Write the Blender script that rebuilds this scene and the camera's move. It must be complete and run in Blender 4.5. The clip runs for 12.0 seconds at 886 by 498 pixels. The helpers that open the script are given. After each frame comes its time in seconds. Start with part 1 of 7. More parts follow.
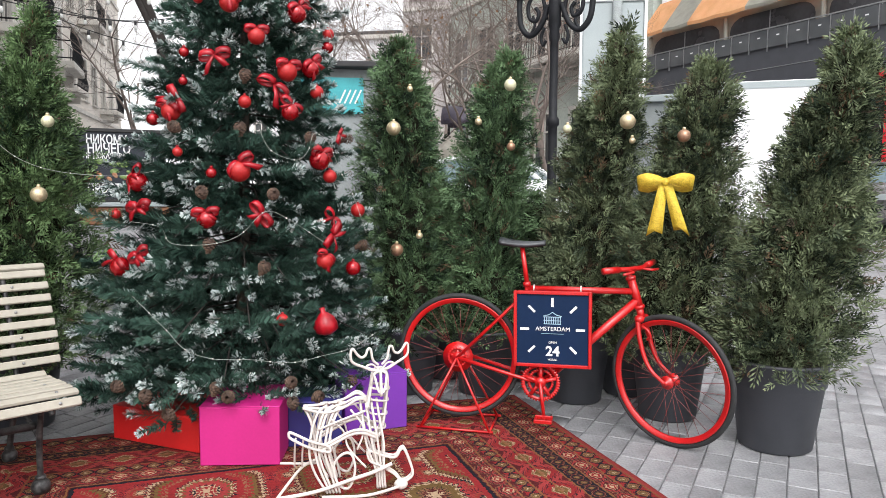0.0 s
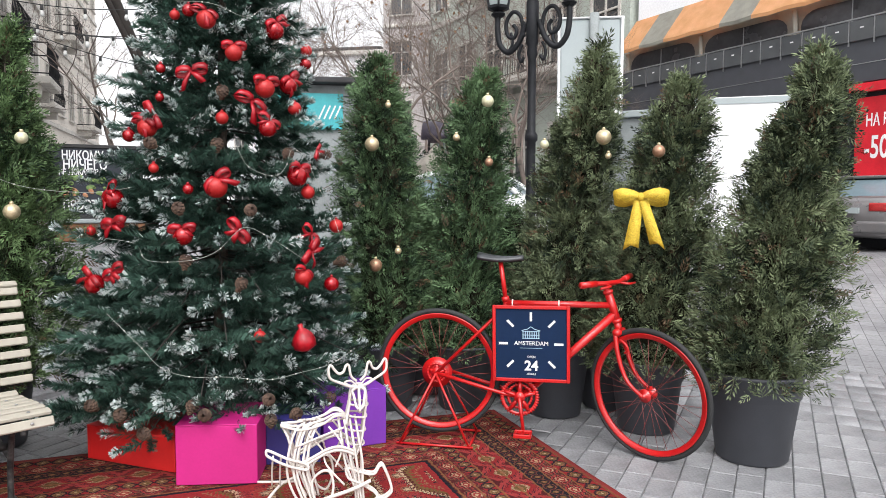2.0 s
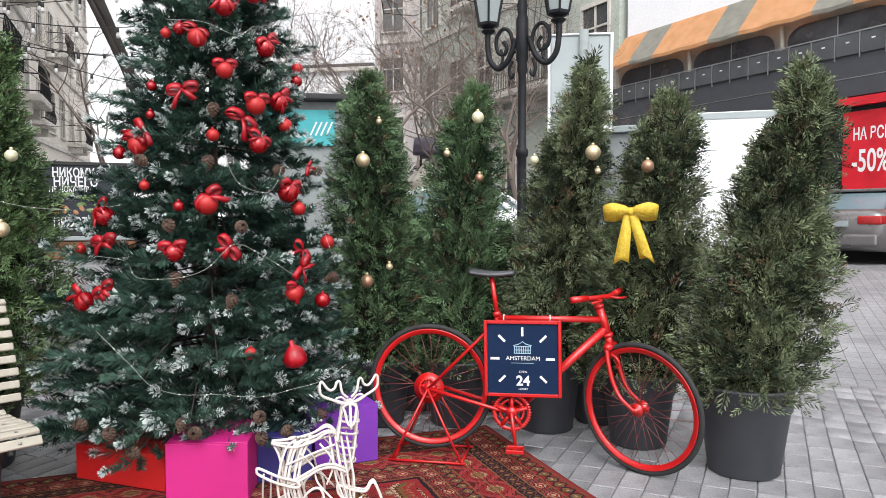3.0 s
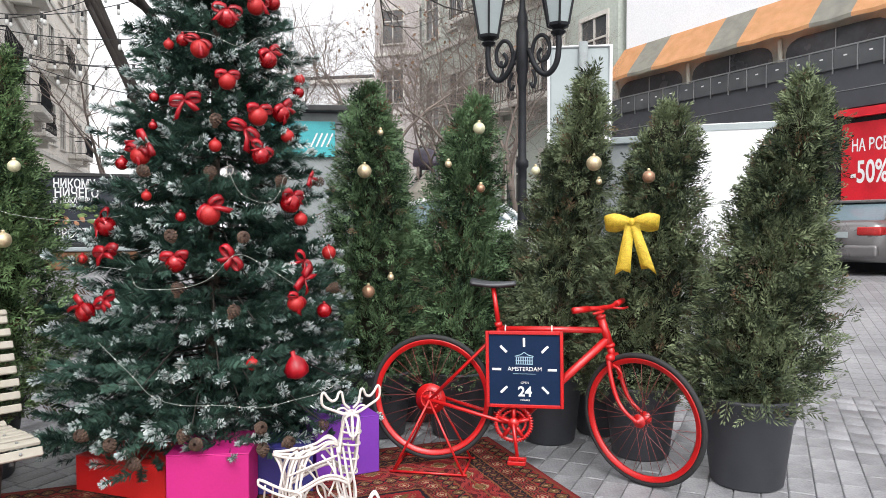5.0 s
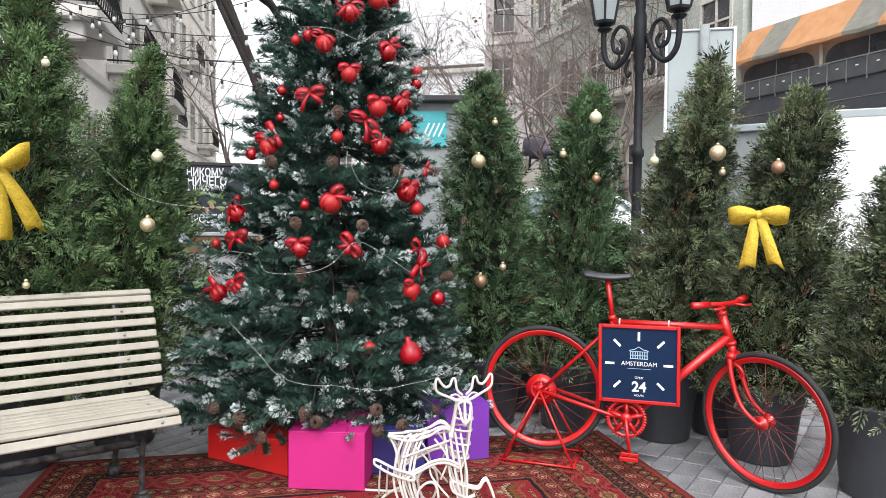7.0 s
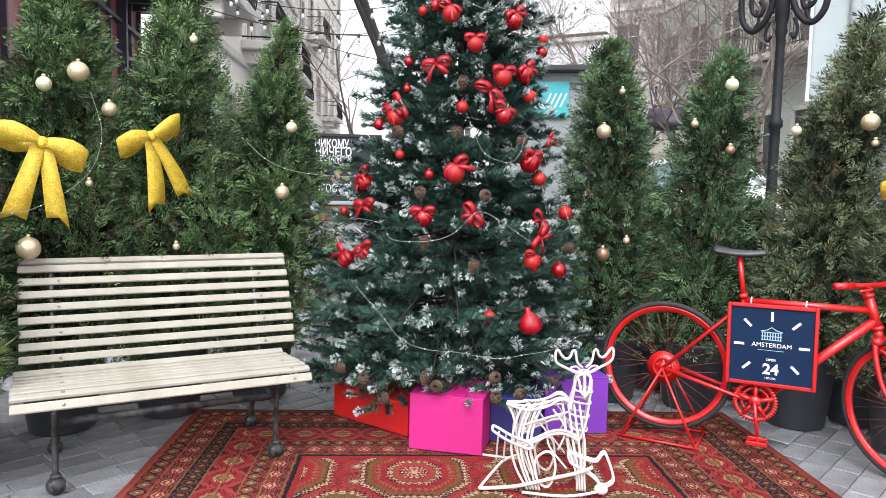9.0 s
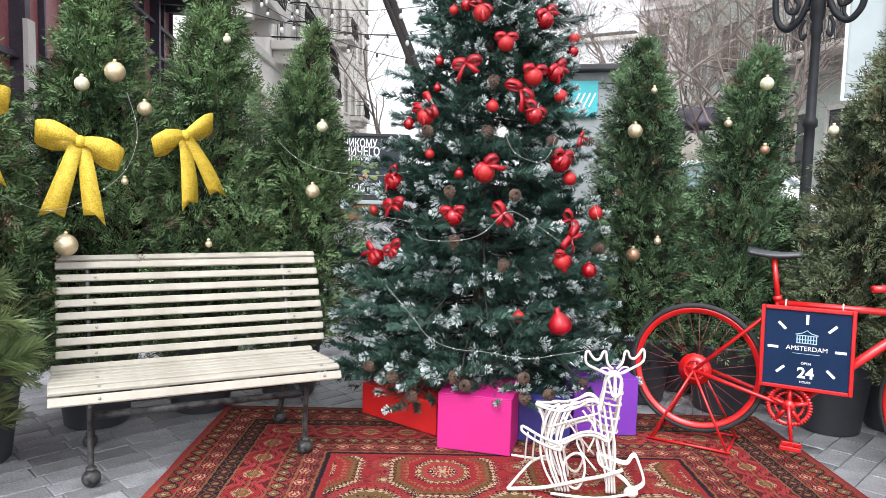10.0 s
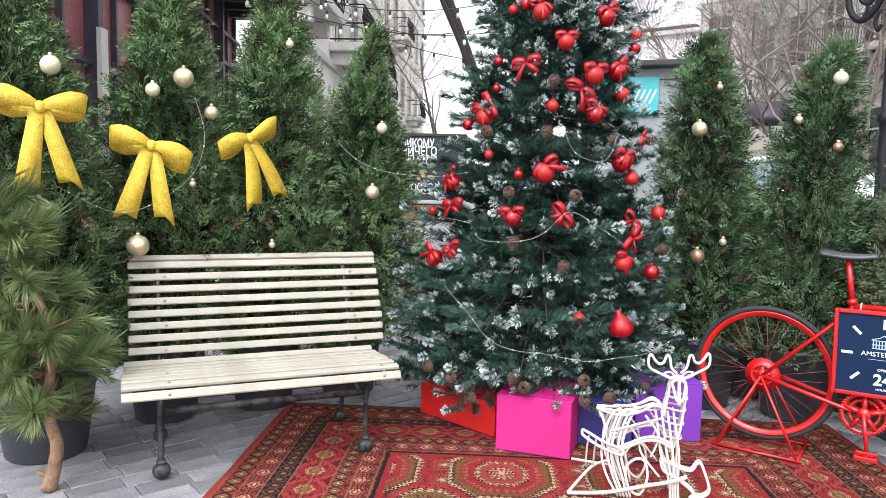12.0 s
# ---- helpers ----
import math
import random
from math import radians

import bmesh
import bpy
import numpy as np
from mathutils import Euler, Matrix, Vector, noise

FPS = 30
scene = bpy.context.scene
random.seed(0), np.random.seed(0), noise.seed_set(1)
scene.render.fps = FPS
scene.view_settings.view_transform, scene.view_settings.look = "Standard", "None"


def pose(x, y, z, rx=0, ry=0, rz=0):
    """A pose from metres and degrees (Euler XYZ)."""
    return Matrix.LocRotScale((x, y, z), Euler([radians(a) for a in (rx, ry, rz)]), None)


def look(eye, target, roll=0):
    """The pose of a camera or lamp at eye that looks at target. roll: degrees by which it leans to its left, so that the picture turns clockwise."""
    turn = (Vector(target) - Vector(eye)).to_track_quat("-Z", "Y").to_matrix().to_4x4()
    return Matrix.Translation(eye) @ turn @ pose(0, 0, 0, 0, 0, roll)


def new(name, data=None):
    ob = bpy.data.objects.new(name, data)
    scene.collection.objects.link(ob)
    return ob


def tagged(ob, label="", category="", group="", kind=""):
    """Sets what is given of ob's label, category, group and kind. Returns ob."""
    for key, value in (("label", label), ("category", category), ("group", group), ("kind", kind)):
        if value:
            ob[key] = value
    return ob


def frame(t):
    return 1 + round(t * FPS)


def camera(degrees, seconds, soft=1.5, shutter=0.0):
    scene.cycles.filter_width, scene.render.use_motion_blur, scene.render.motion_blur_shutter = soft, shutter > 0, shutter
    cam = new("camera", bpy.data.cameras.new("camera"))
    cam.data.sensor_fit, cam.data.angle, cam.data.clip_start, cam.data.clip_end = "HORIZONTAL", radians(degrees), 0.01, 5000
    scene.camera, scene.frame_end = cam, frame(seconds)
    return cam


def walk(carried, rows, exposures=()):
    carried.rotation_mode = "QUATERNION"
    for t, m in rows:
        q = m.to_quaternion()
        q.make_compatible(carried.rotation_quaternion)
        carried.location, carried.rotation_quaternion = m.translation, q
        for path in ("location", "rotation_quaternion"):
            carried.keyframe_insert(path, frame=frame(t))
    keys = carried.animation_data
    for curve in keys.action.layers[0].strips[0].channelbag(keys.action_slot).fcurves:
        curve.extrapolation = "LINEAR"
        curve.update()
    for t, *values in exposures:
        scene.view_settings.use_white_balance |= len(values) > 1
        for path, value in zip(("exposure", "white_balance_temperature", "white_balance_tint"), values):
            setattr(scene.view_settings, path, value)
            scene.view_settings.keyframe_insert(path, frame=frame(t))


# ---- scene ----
cam = camera(64.3, 12.0, 0.8)
PATH = [
    (0, (0.046, 0.201, 1.286), (0.044, 2.193, 1.112), 0.4),
    (0.5, (0.049, 0.199, 1.279), (0.051, 2.193, 1.114), 0.4),
    (1, (0.05, 0.199, 1.284), (0.061, 2.193, 1.127), 0.4),
    (1.5, (0.054, 0.199, 1.293), (0.081, 2.193, 1.141), 0.3),
    (2, (0.06, 0.193, 1.289), (0.111, 2.188, 1.157), 0.2),
    (2.5, (0.065, 0.194, 1.296), (0.13, 2.189, 1.183), -0.2),
    (3, (0.068, 0.185, 1.291), (0.14, 2.182, 1.202), -0.1),
    (5, (0.056, 0.184, 1.287), (0.13, 2.182, 1.23), -0.1),
    (5.5, (0.036, 0.172, 1.278), (0.106, 2.17, 1.225), 0.0),
    (6, (0.022, 0.163, 1.285), (-0.051, 2.161, 1.222), 0.1),
    (6.5, (0.036, 0.173, 1.285), (-0.127, 2.165, 1.213), 0.2),
    (7, (0.022, 0.165, 1.291), (-0.205, 2.15, 1.202), 0.6),
    (9, (-0.004, 0.144, 1.28), (-0.549, 2.061, 1.108), 1.3),
    (9.5, (-0.023, 0.146, 1.276), (-0.595, 2.054, 1.1), 1.5),
    (10, (-0.022, 0.14, 1.277), (-0.636, 2.035, 1.103), 1.5),
    (10.5, (-0.025, 0.136, 1.277), (-0.701, 2.01, 1.103), 1.4),
    (11, (-0.049, 0.136, 1.274), (-0.768, 1.994, 1.097), 1.4),
    (11.5, (-0.039, 0.131, 1.284), (-0.784, 1.978, 1.104), 1.3),
    (12, (-0.04, 0.136, 1.288), (-0.801, 1.977, 1.106), 1.2),
]
walk(cam, [(t, look(eye, target, roll)) for t, eye, target, roll in PATH],
     [(0, 1.33, 6500, 10), (5.5, 1.28, 6500, 10), (9.0, 1.57, 6280, 10), (12.0, 1.66, 6250, 10)])

# ---- world and sun ----
world = bpy.data.worlds.new("overcast_sky")
scene.world = world
world.use_nodes = True
wn, wl = world.node_tree.nodes, world.node_tree.links
sky = wn.new("ShaderNodeTexSky")
sky.sky_type, sky.sun_disc = "NISHITA", False
sky.sun_elevation, sky.sun_rotation, sky.dust_density = radians(48), radians(176), 4.0
cloud = wn.new("ShaderNodeHueSaturation")
cloud.inputs["Saturation"].default_value = 0.12
wl.new(sky.outputs["Color"], cloud.inputs["Color"])
deck = wn.new("ShaderNodeMix")
deck.data_type = "RGBA"
deck.inputs["Factor"].default_value = 0.55
deck.inputs["B"].default_value = (4.7, 4.75, 4.9, 1)
wl.new(cloud.outputs["Color"], deck.inputs["A"])
wl.new(deck.outputs["Result"], wn["Background"].inputs["Color"])
wn["Background"].inputs["Strength"].default_value = 0.15
sun = new("sun", bpy.data.lights.new("sun", "SUN"))
sun.data.energy, sun.data.angle, sun.data.color = 0.8, radians(40), (0.99, 0.99, 1.0)
sun.matrix_world = look((0.6, -8.0, 9.0), (0, 0, 0))

# ---- materials ----


def material(name, c1, c2=None, scale=8.0, rough=0.6, metal=0.0, bump=0.15, fine=90.0, island=0.0, coat=0.0, spec=0.5, dirt=0.35):
    """Two-scale mottled surface: broad stains between c1 and c2, a fine grain, and relief."""
    m = bpy.data.materials.new(name)
    m.use_nodes = True
    n, l = m.node_tree.nodes, m.node_tree.links
    b = n["Principled BSDF"]
    c2 = c2 or tuple(v * 0.75 for v in c1)
    co = n.new("ShaderNodeTexCoord")
    big, small = n.new("ShaderNodeTexNoise"), n.new("ShaderNodeTexNoise")
    for t, s, d in ((big, scale, 5), (small, fine, 3)):
        t.inputs["Scale"].default_value, t.inputs["Detail"].default_value = s, d
        l.new(co.outputs["Object"], t.inputs["Vector"])
    mix = n.new("ShaderNodeMix")
    mix.data_type = "RGBA"
    mix.inputs["A"].default_value, mix.inputs["B"].default_value = (*c1, 1), (*c2, 1)
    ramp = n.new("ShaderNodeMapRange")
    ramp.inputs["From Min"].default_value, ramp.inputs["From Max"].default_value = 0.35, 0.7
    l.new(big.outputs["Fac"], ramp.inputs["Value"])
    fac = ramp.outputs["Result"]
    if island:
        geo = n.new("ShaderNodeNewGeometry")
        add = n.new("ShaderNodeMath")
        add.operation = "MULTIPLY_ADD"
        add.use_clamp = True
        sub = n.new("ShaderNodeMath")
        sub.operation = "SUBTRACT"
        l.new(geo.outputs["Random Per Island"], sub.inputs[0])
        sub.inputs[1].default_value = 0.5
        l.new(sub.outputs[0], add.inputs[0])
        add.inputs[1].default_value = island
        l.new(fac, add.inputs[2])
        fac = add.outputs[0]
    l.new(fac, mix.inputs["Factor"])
    grain = n.new("ShaderNodeMix")
    grain.data_type, grain.blend_type = "RGBA", "MULTIPLY"
    gr = n.new("ShaderNodeMapRange")
    gr.inputs["From Min"].default_value, gr.inputs["From Max"].default_value = 0.3, 0.7
    gr.inputs["To Min"].default_value, gr.inputs["To Max"].default_value = 1 - dirt, 1.0
    l.new(small.outputs["Fac"], gr.inputs["Value"])
    cc = n.new("ShaderNodeCombineColor")
    for k in ("Red", "Green", "Blue"):
        l.new(gr.outputs["Result"], cc.inputs[k])
    grain.inputs["Factor"].default_value = 1
    l.new(mix.outputs["Result"], grain.inputs["A"])
    l.new(cc.outputs["Color"], grain.inputs["B"])
    l.new(grain.outputs["Result"], b.inputs["Base Color"])
    rr = n.new("ShaderNodeMapRange")
    rr.inputs["To Min"].default_value, rr.inputs["To Max"].default_value = max(rough - 0.12, 0.03), min(rough + 0.12, 1)
    l.new(big.outputs["Fac"], rr.inputs["Value"])
    l.new(rr.outputs["Result"], b.inputs["Roughness"])
    b.inputs["Metallic"].default_value = metal
    b.inputs["Coat Weight"].default_value = coat
    b.inputs["Specular IOR Level"].default_value = spec
    if bump:
        bp = n.new("ShaderNodeBump")
        bp.inputs["Strength"].default_value, bp.inputs["Distance"].default_value = bump, 0.01
        l.new(small.outputs["Fac"], bp.inputs["Height"])
        l.new(bp.outputs["Normal"], b.inputs["Normal"])
    return m


def leafy(m, amount):
    """Lets some daylight through thin leaves."""
    b = m.node_tree.nodes["Principled BSDF"]
    b.inputs["Transmission Weight"].default_value = 0
    b.inputs["Subsurface Weight"].default_value = 0
    t = m.node_tree.nodes.new("ShaderNodeBsdfTranslucent")
    mx = m.node_tree.nodes.new("ShaderNodeMixShader")
    src = b.inputs["Base Color"].links[0].from_socket
    lk = m.node_tree.links
    lk.new(src, t.inputs["Color"])
    mx.inputs["Fac"].default_value = amount
    lk.new(b.outputs["BSDF"], mx.inputs[1])
    lk.new(t.outputs["BSDF"], mx.inputs[2])
    lk.new(mx.outputs["Shader"], m.node_tree.nodes["Material Output"].inputs["Surface"])
    return m


def glass_pane(name, tint=(0.05, 0.06, 0.07), rough=0.05):
    return material(name, tint, tint, 2, rough, 0, 0.02, 20, spec=0.8, dirt=0.1)


M = {}
# thuja leaves: the near-black second tone paints in shaded gaps between sprays
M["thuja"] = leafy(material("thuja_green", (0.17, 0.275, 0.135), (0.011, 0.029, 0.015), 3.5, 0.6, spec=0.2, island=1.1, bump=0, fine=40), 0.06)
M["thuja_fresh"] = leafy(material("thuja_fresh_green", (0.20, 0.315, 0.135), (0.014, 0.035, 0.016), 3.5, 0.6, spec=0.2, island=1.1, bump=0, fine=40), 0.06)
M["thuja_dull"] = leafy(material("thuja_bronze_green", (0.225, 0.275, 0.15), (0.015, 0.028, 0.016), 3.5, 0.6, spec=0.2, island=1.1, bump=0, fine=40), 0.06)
# inner twigs coloured nearly black, as the shade inside the crown
M["thuja_heart"] = material("thuja_shaded_inner_twigs", (0.028, 0.026, 0.016), (0.010, 0.012, 0.008), 18, 0.95, bump=1.0, fine=70, spec=0.1)
M["thuja_dead"] = material("thuja_brown_twigs", (0.16, 0.10, 0.05), (0.07, 0.05, 0.03), 6, 0.8, island=0.8, bump=0)
M["needle"] = leafy(material("fir_needles", (0.085, 0.165, 0.125), (0.006, 0.021, 0.017), 7, 0.45, spec=0.2, island=0.35, bump=0, fine=40), 0.06)
M["flock"] = material("frosted_needles", (0.62, 0.68, 0.67), (0.36, 0.44, 0.43), 14, 0.8, island=1.2, bump=0)
M["pine"] = leafy(material("pine_needles", (0.27, 0.33, 0.13), (0.12, 0.18, 0.07), 4, 0.5, island=0.9, bump=0, fine=40), 0.2)
M["bark"] = material("bark", (0.13, 0.10, 0.08), (0.06, 0.05, 0.042), 12, 0.9, bump=0.6, fine=60)
M["pinebark"] = material("orange_pine_bark", (0.36, 0.21, 0.12), (0.17, 0.10, 0.06), 22, 0.85, bump=0.6, fine=70)
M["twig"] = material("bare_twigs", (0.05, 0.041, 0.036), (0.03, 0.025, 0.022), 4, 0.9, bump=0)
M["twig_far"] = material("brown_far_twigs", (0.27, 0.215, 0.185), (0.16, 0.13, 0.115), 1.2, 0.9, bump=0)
M["deadleaf"] = material("dead_brown_leaves", (0.30, 0.15, 0.07), (0.16, 0.08, 0.04), 5, 0.8, island=1.0, bump=0)
M["soil"] = material("dark_soil", (0.05, 0.035, 0.025), (0.025, 0.018, 0.014), 20, 0.95, bump=0.8, fine=60)
M["pot"] = material("charcoal_plastic", (0.058, 0.061, 0.072), (0.042, 0.044, 0.052), 4, 0.5, bump=0.04, fine=200, dirt=0.15)
M["red_paint"] = material("red_gloss_paint", (0.54, 0.011, 0.012), (0.43, 0.008, 0.009), 9, 0.32, bump=0.03, fine=120, coat=0.3, dirt=0.12)
M["rubber"] = material("black_rubber", (0.016, 0.016, 0.018), (0.028, 0.028, 0.028), 12, 0.75, bump=0.1)
M["saddle"] = material("black_vinyl", (0.03, 0.032, 0.036), (0.05, 0.053, 0.06), 12, 0.35, bump=0.05)
M["spoke"] = material("painted_spokes", (0.24, 0.05, 0.045), (0.18, 0.04, 0.04), 30, 0.4, bump=0)
M["navy"] = material("navy_sign_board", (0.006, 0.02, 0.06), (0.005, 0.017, 0.05), 6, 0.65, spec=0.15, bump=0.01, dirt=0.1)
M["white"] = material("white_print", (0.78, 0.78, 0.78), (0.7, 0.7, 0.7), 20, 0.6, bump=0, dirt=0.05)
M["skyblue"] = material("pale_blue_print", (0.34, 0.5, 0.6), (0.28, 0.42, 0.52), 20, 0.6, bump=0, dirt=0.05)
M["tie"] = material("white_cable_tie", (0.8, 0.72, 0.66), (0.7, 0.62, 0.56), 20, 0.5, bump=0)
M["slat"] = material("cream_painted_wood", (0.41, 0.38, 0.32), (0.31, 0.285, 0.23), 5, 0.6, bump=0.12, fine=45, dirt=0.1)
M["iron"] = material("scuffed_black_iron", (0.009, 0.009, 0.010), (0.085, 0.082, 0.08), 30, 0.45, 0.0, 0.15, dirt=0.25, spec=0.35)
M["lampiron"] = material("dark_cast_iron", (0.016, 0.017, 0.021), (0.010, 0.011, 0.013), 10, 0.6, 0.0, 0.1, spec=0.25)
M["bolt"] = material("steel_bolt", (0.4, 0.4, 0.4), (0.3, 0.3, 0.3), 30, 0.4, 0.9, 0)
M["magenta"] = material("magenta_card", (0.52, 0.012, 0.19), (0.46, 0.010, 0.165), 3, 0.6, bump=0.02, dirt=0.06)
M["purple"] = material("purple_card", (0.17, 0.028, 0.36), (0.14, 0.024, 0.31), 3, 0.6, bump=0.02, dirt=0.06)
M["bluebox"] = material("dark_blue_card", (0.03, 0.025, 0.18), (0.02, 0.02, 0.13), 3, 0.6, bump=0.02, dirt=0.06)
M["redbox"] = material("red_card", (0.62, 0.012, 0.012), (0.5, 0.01, 0.01), 3, 0.55, bump=0.02, dirt=0.06)
M["ball"] = material("glossy_red_bauble", (0.38, 0.004, 0.010), (0.29, 0.003, 0.007), 6, 0.14, 0.5, 0, coat=0.5, dirt=0.05)
M["ballmatt"] = material("satin_red_bauble", (0.43, 0.016, 0.016), (0.33, 0.010, 0.011), 6, 0.42, 0.2, 0, dirt=0.05)
M["ribbon"] = material("red_satin_ribbon", (0.38, 0.004, 0.013), (0.20, 0.002, 0.007), 25, 0.35, 0, 0.1, dirt=0.1)
M["gold"] = material("pale_gold_bauble", (0.66, 0.55, 0.36), (0.55, 0.45, 0.28), 6, 0.34, 0.55, 0, dirt=0.1)
M["copper"] = material("copper_bauble", (0.42, 0.25, 0.16), (0.34, 0.19, 0.12), 6, 0.34, 0.55, 0, dirt=0.1)
M["pearl"] = material("champagne_bauble", (0.66, 0.64, 0.44), (0.56, 0.55, 0.36), 6, 0.4, 0.2, 0, dirt=0.1)
M["bow"] = material("gold_glitter_ribbon", (0.88, 0.63, 0.06), (0.70, 0.47, 0.035), 30, 0.42, 0.2, 0.5, 190, dirt=0.5)
M["cone"] = material("pine_cone_scales", (0.085, 0.046, 0.03), (0.045, 0.026, 0.018), 30, 0.8, island=0.8, bump=0)
M["conetip"] = material("pine_cone_tips", (0.17, 0.105, 0.07), (0.09, 0.055, 0.038), 30, 0.8, island=0.8, bump=0)
M["tube"] = material("white_light_tube", (0.70, 0.66, 0.62), (0.60, 0.55, 0.51), 12, 0.4, bump=0.04, fine=160, dirt=0.1)
M["wire"] = material("clear_wire", (0.34, 0.36, 0.33), (0.26, 0.28, 0.25), 20, 0.4, bump=0)
M["bead"] = material("clear_light_bead", (0.75, 0.74, 0.68), (0.65, 0.64, 0.58), 20, 0.2, bump=0)
M["cable"] = material("black_cable", (0.02, 0.02, 0.02), (0.03, 0.03, 0.03), 20, 0.6, bump=0)
M["bulb"] = material("frosted_bulb", (0.7, 0.7, 0.68), (0.6, 0.6, 0.58), 6, 0.15, bump=0, dirt=0.1)
M["paver"] = material("grey_stone_paver", (0.27, 0.27, 0.275), (0.18, 0.18, 0.185), 2.2, 0.6, bump=0.35, fine=55, dirt=0.35)
M["cream"] = material("cream_stucco", (0.86, 0.83, 0.78), (0.76, 0.72, 0.67), 0.5, 0.9, bump=0.2, fine=12, dirt=0.2)
M["tan"] = material("tan_old_stucco", (0.82, 0.76, 0.69), (0.72, 0.66, 0.59), 0.5, 0.9, bump=0.2, fine=12, dirt=0.25)
M["brownwall"] = material("grey_brown_facade", (0.58, 0.53, 0.52), (0.47, 0.43, 0.42), 0.4, 0.9, bump=0.2, fine=12, dirt=0.25)
M["mint"] = material("grey_green_stucco", (0.52, 0.56, 0.50), (0.43, 0.47, 0.42), 0.5, 0.9, bump=0.2, fine=12, dirt=0.2)
M["whitewall"] = material("white_plaster", (0.90, 0.90, 0.92), (0.85, 0.85, 0.87), 0.4, 0.85, bump=0.1, fine=12, dirt=0.12)
M["trim"] = material("off_white_trim", (0.66, 0.63, 0.58), (0.55, 0.52, 0.48), 2, 0.8, bump=0.1, dirt=0.2)
M["win"] = glass_pane("dark_window_glass", (0.05, 0.055, 0.06), 0.08)
M["maroon"] = material("maroon_panel", (0.40, 0.14, 0.145), (0.28, 0.10, 0.11), 1.5, 0.5, bump=0.1, fine=20)
M["steel"] = material("dark_violet_steel", (0.09, 0.075, 0.105), (0.06, 0.052, 0.075), 4, 0.5, 0.3, 0.05)
M["roofdark"] = material("dark_roof_edge", (0.045, 0.043, 0.045), (0.03, 0.03, 0.032), 4, 0.7, bump=0.2)
M["fascia"] = material("charcoal_fascia", (0.055, 0.058, 0.068), (0.045, 0.047, 0.055), 2, 0.5, bump=0.03, dirt=0.1)
M["orange"] = material("orange_awning", (0.86, 0.50, 0.26), (0.76, 0.42, 0.20), 2, 0.8, bump=0.05, fine=60, dirt=0.12)
M["greyawning"] = material("grey_awning", (0.44, 0.43, 0.37), (0.34, 0.33, 0.29), 2, 0.8, bump=0.05, fine=60, dirt=0.12)
M["curtain"] = material("clear_plastic_curtain", (0.10, 0.10, 0.11), (0.06, 0.06, 0.068), 1.2, 0.25, bump=0.05, fine=6, spec=0.7, dirt=0.2)
M["chrome"] = material("brushed_steel", (0.55, 0.56, 0.58), (0.45, 0.46, 0.48), 10, 0.35, 0.85, 0.02)
M["glassrail"] = material("tinted_glass_panel", (0.085, 0.09, 0.095), (0.05, 0.055, 0.06), 0.8, 0.08, bump=0, spec=0.8, dirt=0.05)
M["poster_red"] = material("red_poster", (0.68, 0.02, 0.035), (0.5, 0.012, 0.022), 1.2, 0.35, bump=0.01, fine=14, dirt=0.12)
M["lightbox"] = material("pale_grey_metal", (0.34, 0.38, 0.385), (0.29, 0.33, 0.335), 1.2, 0.45, bump=0.03, dirt=0.1)
M["pipe"] = material("grey_pipe", (0.30, 0.33, 0.33), (0.24, 0.26, 0.26), 5, 0.6, bump=0.05)
M["bluepanel"] = material("blue_poster", (0.03, 0.09, 0.24), (0.02, 0.06, 0.16), 3, 0.5, bump=0.02)
M["whitepanel"] = material("white_panel", (0.82, 0.83, 0.84), (0.78, 0.79, 0.8), 1, 0.5, bump=0.01, dirt=0.06)
M["teal"] = material("turquoise_poster", (0.06, 0.48, 0.52), (0.05, 0.38, 0.42), 3, 0.5, bump=0.02)
M["board"] = material("slate_menu_board", (0.022, 0.028, 0.042), (0.016, 0.02, 0.03), 3, 0.6, bump=0.02)
M["wood"] = material("orange_brown_wood", (0.26, 0.12, 0.055), (0.16, 0.075, 0.035), 8, 0.6, bump=0.1)
M["veg1"] = material("printed_green", (0.25, 0.36, 0.12), (0.14, 0.24, 0.07), 30, 0.6, bump=0)
M["veg2"] = material("printed_orange", (0.55, 0.30, 0.16), (0.45, 0.16, 0.08), 30, 0.6, bump=0)
M["carsilver"] = material("grey_metallic_car_paint", (0.21, 0.20, 0.20), (0.18, 0.17, 0.17), 3, 0.3, 0.5, 0, coat=0.6, dirt=0.08)
M["carwhite"] = material("white_car_paint", (0.7, 0.72, 0.73), (0.64, 0.66, 0.67), 3, 0.3, 0.0, 0, coat=0.6, dirt=0.08)
M["carglass"] = glass_pane("car_glass", (0.16, 0.22, 0.25), 0.04)
M["taillight"] = material("red_lamp_lens", (0.5, 0.03, 0.03), (0.4, 0.02, 0.02), 10, 0.2, bump=0)
M["canvas"] = material("cream_canvas", (0.72, 0.68, 0.60), (0.6, 0.56, 0.5), 3, 0.85, bump=0.1)
M["fence"] = material("dark_wicker_fence", (0.09, 0.055, 0.035), (0.05, 0.032, 0.022), 10, 0.8, bump=0.4)
M["flagred"] = material("flag_stripes_red", (0.5, 0.05, 0.06), (0.42, 0.04, 0.05), 5, 0.8, bump=0.05)


# ---- mesh helpers ----
def finish(bm, mat_, smooth=True):
    me = bpy.data.meshes.new("mesh")
    bm.to_mesh(me)
    bm.free()
    for m in mat_ if isinstance(mat_, (list, tuple)) else (mat_,):
        me.materials.append(M[m] if isinstance(m, str) else m)
    if smooth:
        me.polygons.foreach_set("use_smooth", [True] * len(me.polygons))
    return me


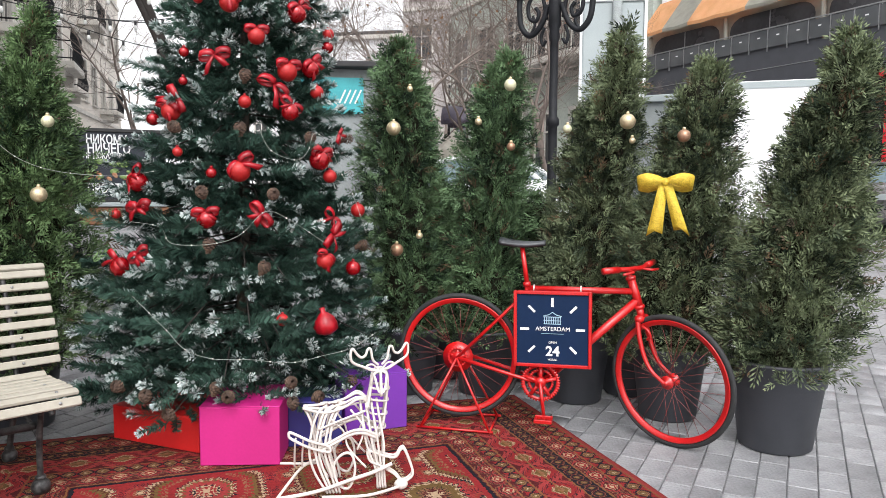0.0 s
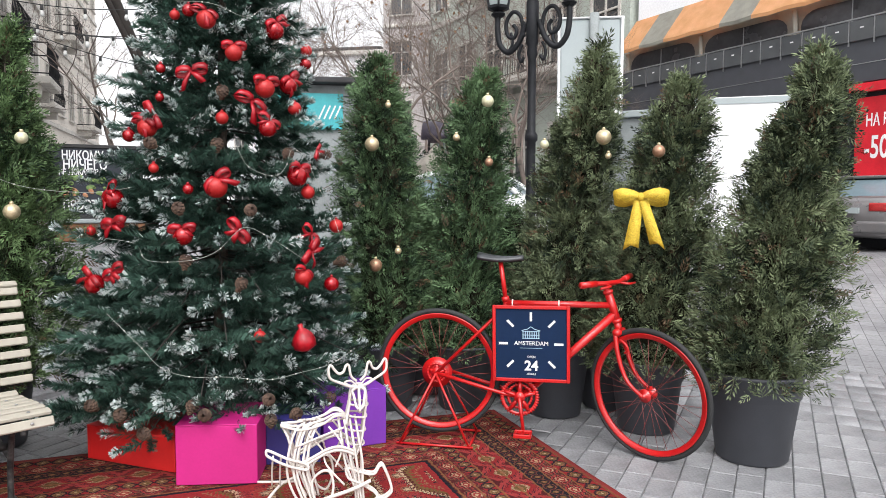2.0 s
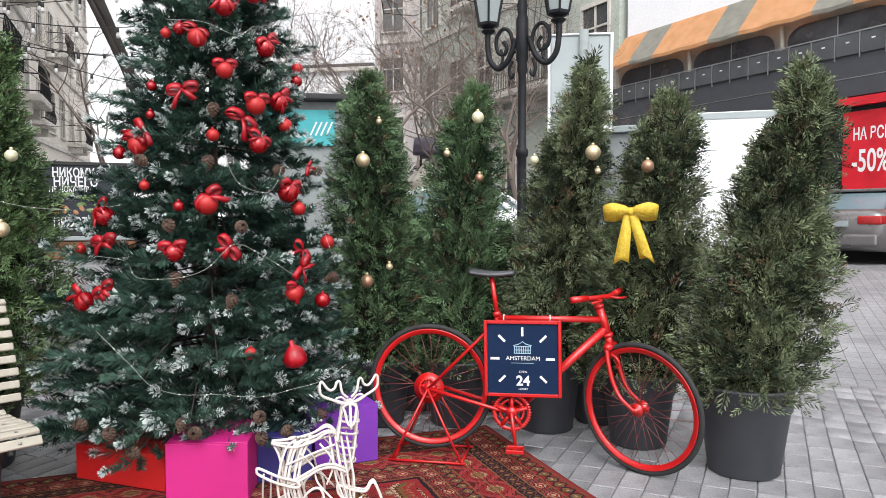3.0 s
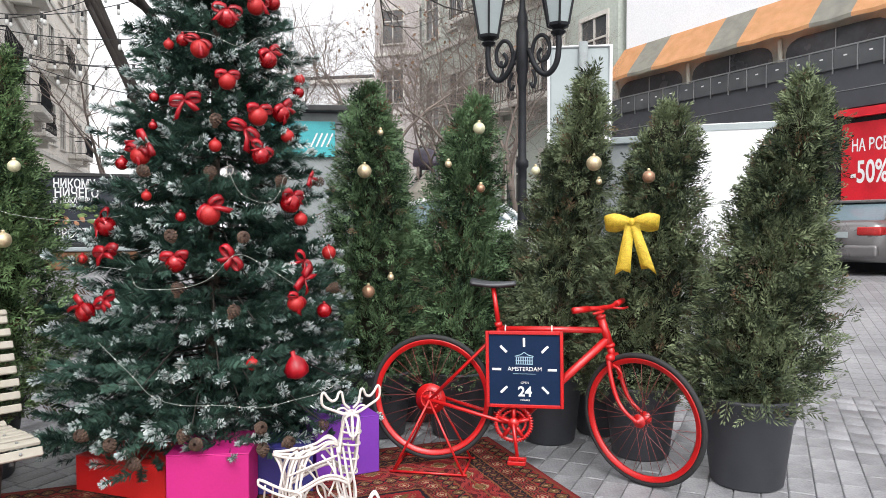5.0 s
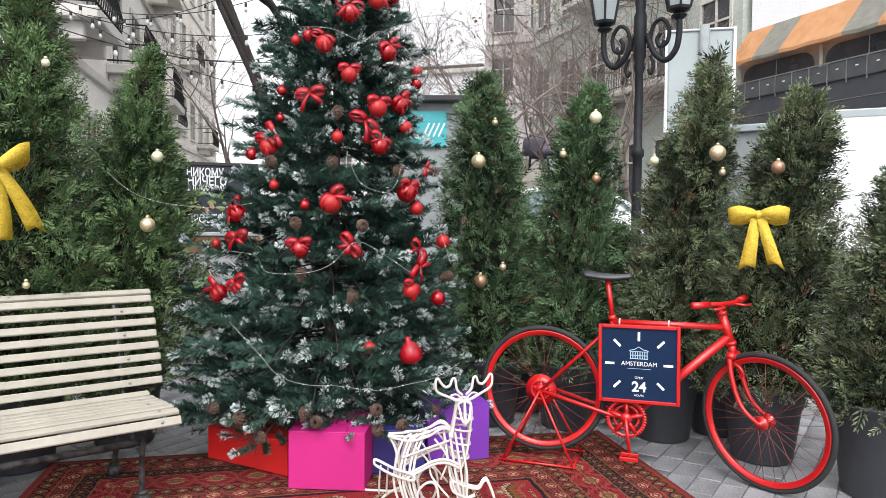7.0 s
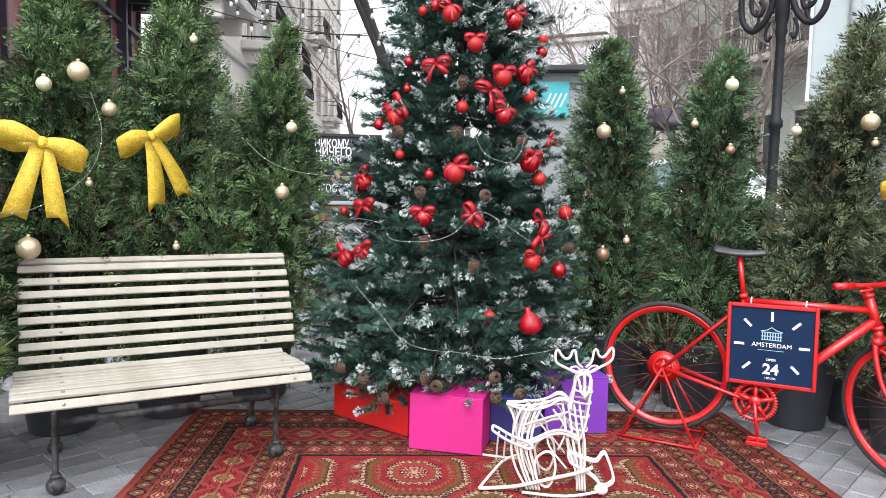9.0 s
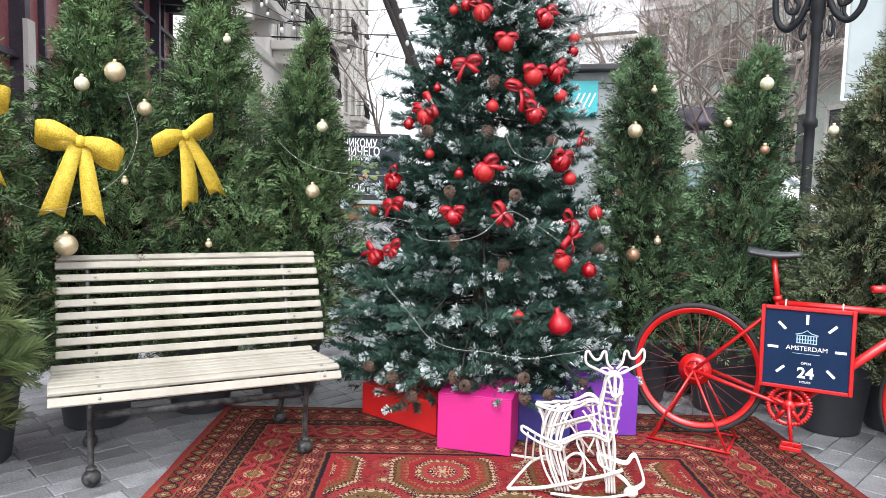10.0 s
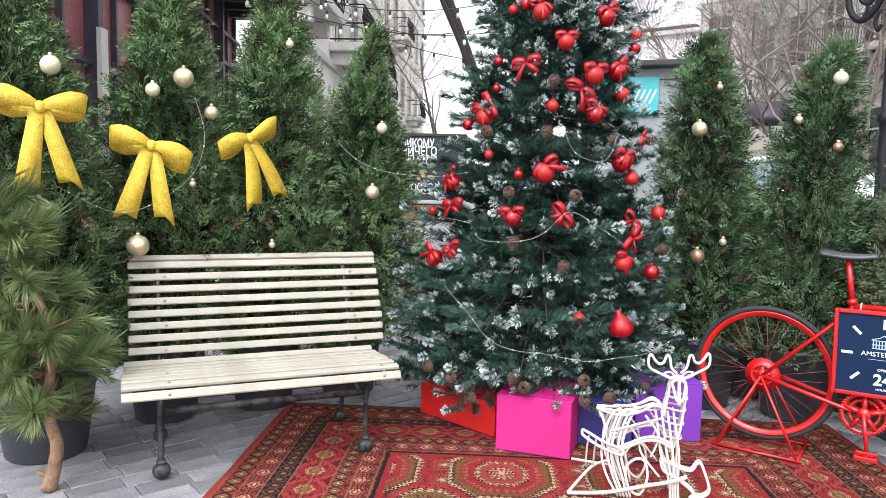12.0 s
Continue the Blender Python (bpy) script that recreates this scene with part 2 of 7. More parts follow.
def part(name, bm, mat_, parent=None, label="", at=None, smooth=True):
    """Links a bmesh or a mesh as one object under a thing or a part."""
    me = finish(bm, mat_, smooth) if isinstance(bm, bmesh.types.BMesh) else bm
    ob = new(name, me)
    if at is not None:
        ob.matrix_basis = at
    if parent is not None:
        ob.parent = parent
    if label:
        ob["label"] = label
    return ob


def thing(name, at, label, category, group="", kind=""):
    ob = new(name)
    ob.empty_display_size = 0.05
    ob.matrix_basis = at
    return tagged(ob, label, category, group, kind)


def box(bm, lo, hi, bevel=0.0, m=None, mi=0):
    lo, hi = Vector(lo), Vector(hi)
    r = bmesh.ops.create_cube(bm, size=1, matrix=Matrix.Translation((lo + hi) / 2) @ Matrix.Diagonal((*(hi - lo), 1)))
    vs = r["verts"]
    if bevel:
        es = list({e for v in vs for e in v.link_edges})
        r2 = bmesh.ops.bevel(bm, geom=es, offset=bevel, segments=1 if bevel < 0.02 else 3, affect="EDGES", profile=0.5)
        vs = list({v for f in r2["faces"] for v in f.verts} | {v for v in vs if v.is_valid})
    if mi:
        for f in {f for v in vs for f in v.link_faces}:
            f.material_index = mi
    if m is not None:
        bmesh.ops.transform(bm, matrix=m, verts=vs)
    return vs


def boxed(lo, hi, bevel=0.0, m=None):
    bm = bmesh.new()
    box(bm, lo, hi, bevel, m)
    return bm


def tube(points, r, bm=None, closed=False, seg=8, r_end=None):
    """A round tube along points; r_end tapers it."""
    bm = bm or bmesh.new()
    pts = [Vector(p) for p in points]
    n = len(pts)
    side, rings = None, []
    for i, p in enumerate(pts):
        a = pts[(i - 1) % n] if (i or closed) else pts[i]
        b = pts[(i + 1) % n] if (i < n - 1 or closed) else pts[i]
        d = (b - a).normalized()
        if side is None:
            side = d.orthogonal().normalized()
        side = (side - d * side.dot(d)).normalized()
        up = d.cross(side)
        k = r if r_end is None else r + (r_end - r) * i / (n - 1)
        rings.append([bm.verts.new(p + (side * math.cos(t) + up * math.sin(t)) * k) for t in (2 * math.pi * j / seg for j in range(seg))])
    for i in range(n if closed else n - 1):
        a, b = rings[i], rings[(i + 1) % n]
        for j in range(seg):
            bm.faces.new((a[j], a[(j + 1) % seg], b[(j + 1) % seg], b[j]))
    if not closed:
        bm.faces.new(rings[0][::-1])
        bm.faces.new(rings[-1])
    return bm


def smoothed(points, n=6, closed=False):
    """Catmull-Rom through the points."""
    p = [Vector(q) for q in points]
    m, out = len(p), []
    for i in range(m if closed else m - 1):
        a, b, c, d = (p[(i + k) % m] if closed else p[min(max(i + k, 0), m - 1)] for k in (-1, 0, 1, 2))
        for j in range(n):
            t = j / n
            out.append(0.5 * (2 * b + (c - a) * t + (2 * a - 5 * b + 4 * c - d) * t * t + (3 * b - a - 3 * c + d) * t ** 3))
    return out if closed else out + [p[-1]]


def lathe(profile, seg=24, bm=None, m=None):
    """Turns (radius, z) pairs round the z axis."""
    bm = bm or bmesh.new()
    rings = []
    for r, z in profile:
        rings.append([bm.verts.new((r * math.cos(2 * math.pi * j / seg), r * math.sin(2 * math.pi * j / seg), z)) for j in range(seg)])
    for a, b in zip(rings, rings[1:]):
        for j in range(seg):
            bm.faces.new((a[j], a[(j + 1) % seg], b[(j + 1) % seg], b[j]))
    bm.faces.new(rings[0][::-1])
    bm.faces.new(rings[-1])
    if m is not None:
        bmesh.ops.transform(bm, matrix=m, verts=[v for r in rings for v in r])
    return bm


def ballmesh(r, mat_, seg=20):
    bm = bmesh.new()
    bmesh.ops.create_uvsphere(bm, u_segments=seg, v_segments=seg * 2 // 3, radius=r)
    return finish(bm, mat_)


def fast_mesh(V, F, mats, idx=None, smooth=False):
    """A mesh from arrays of vertices and of triangles or quads."""
    V, F = np.asarray(V, np.float32), np.asarray(F, np.int32)
    me = bpy.data.meshes.new("mesh")
    k = F.shape[1]
    me.vertices.add(len(V))
    me.vertices.foreach_set("co", V.ravel())
    me.loops.add(F.size)
    me.loops.foreach_set("vertex_index", F.ravel())
    me.polygons.add(len(F))
    me.polygons.foreach_set("loop_start", np.arange(0, F.size, k, dtype=np.int32))
    for m in mats:
        me.materials.append(M[m])
    if idx is not None:
        me.polygons.foreach_set("material_index", np.asarray(idx, np.int32))
    if smooth:
        me.polygons.foreach_set("use_smooth", np.ones(len(F), bool))
    me.update(calc_edges=True)
    return me


def frames_of(D, roll):
    """Rotation matrices with x along the directions D, rolled about it."""
    D = D / np.linalg.norm(D, axis=1, keepdims=True)
    up = np.tile([0.0, 0.0, 1.0], (len(D), 1))
    up[np.abs(D[:, 2]) > 0.95] = (1, 0, 0)
    y = np.cross(up, D)
    y /= np.linalg.norm(y, axis=1, keepdims=True)
    z = np.cross(D, y)
    c, s = np.cos(roll)[:, None], np.sin(roll)[:, None]
    return np.stack((D, y * c + z * s, z * c - y * s), axis=2)


def scatter(tv, tf, P, R, S):
    """Copies of a template (vertices tv, faces tf) at places P, turns R, sizes S, as one set of arrays."""
    V = np.einsum("nij,kj->nki", R, tv) * S[:, None, None] + P[:, None, :]
    F = tf[None] + (np.arange(len(P)) * len(tv))[:, None, None]
    return V.reshape(-1, 3), F.reshape(-1, tf.shape[1])


def text_mesh(body, size, mat_, parent, at, name="lettering", align="CENTER", squeeze=1.0, bold=0.0):
    cu = bpy.data.curves.new("text", "FONT")
    cu.body, cu.size, cu.align_x, cu.align_y, cu.extrude, cu.offset = body, size, align, "CENTER", 0.0006, bold
    tmp = bpy.data.objects.new("text", cu)
    scene.collection.objects.link(tmp)
    me = bpy.data.meshes.new_from_object(tmp.evaluated_get(bpy.context.evaluated_depsgraph_get()))
    bpy.data.objects.remove(tmp)
    me.materials.clear()
    me.materials.append(M[mat_])
    return part(name, me, None, parent, at=at @ Matrix.Diagonal((squeeze, 1, 1, 1)))


rng = np.random.default_rng(7)


# ---- ground ----
def rise(x, y):
    """The street climbs a little away from the square."""
    d = math.hypot(x, y)
    return 0.4 * min(max((d - 6.5) / 7.0, 0), 1) ** 1.3


def ground_sheet():
    bm = bmesh.new()
    rings = [0, 3, 5.5, 6.5, 7.5, 8.5, 9.5, 10.5, 11.5, 12.5, 13.5, 16, 25, 60, 300, 3000]
    prev = None
    for r in rings:
        ring = [bm.verts.new((r * math.cos(a), r * math.sin(a), rise(r, 0) - 0.012)) for a in (2 * math.pi * j / 48 for j in range(48))] if r else [bm.verts.new((0, 0, -0.012))]
        if prev is not None:
            for j in range(48):
                if len(prev) == 1:
                    bm.faces.new((prev[0], ring[j], ring[(j + 1) % 48]))
                else:
                    bm.faces.new((prev[j], ring[j], ring[(j + 1) % 48], prev[(j + 1) % 48]))
        prev = ring
    return bm


def paving_material():
    m = material("street_paving", (0.34, 0.34, 0.35), (0.24, 0.24, 0.25), 0.8, 0.6, bump=0.2, fine=40, dirt=0.3)
    n, l = m.node_tree.nodes, m.node_tree.links
    co, mp = n.new("ShaderNodeTexCoord"), n.new("ShaderNodeMapping")
    mp.inputs["Rotation"].default_value = (0, 0, radians(-63))
    br = n.new("ShaderNodeTexBrick")
    br.inputs["Scale"].default_value = 1
    br.offset = 0.12
    for k, v in (("Mortar Size", 0.004), ("Brick Width", 0.215), ("Row Height", 0.122), ("Bias", 0.0)):
        br.inputs[k].default_value = v
    br.inputs["Color1"].default_value, br.inputs["Color2"].default_value, br.inputs["Mortar"].default_value = (1, 1, 1, 1), (0.78, 0.78, 0.78, 1), (0.3, 0.3, 0.3, 1)
    l.new(co.outputs["Object"], mp.inputs["Vector"])
    l.new(mp.outputs["Vector"], br.inputs["Vector"])
    b = n["Principled BSDF"]
    mul = n.new("ShaderNodeMix")
    mul.data_type, mul.blend_type = "RGBA", "MULTIPLY"
    mul.inputs["Factor"].default_value = 1
    l.new(b.inputs["Base Color"].links[0].from_socket, mul.inputs["A"])
    l.new(br.outputs["Color"], mul.inputs["B"])
    l.new(mul.outputs["Result"], b.inputs["Base Color"])
    return m


M["paving"] = paving_material()
ground = part("ground", ground_sheet(), "paving", smooth=False)
tagged(ground, "grey stone paved square and street", "ground", kind="structure")


# ---- carpet ----
CARPET_W, CARPET_L = 3.02, 3.6


def carpet_material():
    m = bpy.data.materials.new("oriental_carpet")
    m.use_nodes = True
    n, l = m.node_tree.nodes, m.node_tree.links
    b = n["Principled BSDF"]
    b.inputs["Roughness"].default_value = 0.95
    b.inputs["Specular IOR Level"].default_value = 0.15
    co = n.new("ShaderNodeTexCoord")
    sp = n.new("ShaderNodeSeparateXYZ")
    l.new(co.outputs["Object"], sp.inputs[0])

    def op(kind, a, c=None, d=None):
        k = n.new("ShaderNodeMath")
        k.operation = kind
        for i, v in enumerate((a, c, d)):
            if v is not None:
                if isinstance(v, (int, float)):
                    k.inputs[i].default_value = v
                else:
                    l.new(v, k.inputs[i])
        return k.outputs[0]

    def ramp(v, stops):
        r = n.new("ShaderNodeValToRGB")
        r.color_ramp.interpolation = "CONSTANT"
        e = r.color_ramp.elements
        e[0].position, e[0].color = stops[0][0], (*stops[0][1], 1)
        e[1].position, e[1].color = stops[1][0], (*stops[1][1], 1)
        for p, c in stops[2:]:
            q = e.new(p)
            q.color = (*c, 1)
        l.new(v, r.inputs["Fac"])
        return r.outputs["Color"]

    def mixc(f, a, c):
        k = n.new("ShaderNodeMix")
        k.data_type = "RGBA"
        l.new(f, k.inputs["Factor"])
        l.new(a, k.inputs["A"])
        l.new(c, k.inputs["B"])
        return k.outputs["Result"]

    red, deep, black, cream, olive, tan, rose = (0.19, 0.016, 0.017), (0.062, 0.009, 0.010), (0.010, 0.008, 0.012), (0.33, 0.235, 0.15), (0.105, 0.062, 0.022), (0.185, 0.085, 0.045), (0.235, 0.03, 0.029)
    jit = n.new("ShaderNodeTexNoise")
    jit.inputs["Scale"].default_value, jit.inputs["Detail"].default_value = 55, 3
    l.new(co.outputs["Object"], jit.inputs["Vector"])
    js = n.new("ShaderNodeSeparateColor")
    l.new(jit.outputs["Color"], js.inputs[0])
    x = op("ADD", sp.outputs[0], op("MULTIPLY", op("SUBTRACT", js.outputs[0], 0.5), 0.022))
    y = op("ADD", sp.outputs[1], op("MULTIPLY", op("SUBTRACT", js.outputs[1], 0.5), 0.022))
    dx = op("SUBTRACT", CARPET_W / 2, op("ABSOLUTE", x))
    dy = op("SUBTRACT", CARPET_L / 2, op("ABSOLUTE", y))
    edge = op("MINIMUM", dx, dy)
    side = op("LESS_THAN", dx, dy)
    along = op("ADD", op("MULTIPLY", side, y), op("MULTIPLY", op("SUBTRACT", 1, side), x))

    # border bands: each has its ground colour and a row of motifs of its own pitch
    def motif(pitch, mid, size, stops):
        u = op("SUBTRACT", op("FRACT", op("DIVIDE", along, pitch)), 0.5)
        v = op("DIVIDE", op("SUBTRACT", edge, mid), pitch)
        au, av = op("ABSOLUTE", u), op("ABSOLUTE", v)
        star = op("ADD", op("MAXIMUM", au, av), op("MULTIPLY", op("MINIMUM", au, av), 0.7))
        wob = op("MULTIPLY", op("SINE", op("MULTIPLY", op("ADD", au, op("MULTIPLY", av, 1.7)), 44)), 0.05)
        return ramp(op("DIVIDE", op("ADD", star, wob), size), stops)

    flower = [(0, cream), (0.12, red), (0.28, cream), (0.36, deep), (0.5, rose), (0.62, black), (0.7, tan), (0.76, deep)]
    leaf = [(0, cream), (0.15, olive), (0.4, tan), (0.55, black), (0.8, red)]
    b1 = motif(0.075, 0.075, 0.72, leaf)
    b2 = motif(0.125, 0.165, 0.75, flower)
    b3 = motif(0.06, 0.255, 0.7, [(0, tan), (0.22, olive), (0.4, black), (0.65, deep), (0.8, tan), (0.86, black)])
    b4 = motif(0.19, 0.385, 0.8, [(0, tan), (0.1, olive), (0.25, cream), (0.3, red), (0.52, black), (0.58, rose), (0.8, deep)])
    b5 = motif(0.07, 0.515, 0.7, leaf)
    b6 = motif(0.12, 0.60, 0.75, flower)
    col = ramp(edge, [(0, rose), (0.026, black), (0.03, black)])
    for lo, c in ((0.03, b1), (0.12, b2), (0.21, b3), (0.30, b4), (0.475, b5), (0.545, b6)):
        col = mixc(op("GREATER_THAN", edge, lo), col, c)
    lines = op("LESS_THAN", op("PINGPONG", op("SUBTRACT", edge, 0.03), 0.045), 0.005)
    inb = op("MULTIPLY", lines, op("LESS_THAN", edge, 0.67))
    k = n.new("ShaderNodeRGB")
    k.outputs[0].default_value = (0.17, 0.075, 0.03, 1)
    col = mixc(op("MULTIPLY", inb, 0.8), col, k.outputs[0])

    # field: large stepped medallions on red, small lozenges between
    def medal(px, py, ox, oy, size, stops, f=90, w=0.02, steps=30):
        u = op("ABSOLUTE", op("SUBTRACT", op("FRACT", op("ADD", op("DIVIDE", x, px), ox)), 0.5))
        v = op("ABSOLUTE", op("SUBTRACT", op("FRACT", op("ADD", op("DIVIDE", y, py), oy)), 0.5))
        su, sv = op("MULTIPLY", op("FLOOR", op("MULTIPLY", u, steps)), 1 / steps), op("MULTIPLY", op("FLOOR", op("MULTIPLY", v, steps)), 1 / steps)
        # an eight-sided outline, stepped like knots
        st = op("MAXIMUM", op("MULTIPLY", op("MAXIMUM", su, sv), 1.25), op("MULTIPLY", op("ADD", su, sv), 0.86))
        wv = op("MULTIPLY", op("SINE", op("MULTIPLY", op("SUBTRACT", u, v), f)), w)
        return op("DIVIDE", op("ADD", st, wv), size), stops
    v1, s1 = medal(0.60, 0.66, 0.0, 0.1, 0.50, None, 130, 0.016, 44)
    v3, s3 = medal(0.60, 0.66, 0.5, 0.6, 0.30, None, 110, 0.02, 44)
    v2, s2 = medal(0.15, 0.165, 0.2, 0.5, 0.55, None, 60, 0.05, 14)
    m1 = ramp(v1, [(0, cream), (0.06, red), (0.13, cream), (0.17, black), (0.2, rose), (0.34, olive), (0.40, cream), (0.43, black), (0.46, red), (0.62, tan), (0.66, red), (0.74, olive), (0.84, deep), (0.89, cream), (0.94, black), (0.97, red)])
    m2 = ramp(v2, [(0, cream), (0.12, black), (0.22, tan), (0.34, red), (0.62, olive), (0.68, rose), (0.86, black), (0.92, red)])
    m3 = ramp(v3, [(0, cream), (0.14, deep), (0.26, tan), (0.34, black), (0.4, olive), (0.66, cream), (0.74, black), (0.82, rose)])
    fieldc = mixc(op("LESS_THAN", v3, 0.95), m2, m3)
    fieldc = mixc(op("LESS_THAN", v1, 0.99), fieldc, m1)
    f0 = ramp(edge, [(0, black), (0.685, red)])
    fieldc = mixc(op("GREATER_THAN", edge, 0.715), f0, fieldc)
    col = mixc(op("GREATER_THAN", edge, 0.67), col, fieldc)
    # wool: worn patches and pile
    nz, pile = n.new("ShaderNodeTexNoise"), n.new("ShaderNodeTexNoise")
    nz.inputs["Scale"].default_value, pile.inputs["Scale"].default_value = 5, 260
    mr = op("MULTIPLY_ADD", nz.outputs["Fac"], 0.9, 0.5)
    mp2 = op("MULTIPLY_ADD", pile.outputs["Fac"], 0.9, 0.55)
    hs = n.new("ShaderNodeHueSaturation")
    l.new(col, hs.inputs["Color"])
    l.new(op("MULTIPLY", mr, mp2), hs.inputs["Value"])
    l.new(hs.outputs["Color"], b.inputs["Base Color"])
    bp = n.new("ShaderNodeBump")
    bp.inputs["Strength"].default_value, bp.inputs["Distance"].default_value = 0.6, 0.004
    l.new(pile.outputs["Fac"], bp.inputs["Height"])
    l.new(bp.outputs["Normal"], b.inputs["Normal"])
    return m


def build_carpet():
    bm = bmesh.new()
    nx, ny = 60, 72
    top = {}
    for i in range(nx + 1):
        for j in range(ny + 1):
            px, py = (i / nx - 0.5) * CARPET_W, (j / ny - 0.5) * CARPET_L
            w = noise.noise(Vector((px * 1.7, py * 1.7, 3)))
            ex = 0.006 * noise.noise(Vector((py * 3, i, 7))) if i in (0, nx) else 0
            top[i, j] = bm.verts.new((px + ex, py, 0.012 + 0.003 * w))
    for i in range(nx):
        for j in range(ny):
            bm.faces.new((top[i, j], top[i + 1, j], top[i + 1, j + 1], top[i, j + 1]))
    rim = [e for e in bm.edges if e.is_boundary]
    ext = bmesh.ops.extrude_edge_only(bm, edges=rim)
    for v in (g for g in ext["geom"] if isinstance(g, bmesh.types.BMVert)):
        v.co.z = 0.0005
    bmesh.ops.recalc_face_normals(bm, faces=bm.faces)
    return bm


M["carpet"] = carpet_material()
ca = radians(18.9)
# the back left corner of the carpet is at (-2.37, 3.49)
cx = -2.37 + CARPET_W / 2 * math.cos(ca) + CARPET_L / 2 * math.sin(ca)
cy = 3.49 + CARPET_W / 2 * math.sin(ca) - CARPET_L / 2 * math.cos(ca)
carpet = part("carpet", build_carpet(), "carpet", at=pose(cx, cy, 0, 0, 0, 18.9))
tagged(carpet, "worn red oriental carpet with black and cream borders on the paving", "carpet")


# ---- bench ----
def build_bench():
    """Local x runs along the bench, y to its back."""
    b = thing("park_bench", pose(-2.26, 2.39, 0, 0, 0, 45), "cream slatted park bench with black iron legs on ball feet", "bench")
    x0, x1 = -0.17, 1.04
    # seat slats, front lip to the back, then the back slats
    spots = [(-0.195, 0.425, 66), (-0.160, 0.456, 12), (-0.095, 0.460, 3), (-0.025, 0.458, 0), (0.045, 0.452, -3), (0.115, 0.446, -4), (0.185, 0.442, -4), (0.25, 0.447, 20)]
    for k in range(8):
        spots.append((0.285 + 0.016 * k + 0.0012 * k * k, 0.500 + 0.0535 * k, 76 - 1.5 * k))
    spots.append((0.485, 0.905, 30))
    for k, (y, z, tilt) in enumerate(spots):
        bm = bmesh.new()
        w = 0.017 if k > 7 else 0.0185 if k < 2 else 0.020
        a, c = (x0 + 0.04, x1 + 0.04) if k > 7 else (x0 + 0.022, x1 - 0.03)
        box(bm, (a, -w, -0.009), (c, w, 0.009), 0.004)
        s = part("slat", bm, "slat", b, at=pose(random.uniform(-0.004, 0.004), y, z, tilt, 0, 0), smooth=False)
        for bx in (0.03, 0.93) if k in (0, 1, 3, 5, 8, 10, 12, 14) else ():
            lb = lathe([(0.0065, 0), (0.0065, 0.002), (0.004, 0.004)], 10)
            part("bolt", lb, "bolt", s, at=pose(bx, 0, 0.010) if tilt < 40 else pose(bx, 0, 0.010))
    for x in (0.0, 0.905):
        part("front_leg", tube(smoothed([(x, 0, 0.07), (x, 0.0, 0.2), (x, -0.03, 0.33), (x, -0.07, 0.415)], 5), 0.0125), "iron", b)
        part("back_leg", tube(smoothed([(x, 0.48, 0.05), (x, 0.44, 0.14), (x, 0.36, 0.27), (x, 0.3, 0.42)], 5), 0.014), "iron", b)
        arm = [(x, -0.19, 0.385), (x, -0.16, 0.428), (x, 0.0, 0.434), (x, 0.22, 0.42), (x, 0.30, 0.455), (x, 0.345, 0.6), (x, 0.425, 0.8), (x, 0.475, 0.87)]
        part("side_iron", tube(smoothed(arm, 5), 0.011), "iron", b)
        part("brace", tube([(x, 0.01, 0.25), (x, 0.2, 0.30), (x, 0.37, 0.25)], 0.010), "iron", b)
        for y, r in ((0.0, 0.038), (0.48, 0.034)):
            part("ball_foot", ballmesh(r, "iron", 18), None, b, at=pose(x, y, r))
            part("leg_collar", lathe([(0.02, 0), (0.022, 0.008), (0.018, 0.016)], 14), "iron", b, at=pose(x, y, r * 1.85))
    part("stretcher", tube([(0, 0.0, 0.30), (0.905, 0.0, 0.30)], 0.016), "iron", b)
    part("stretcher", tube([(0, 0.38, 0.24), (0.905, 0.38, 0.24)], 0.011), "iron", b)
    return b


build_bench()


# ---- bicycle ----
def wheel(b, at, name):
    """A spoked wheel; its rim carries tyre, spokes and hub."""
    ring = lambda r, n=64: [(r * math.cos(2 * math.pi * i / n), 0, r * math.sin(2 * math.pi * i / n)) for i in range(n)]
    bm = bmesh.new()
    prof = [(0.306, -0.011), (0.311, -0.013), (0.311, 0.013), (0.306, 0.011), (0.286, 0.008), (0.284, 0), (0.286, -0.008)]
    rings = [[bm.verts.new((r * math.cos(a), y, r * math.sin(a))) for r, y in prof] for a in (2 * math.pi * i / 64 for i in range(64))]
    for i in range(64):
        p, q = rings[i], rings[(i + 1) % 64]
        for j in range(len(prof)):
            bm.faces.new((p[j], p[(j + 1) % len(prof)], q[(j + 1) % len(prof)], q[j]))
    bmesh.ops.recalc_face_normals(bm, faces=bm.faces)
    rim = part(name, bm, "red_paint", b, "red painted bicycle wheel rim", at=at)
    part("tyre", tube(ring(0.3235), 0.014, closed=True, seg=12), "rubber", rim, "worn black rubber tyre")
    sp = bmesh.new()
    for i in range(32):
        a = 2 * math.pi * i / 32
        s = 1 if i % 2 else -1
        h = a + (0.9 if (i // 2) % 2 else -0.9)
        tube([(0.026 * math.cos(h), 0.028 * s, 0.026 * math.sin(h)), (0.288 * math.cos(a), 0.003 * s, 0.288 * math.sin(a))], 0.0013, sp, seg=5)
    part("spokes", sp, "spoke", rim, "thin red painted spokes")
    hub = lathe([(0.012, -0.055), (0.012, -0.036), (0.034, -0.034), (0.034, -0.028), (0.016, -0.024), (0.016, 0.024), (0.034, 0.028), (0.034, 0.034), (0.012, 0.036), (0.012, 0.055)], 20, m=pose(0, 0, 0, 90))
    part("hub", hub, "red_paint", rim)
    return rim


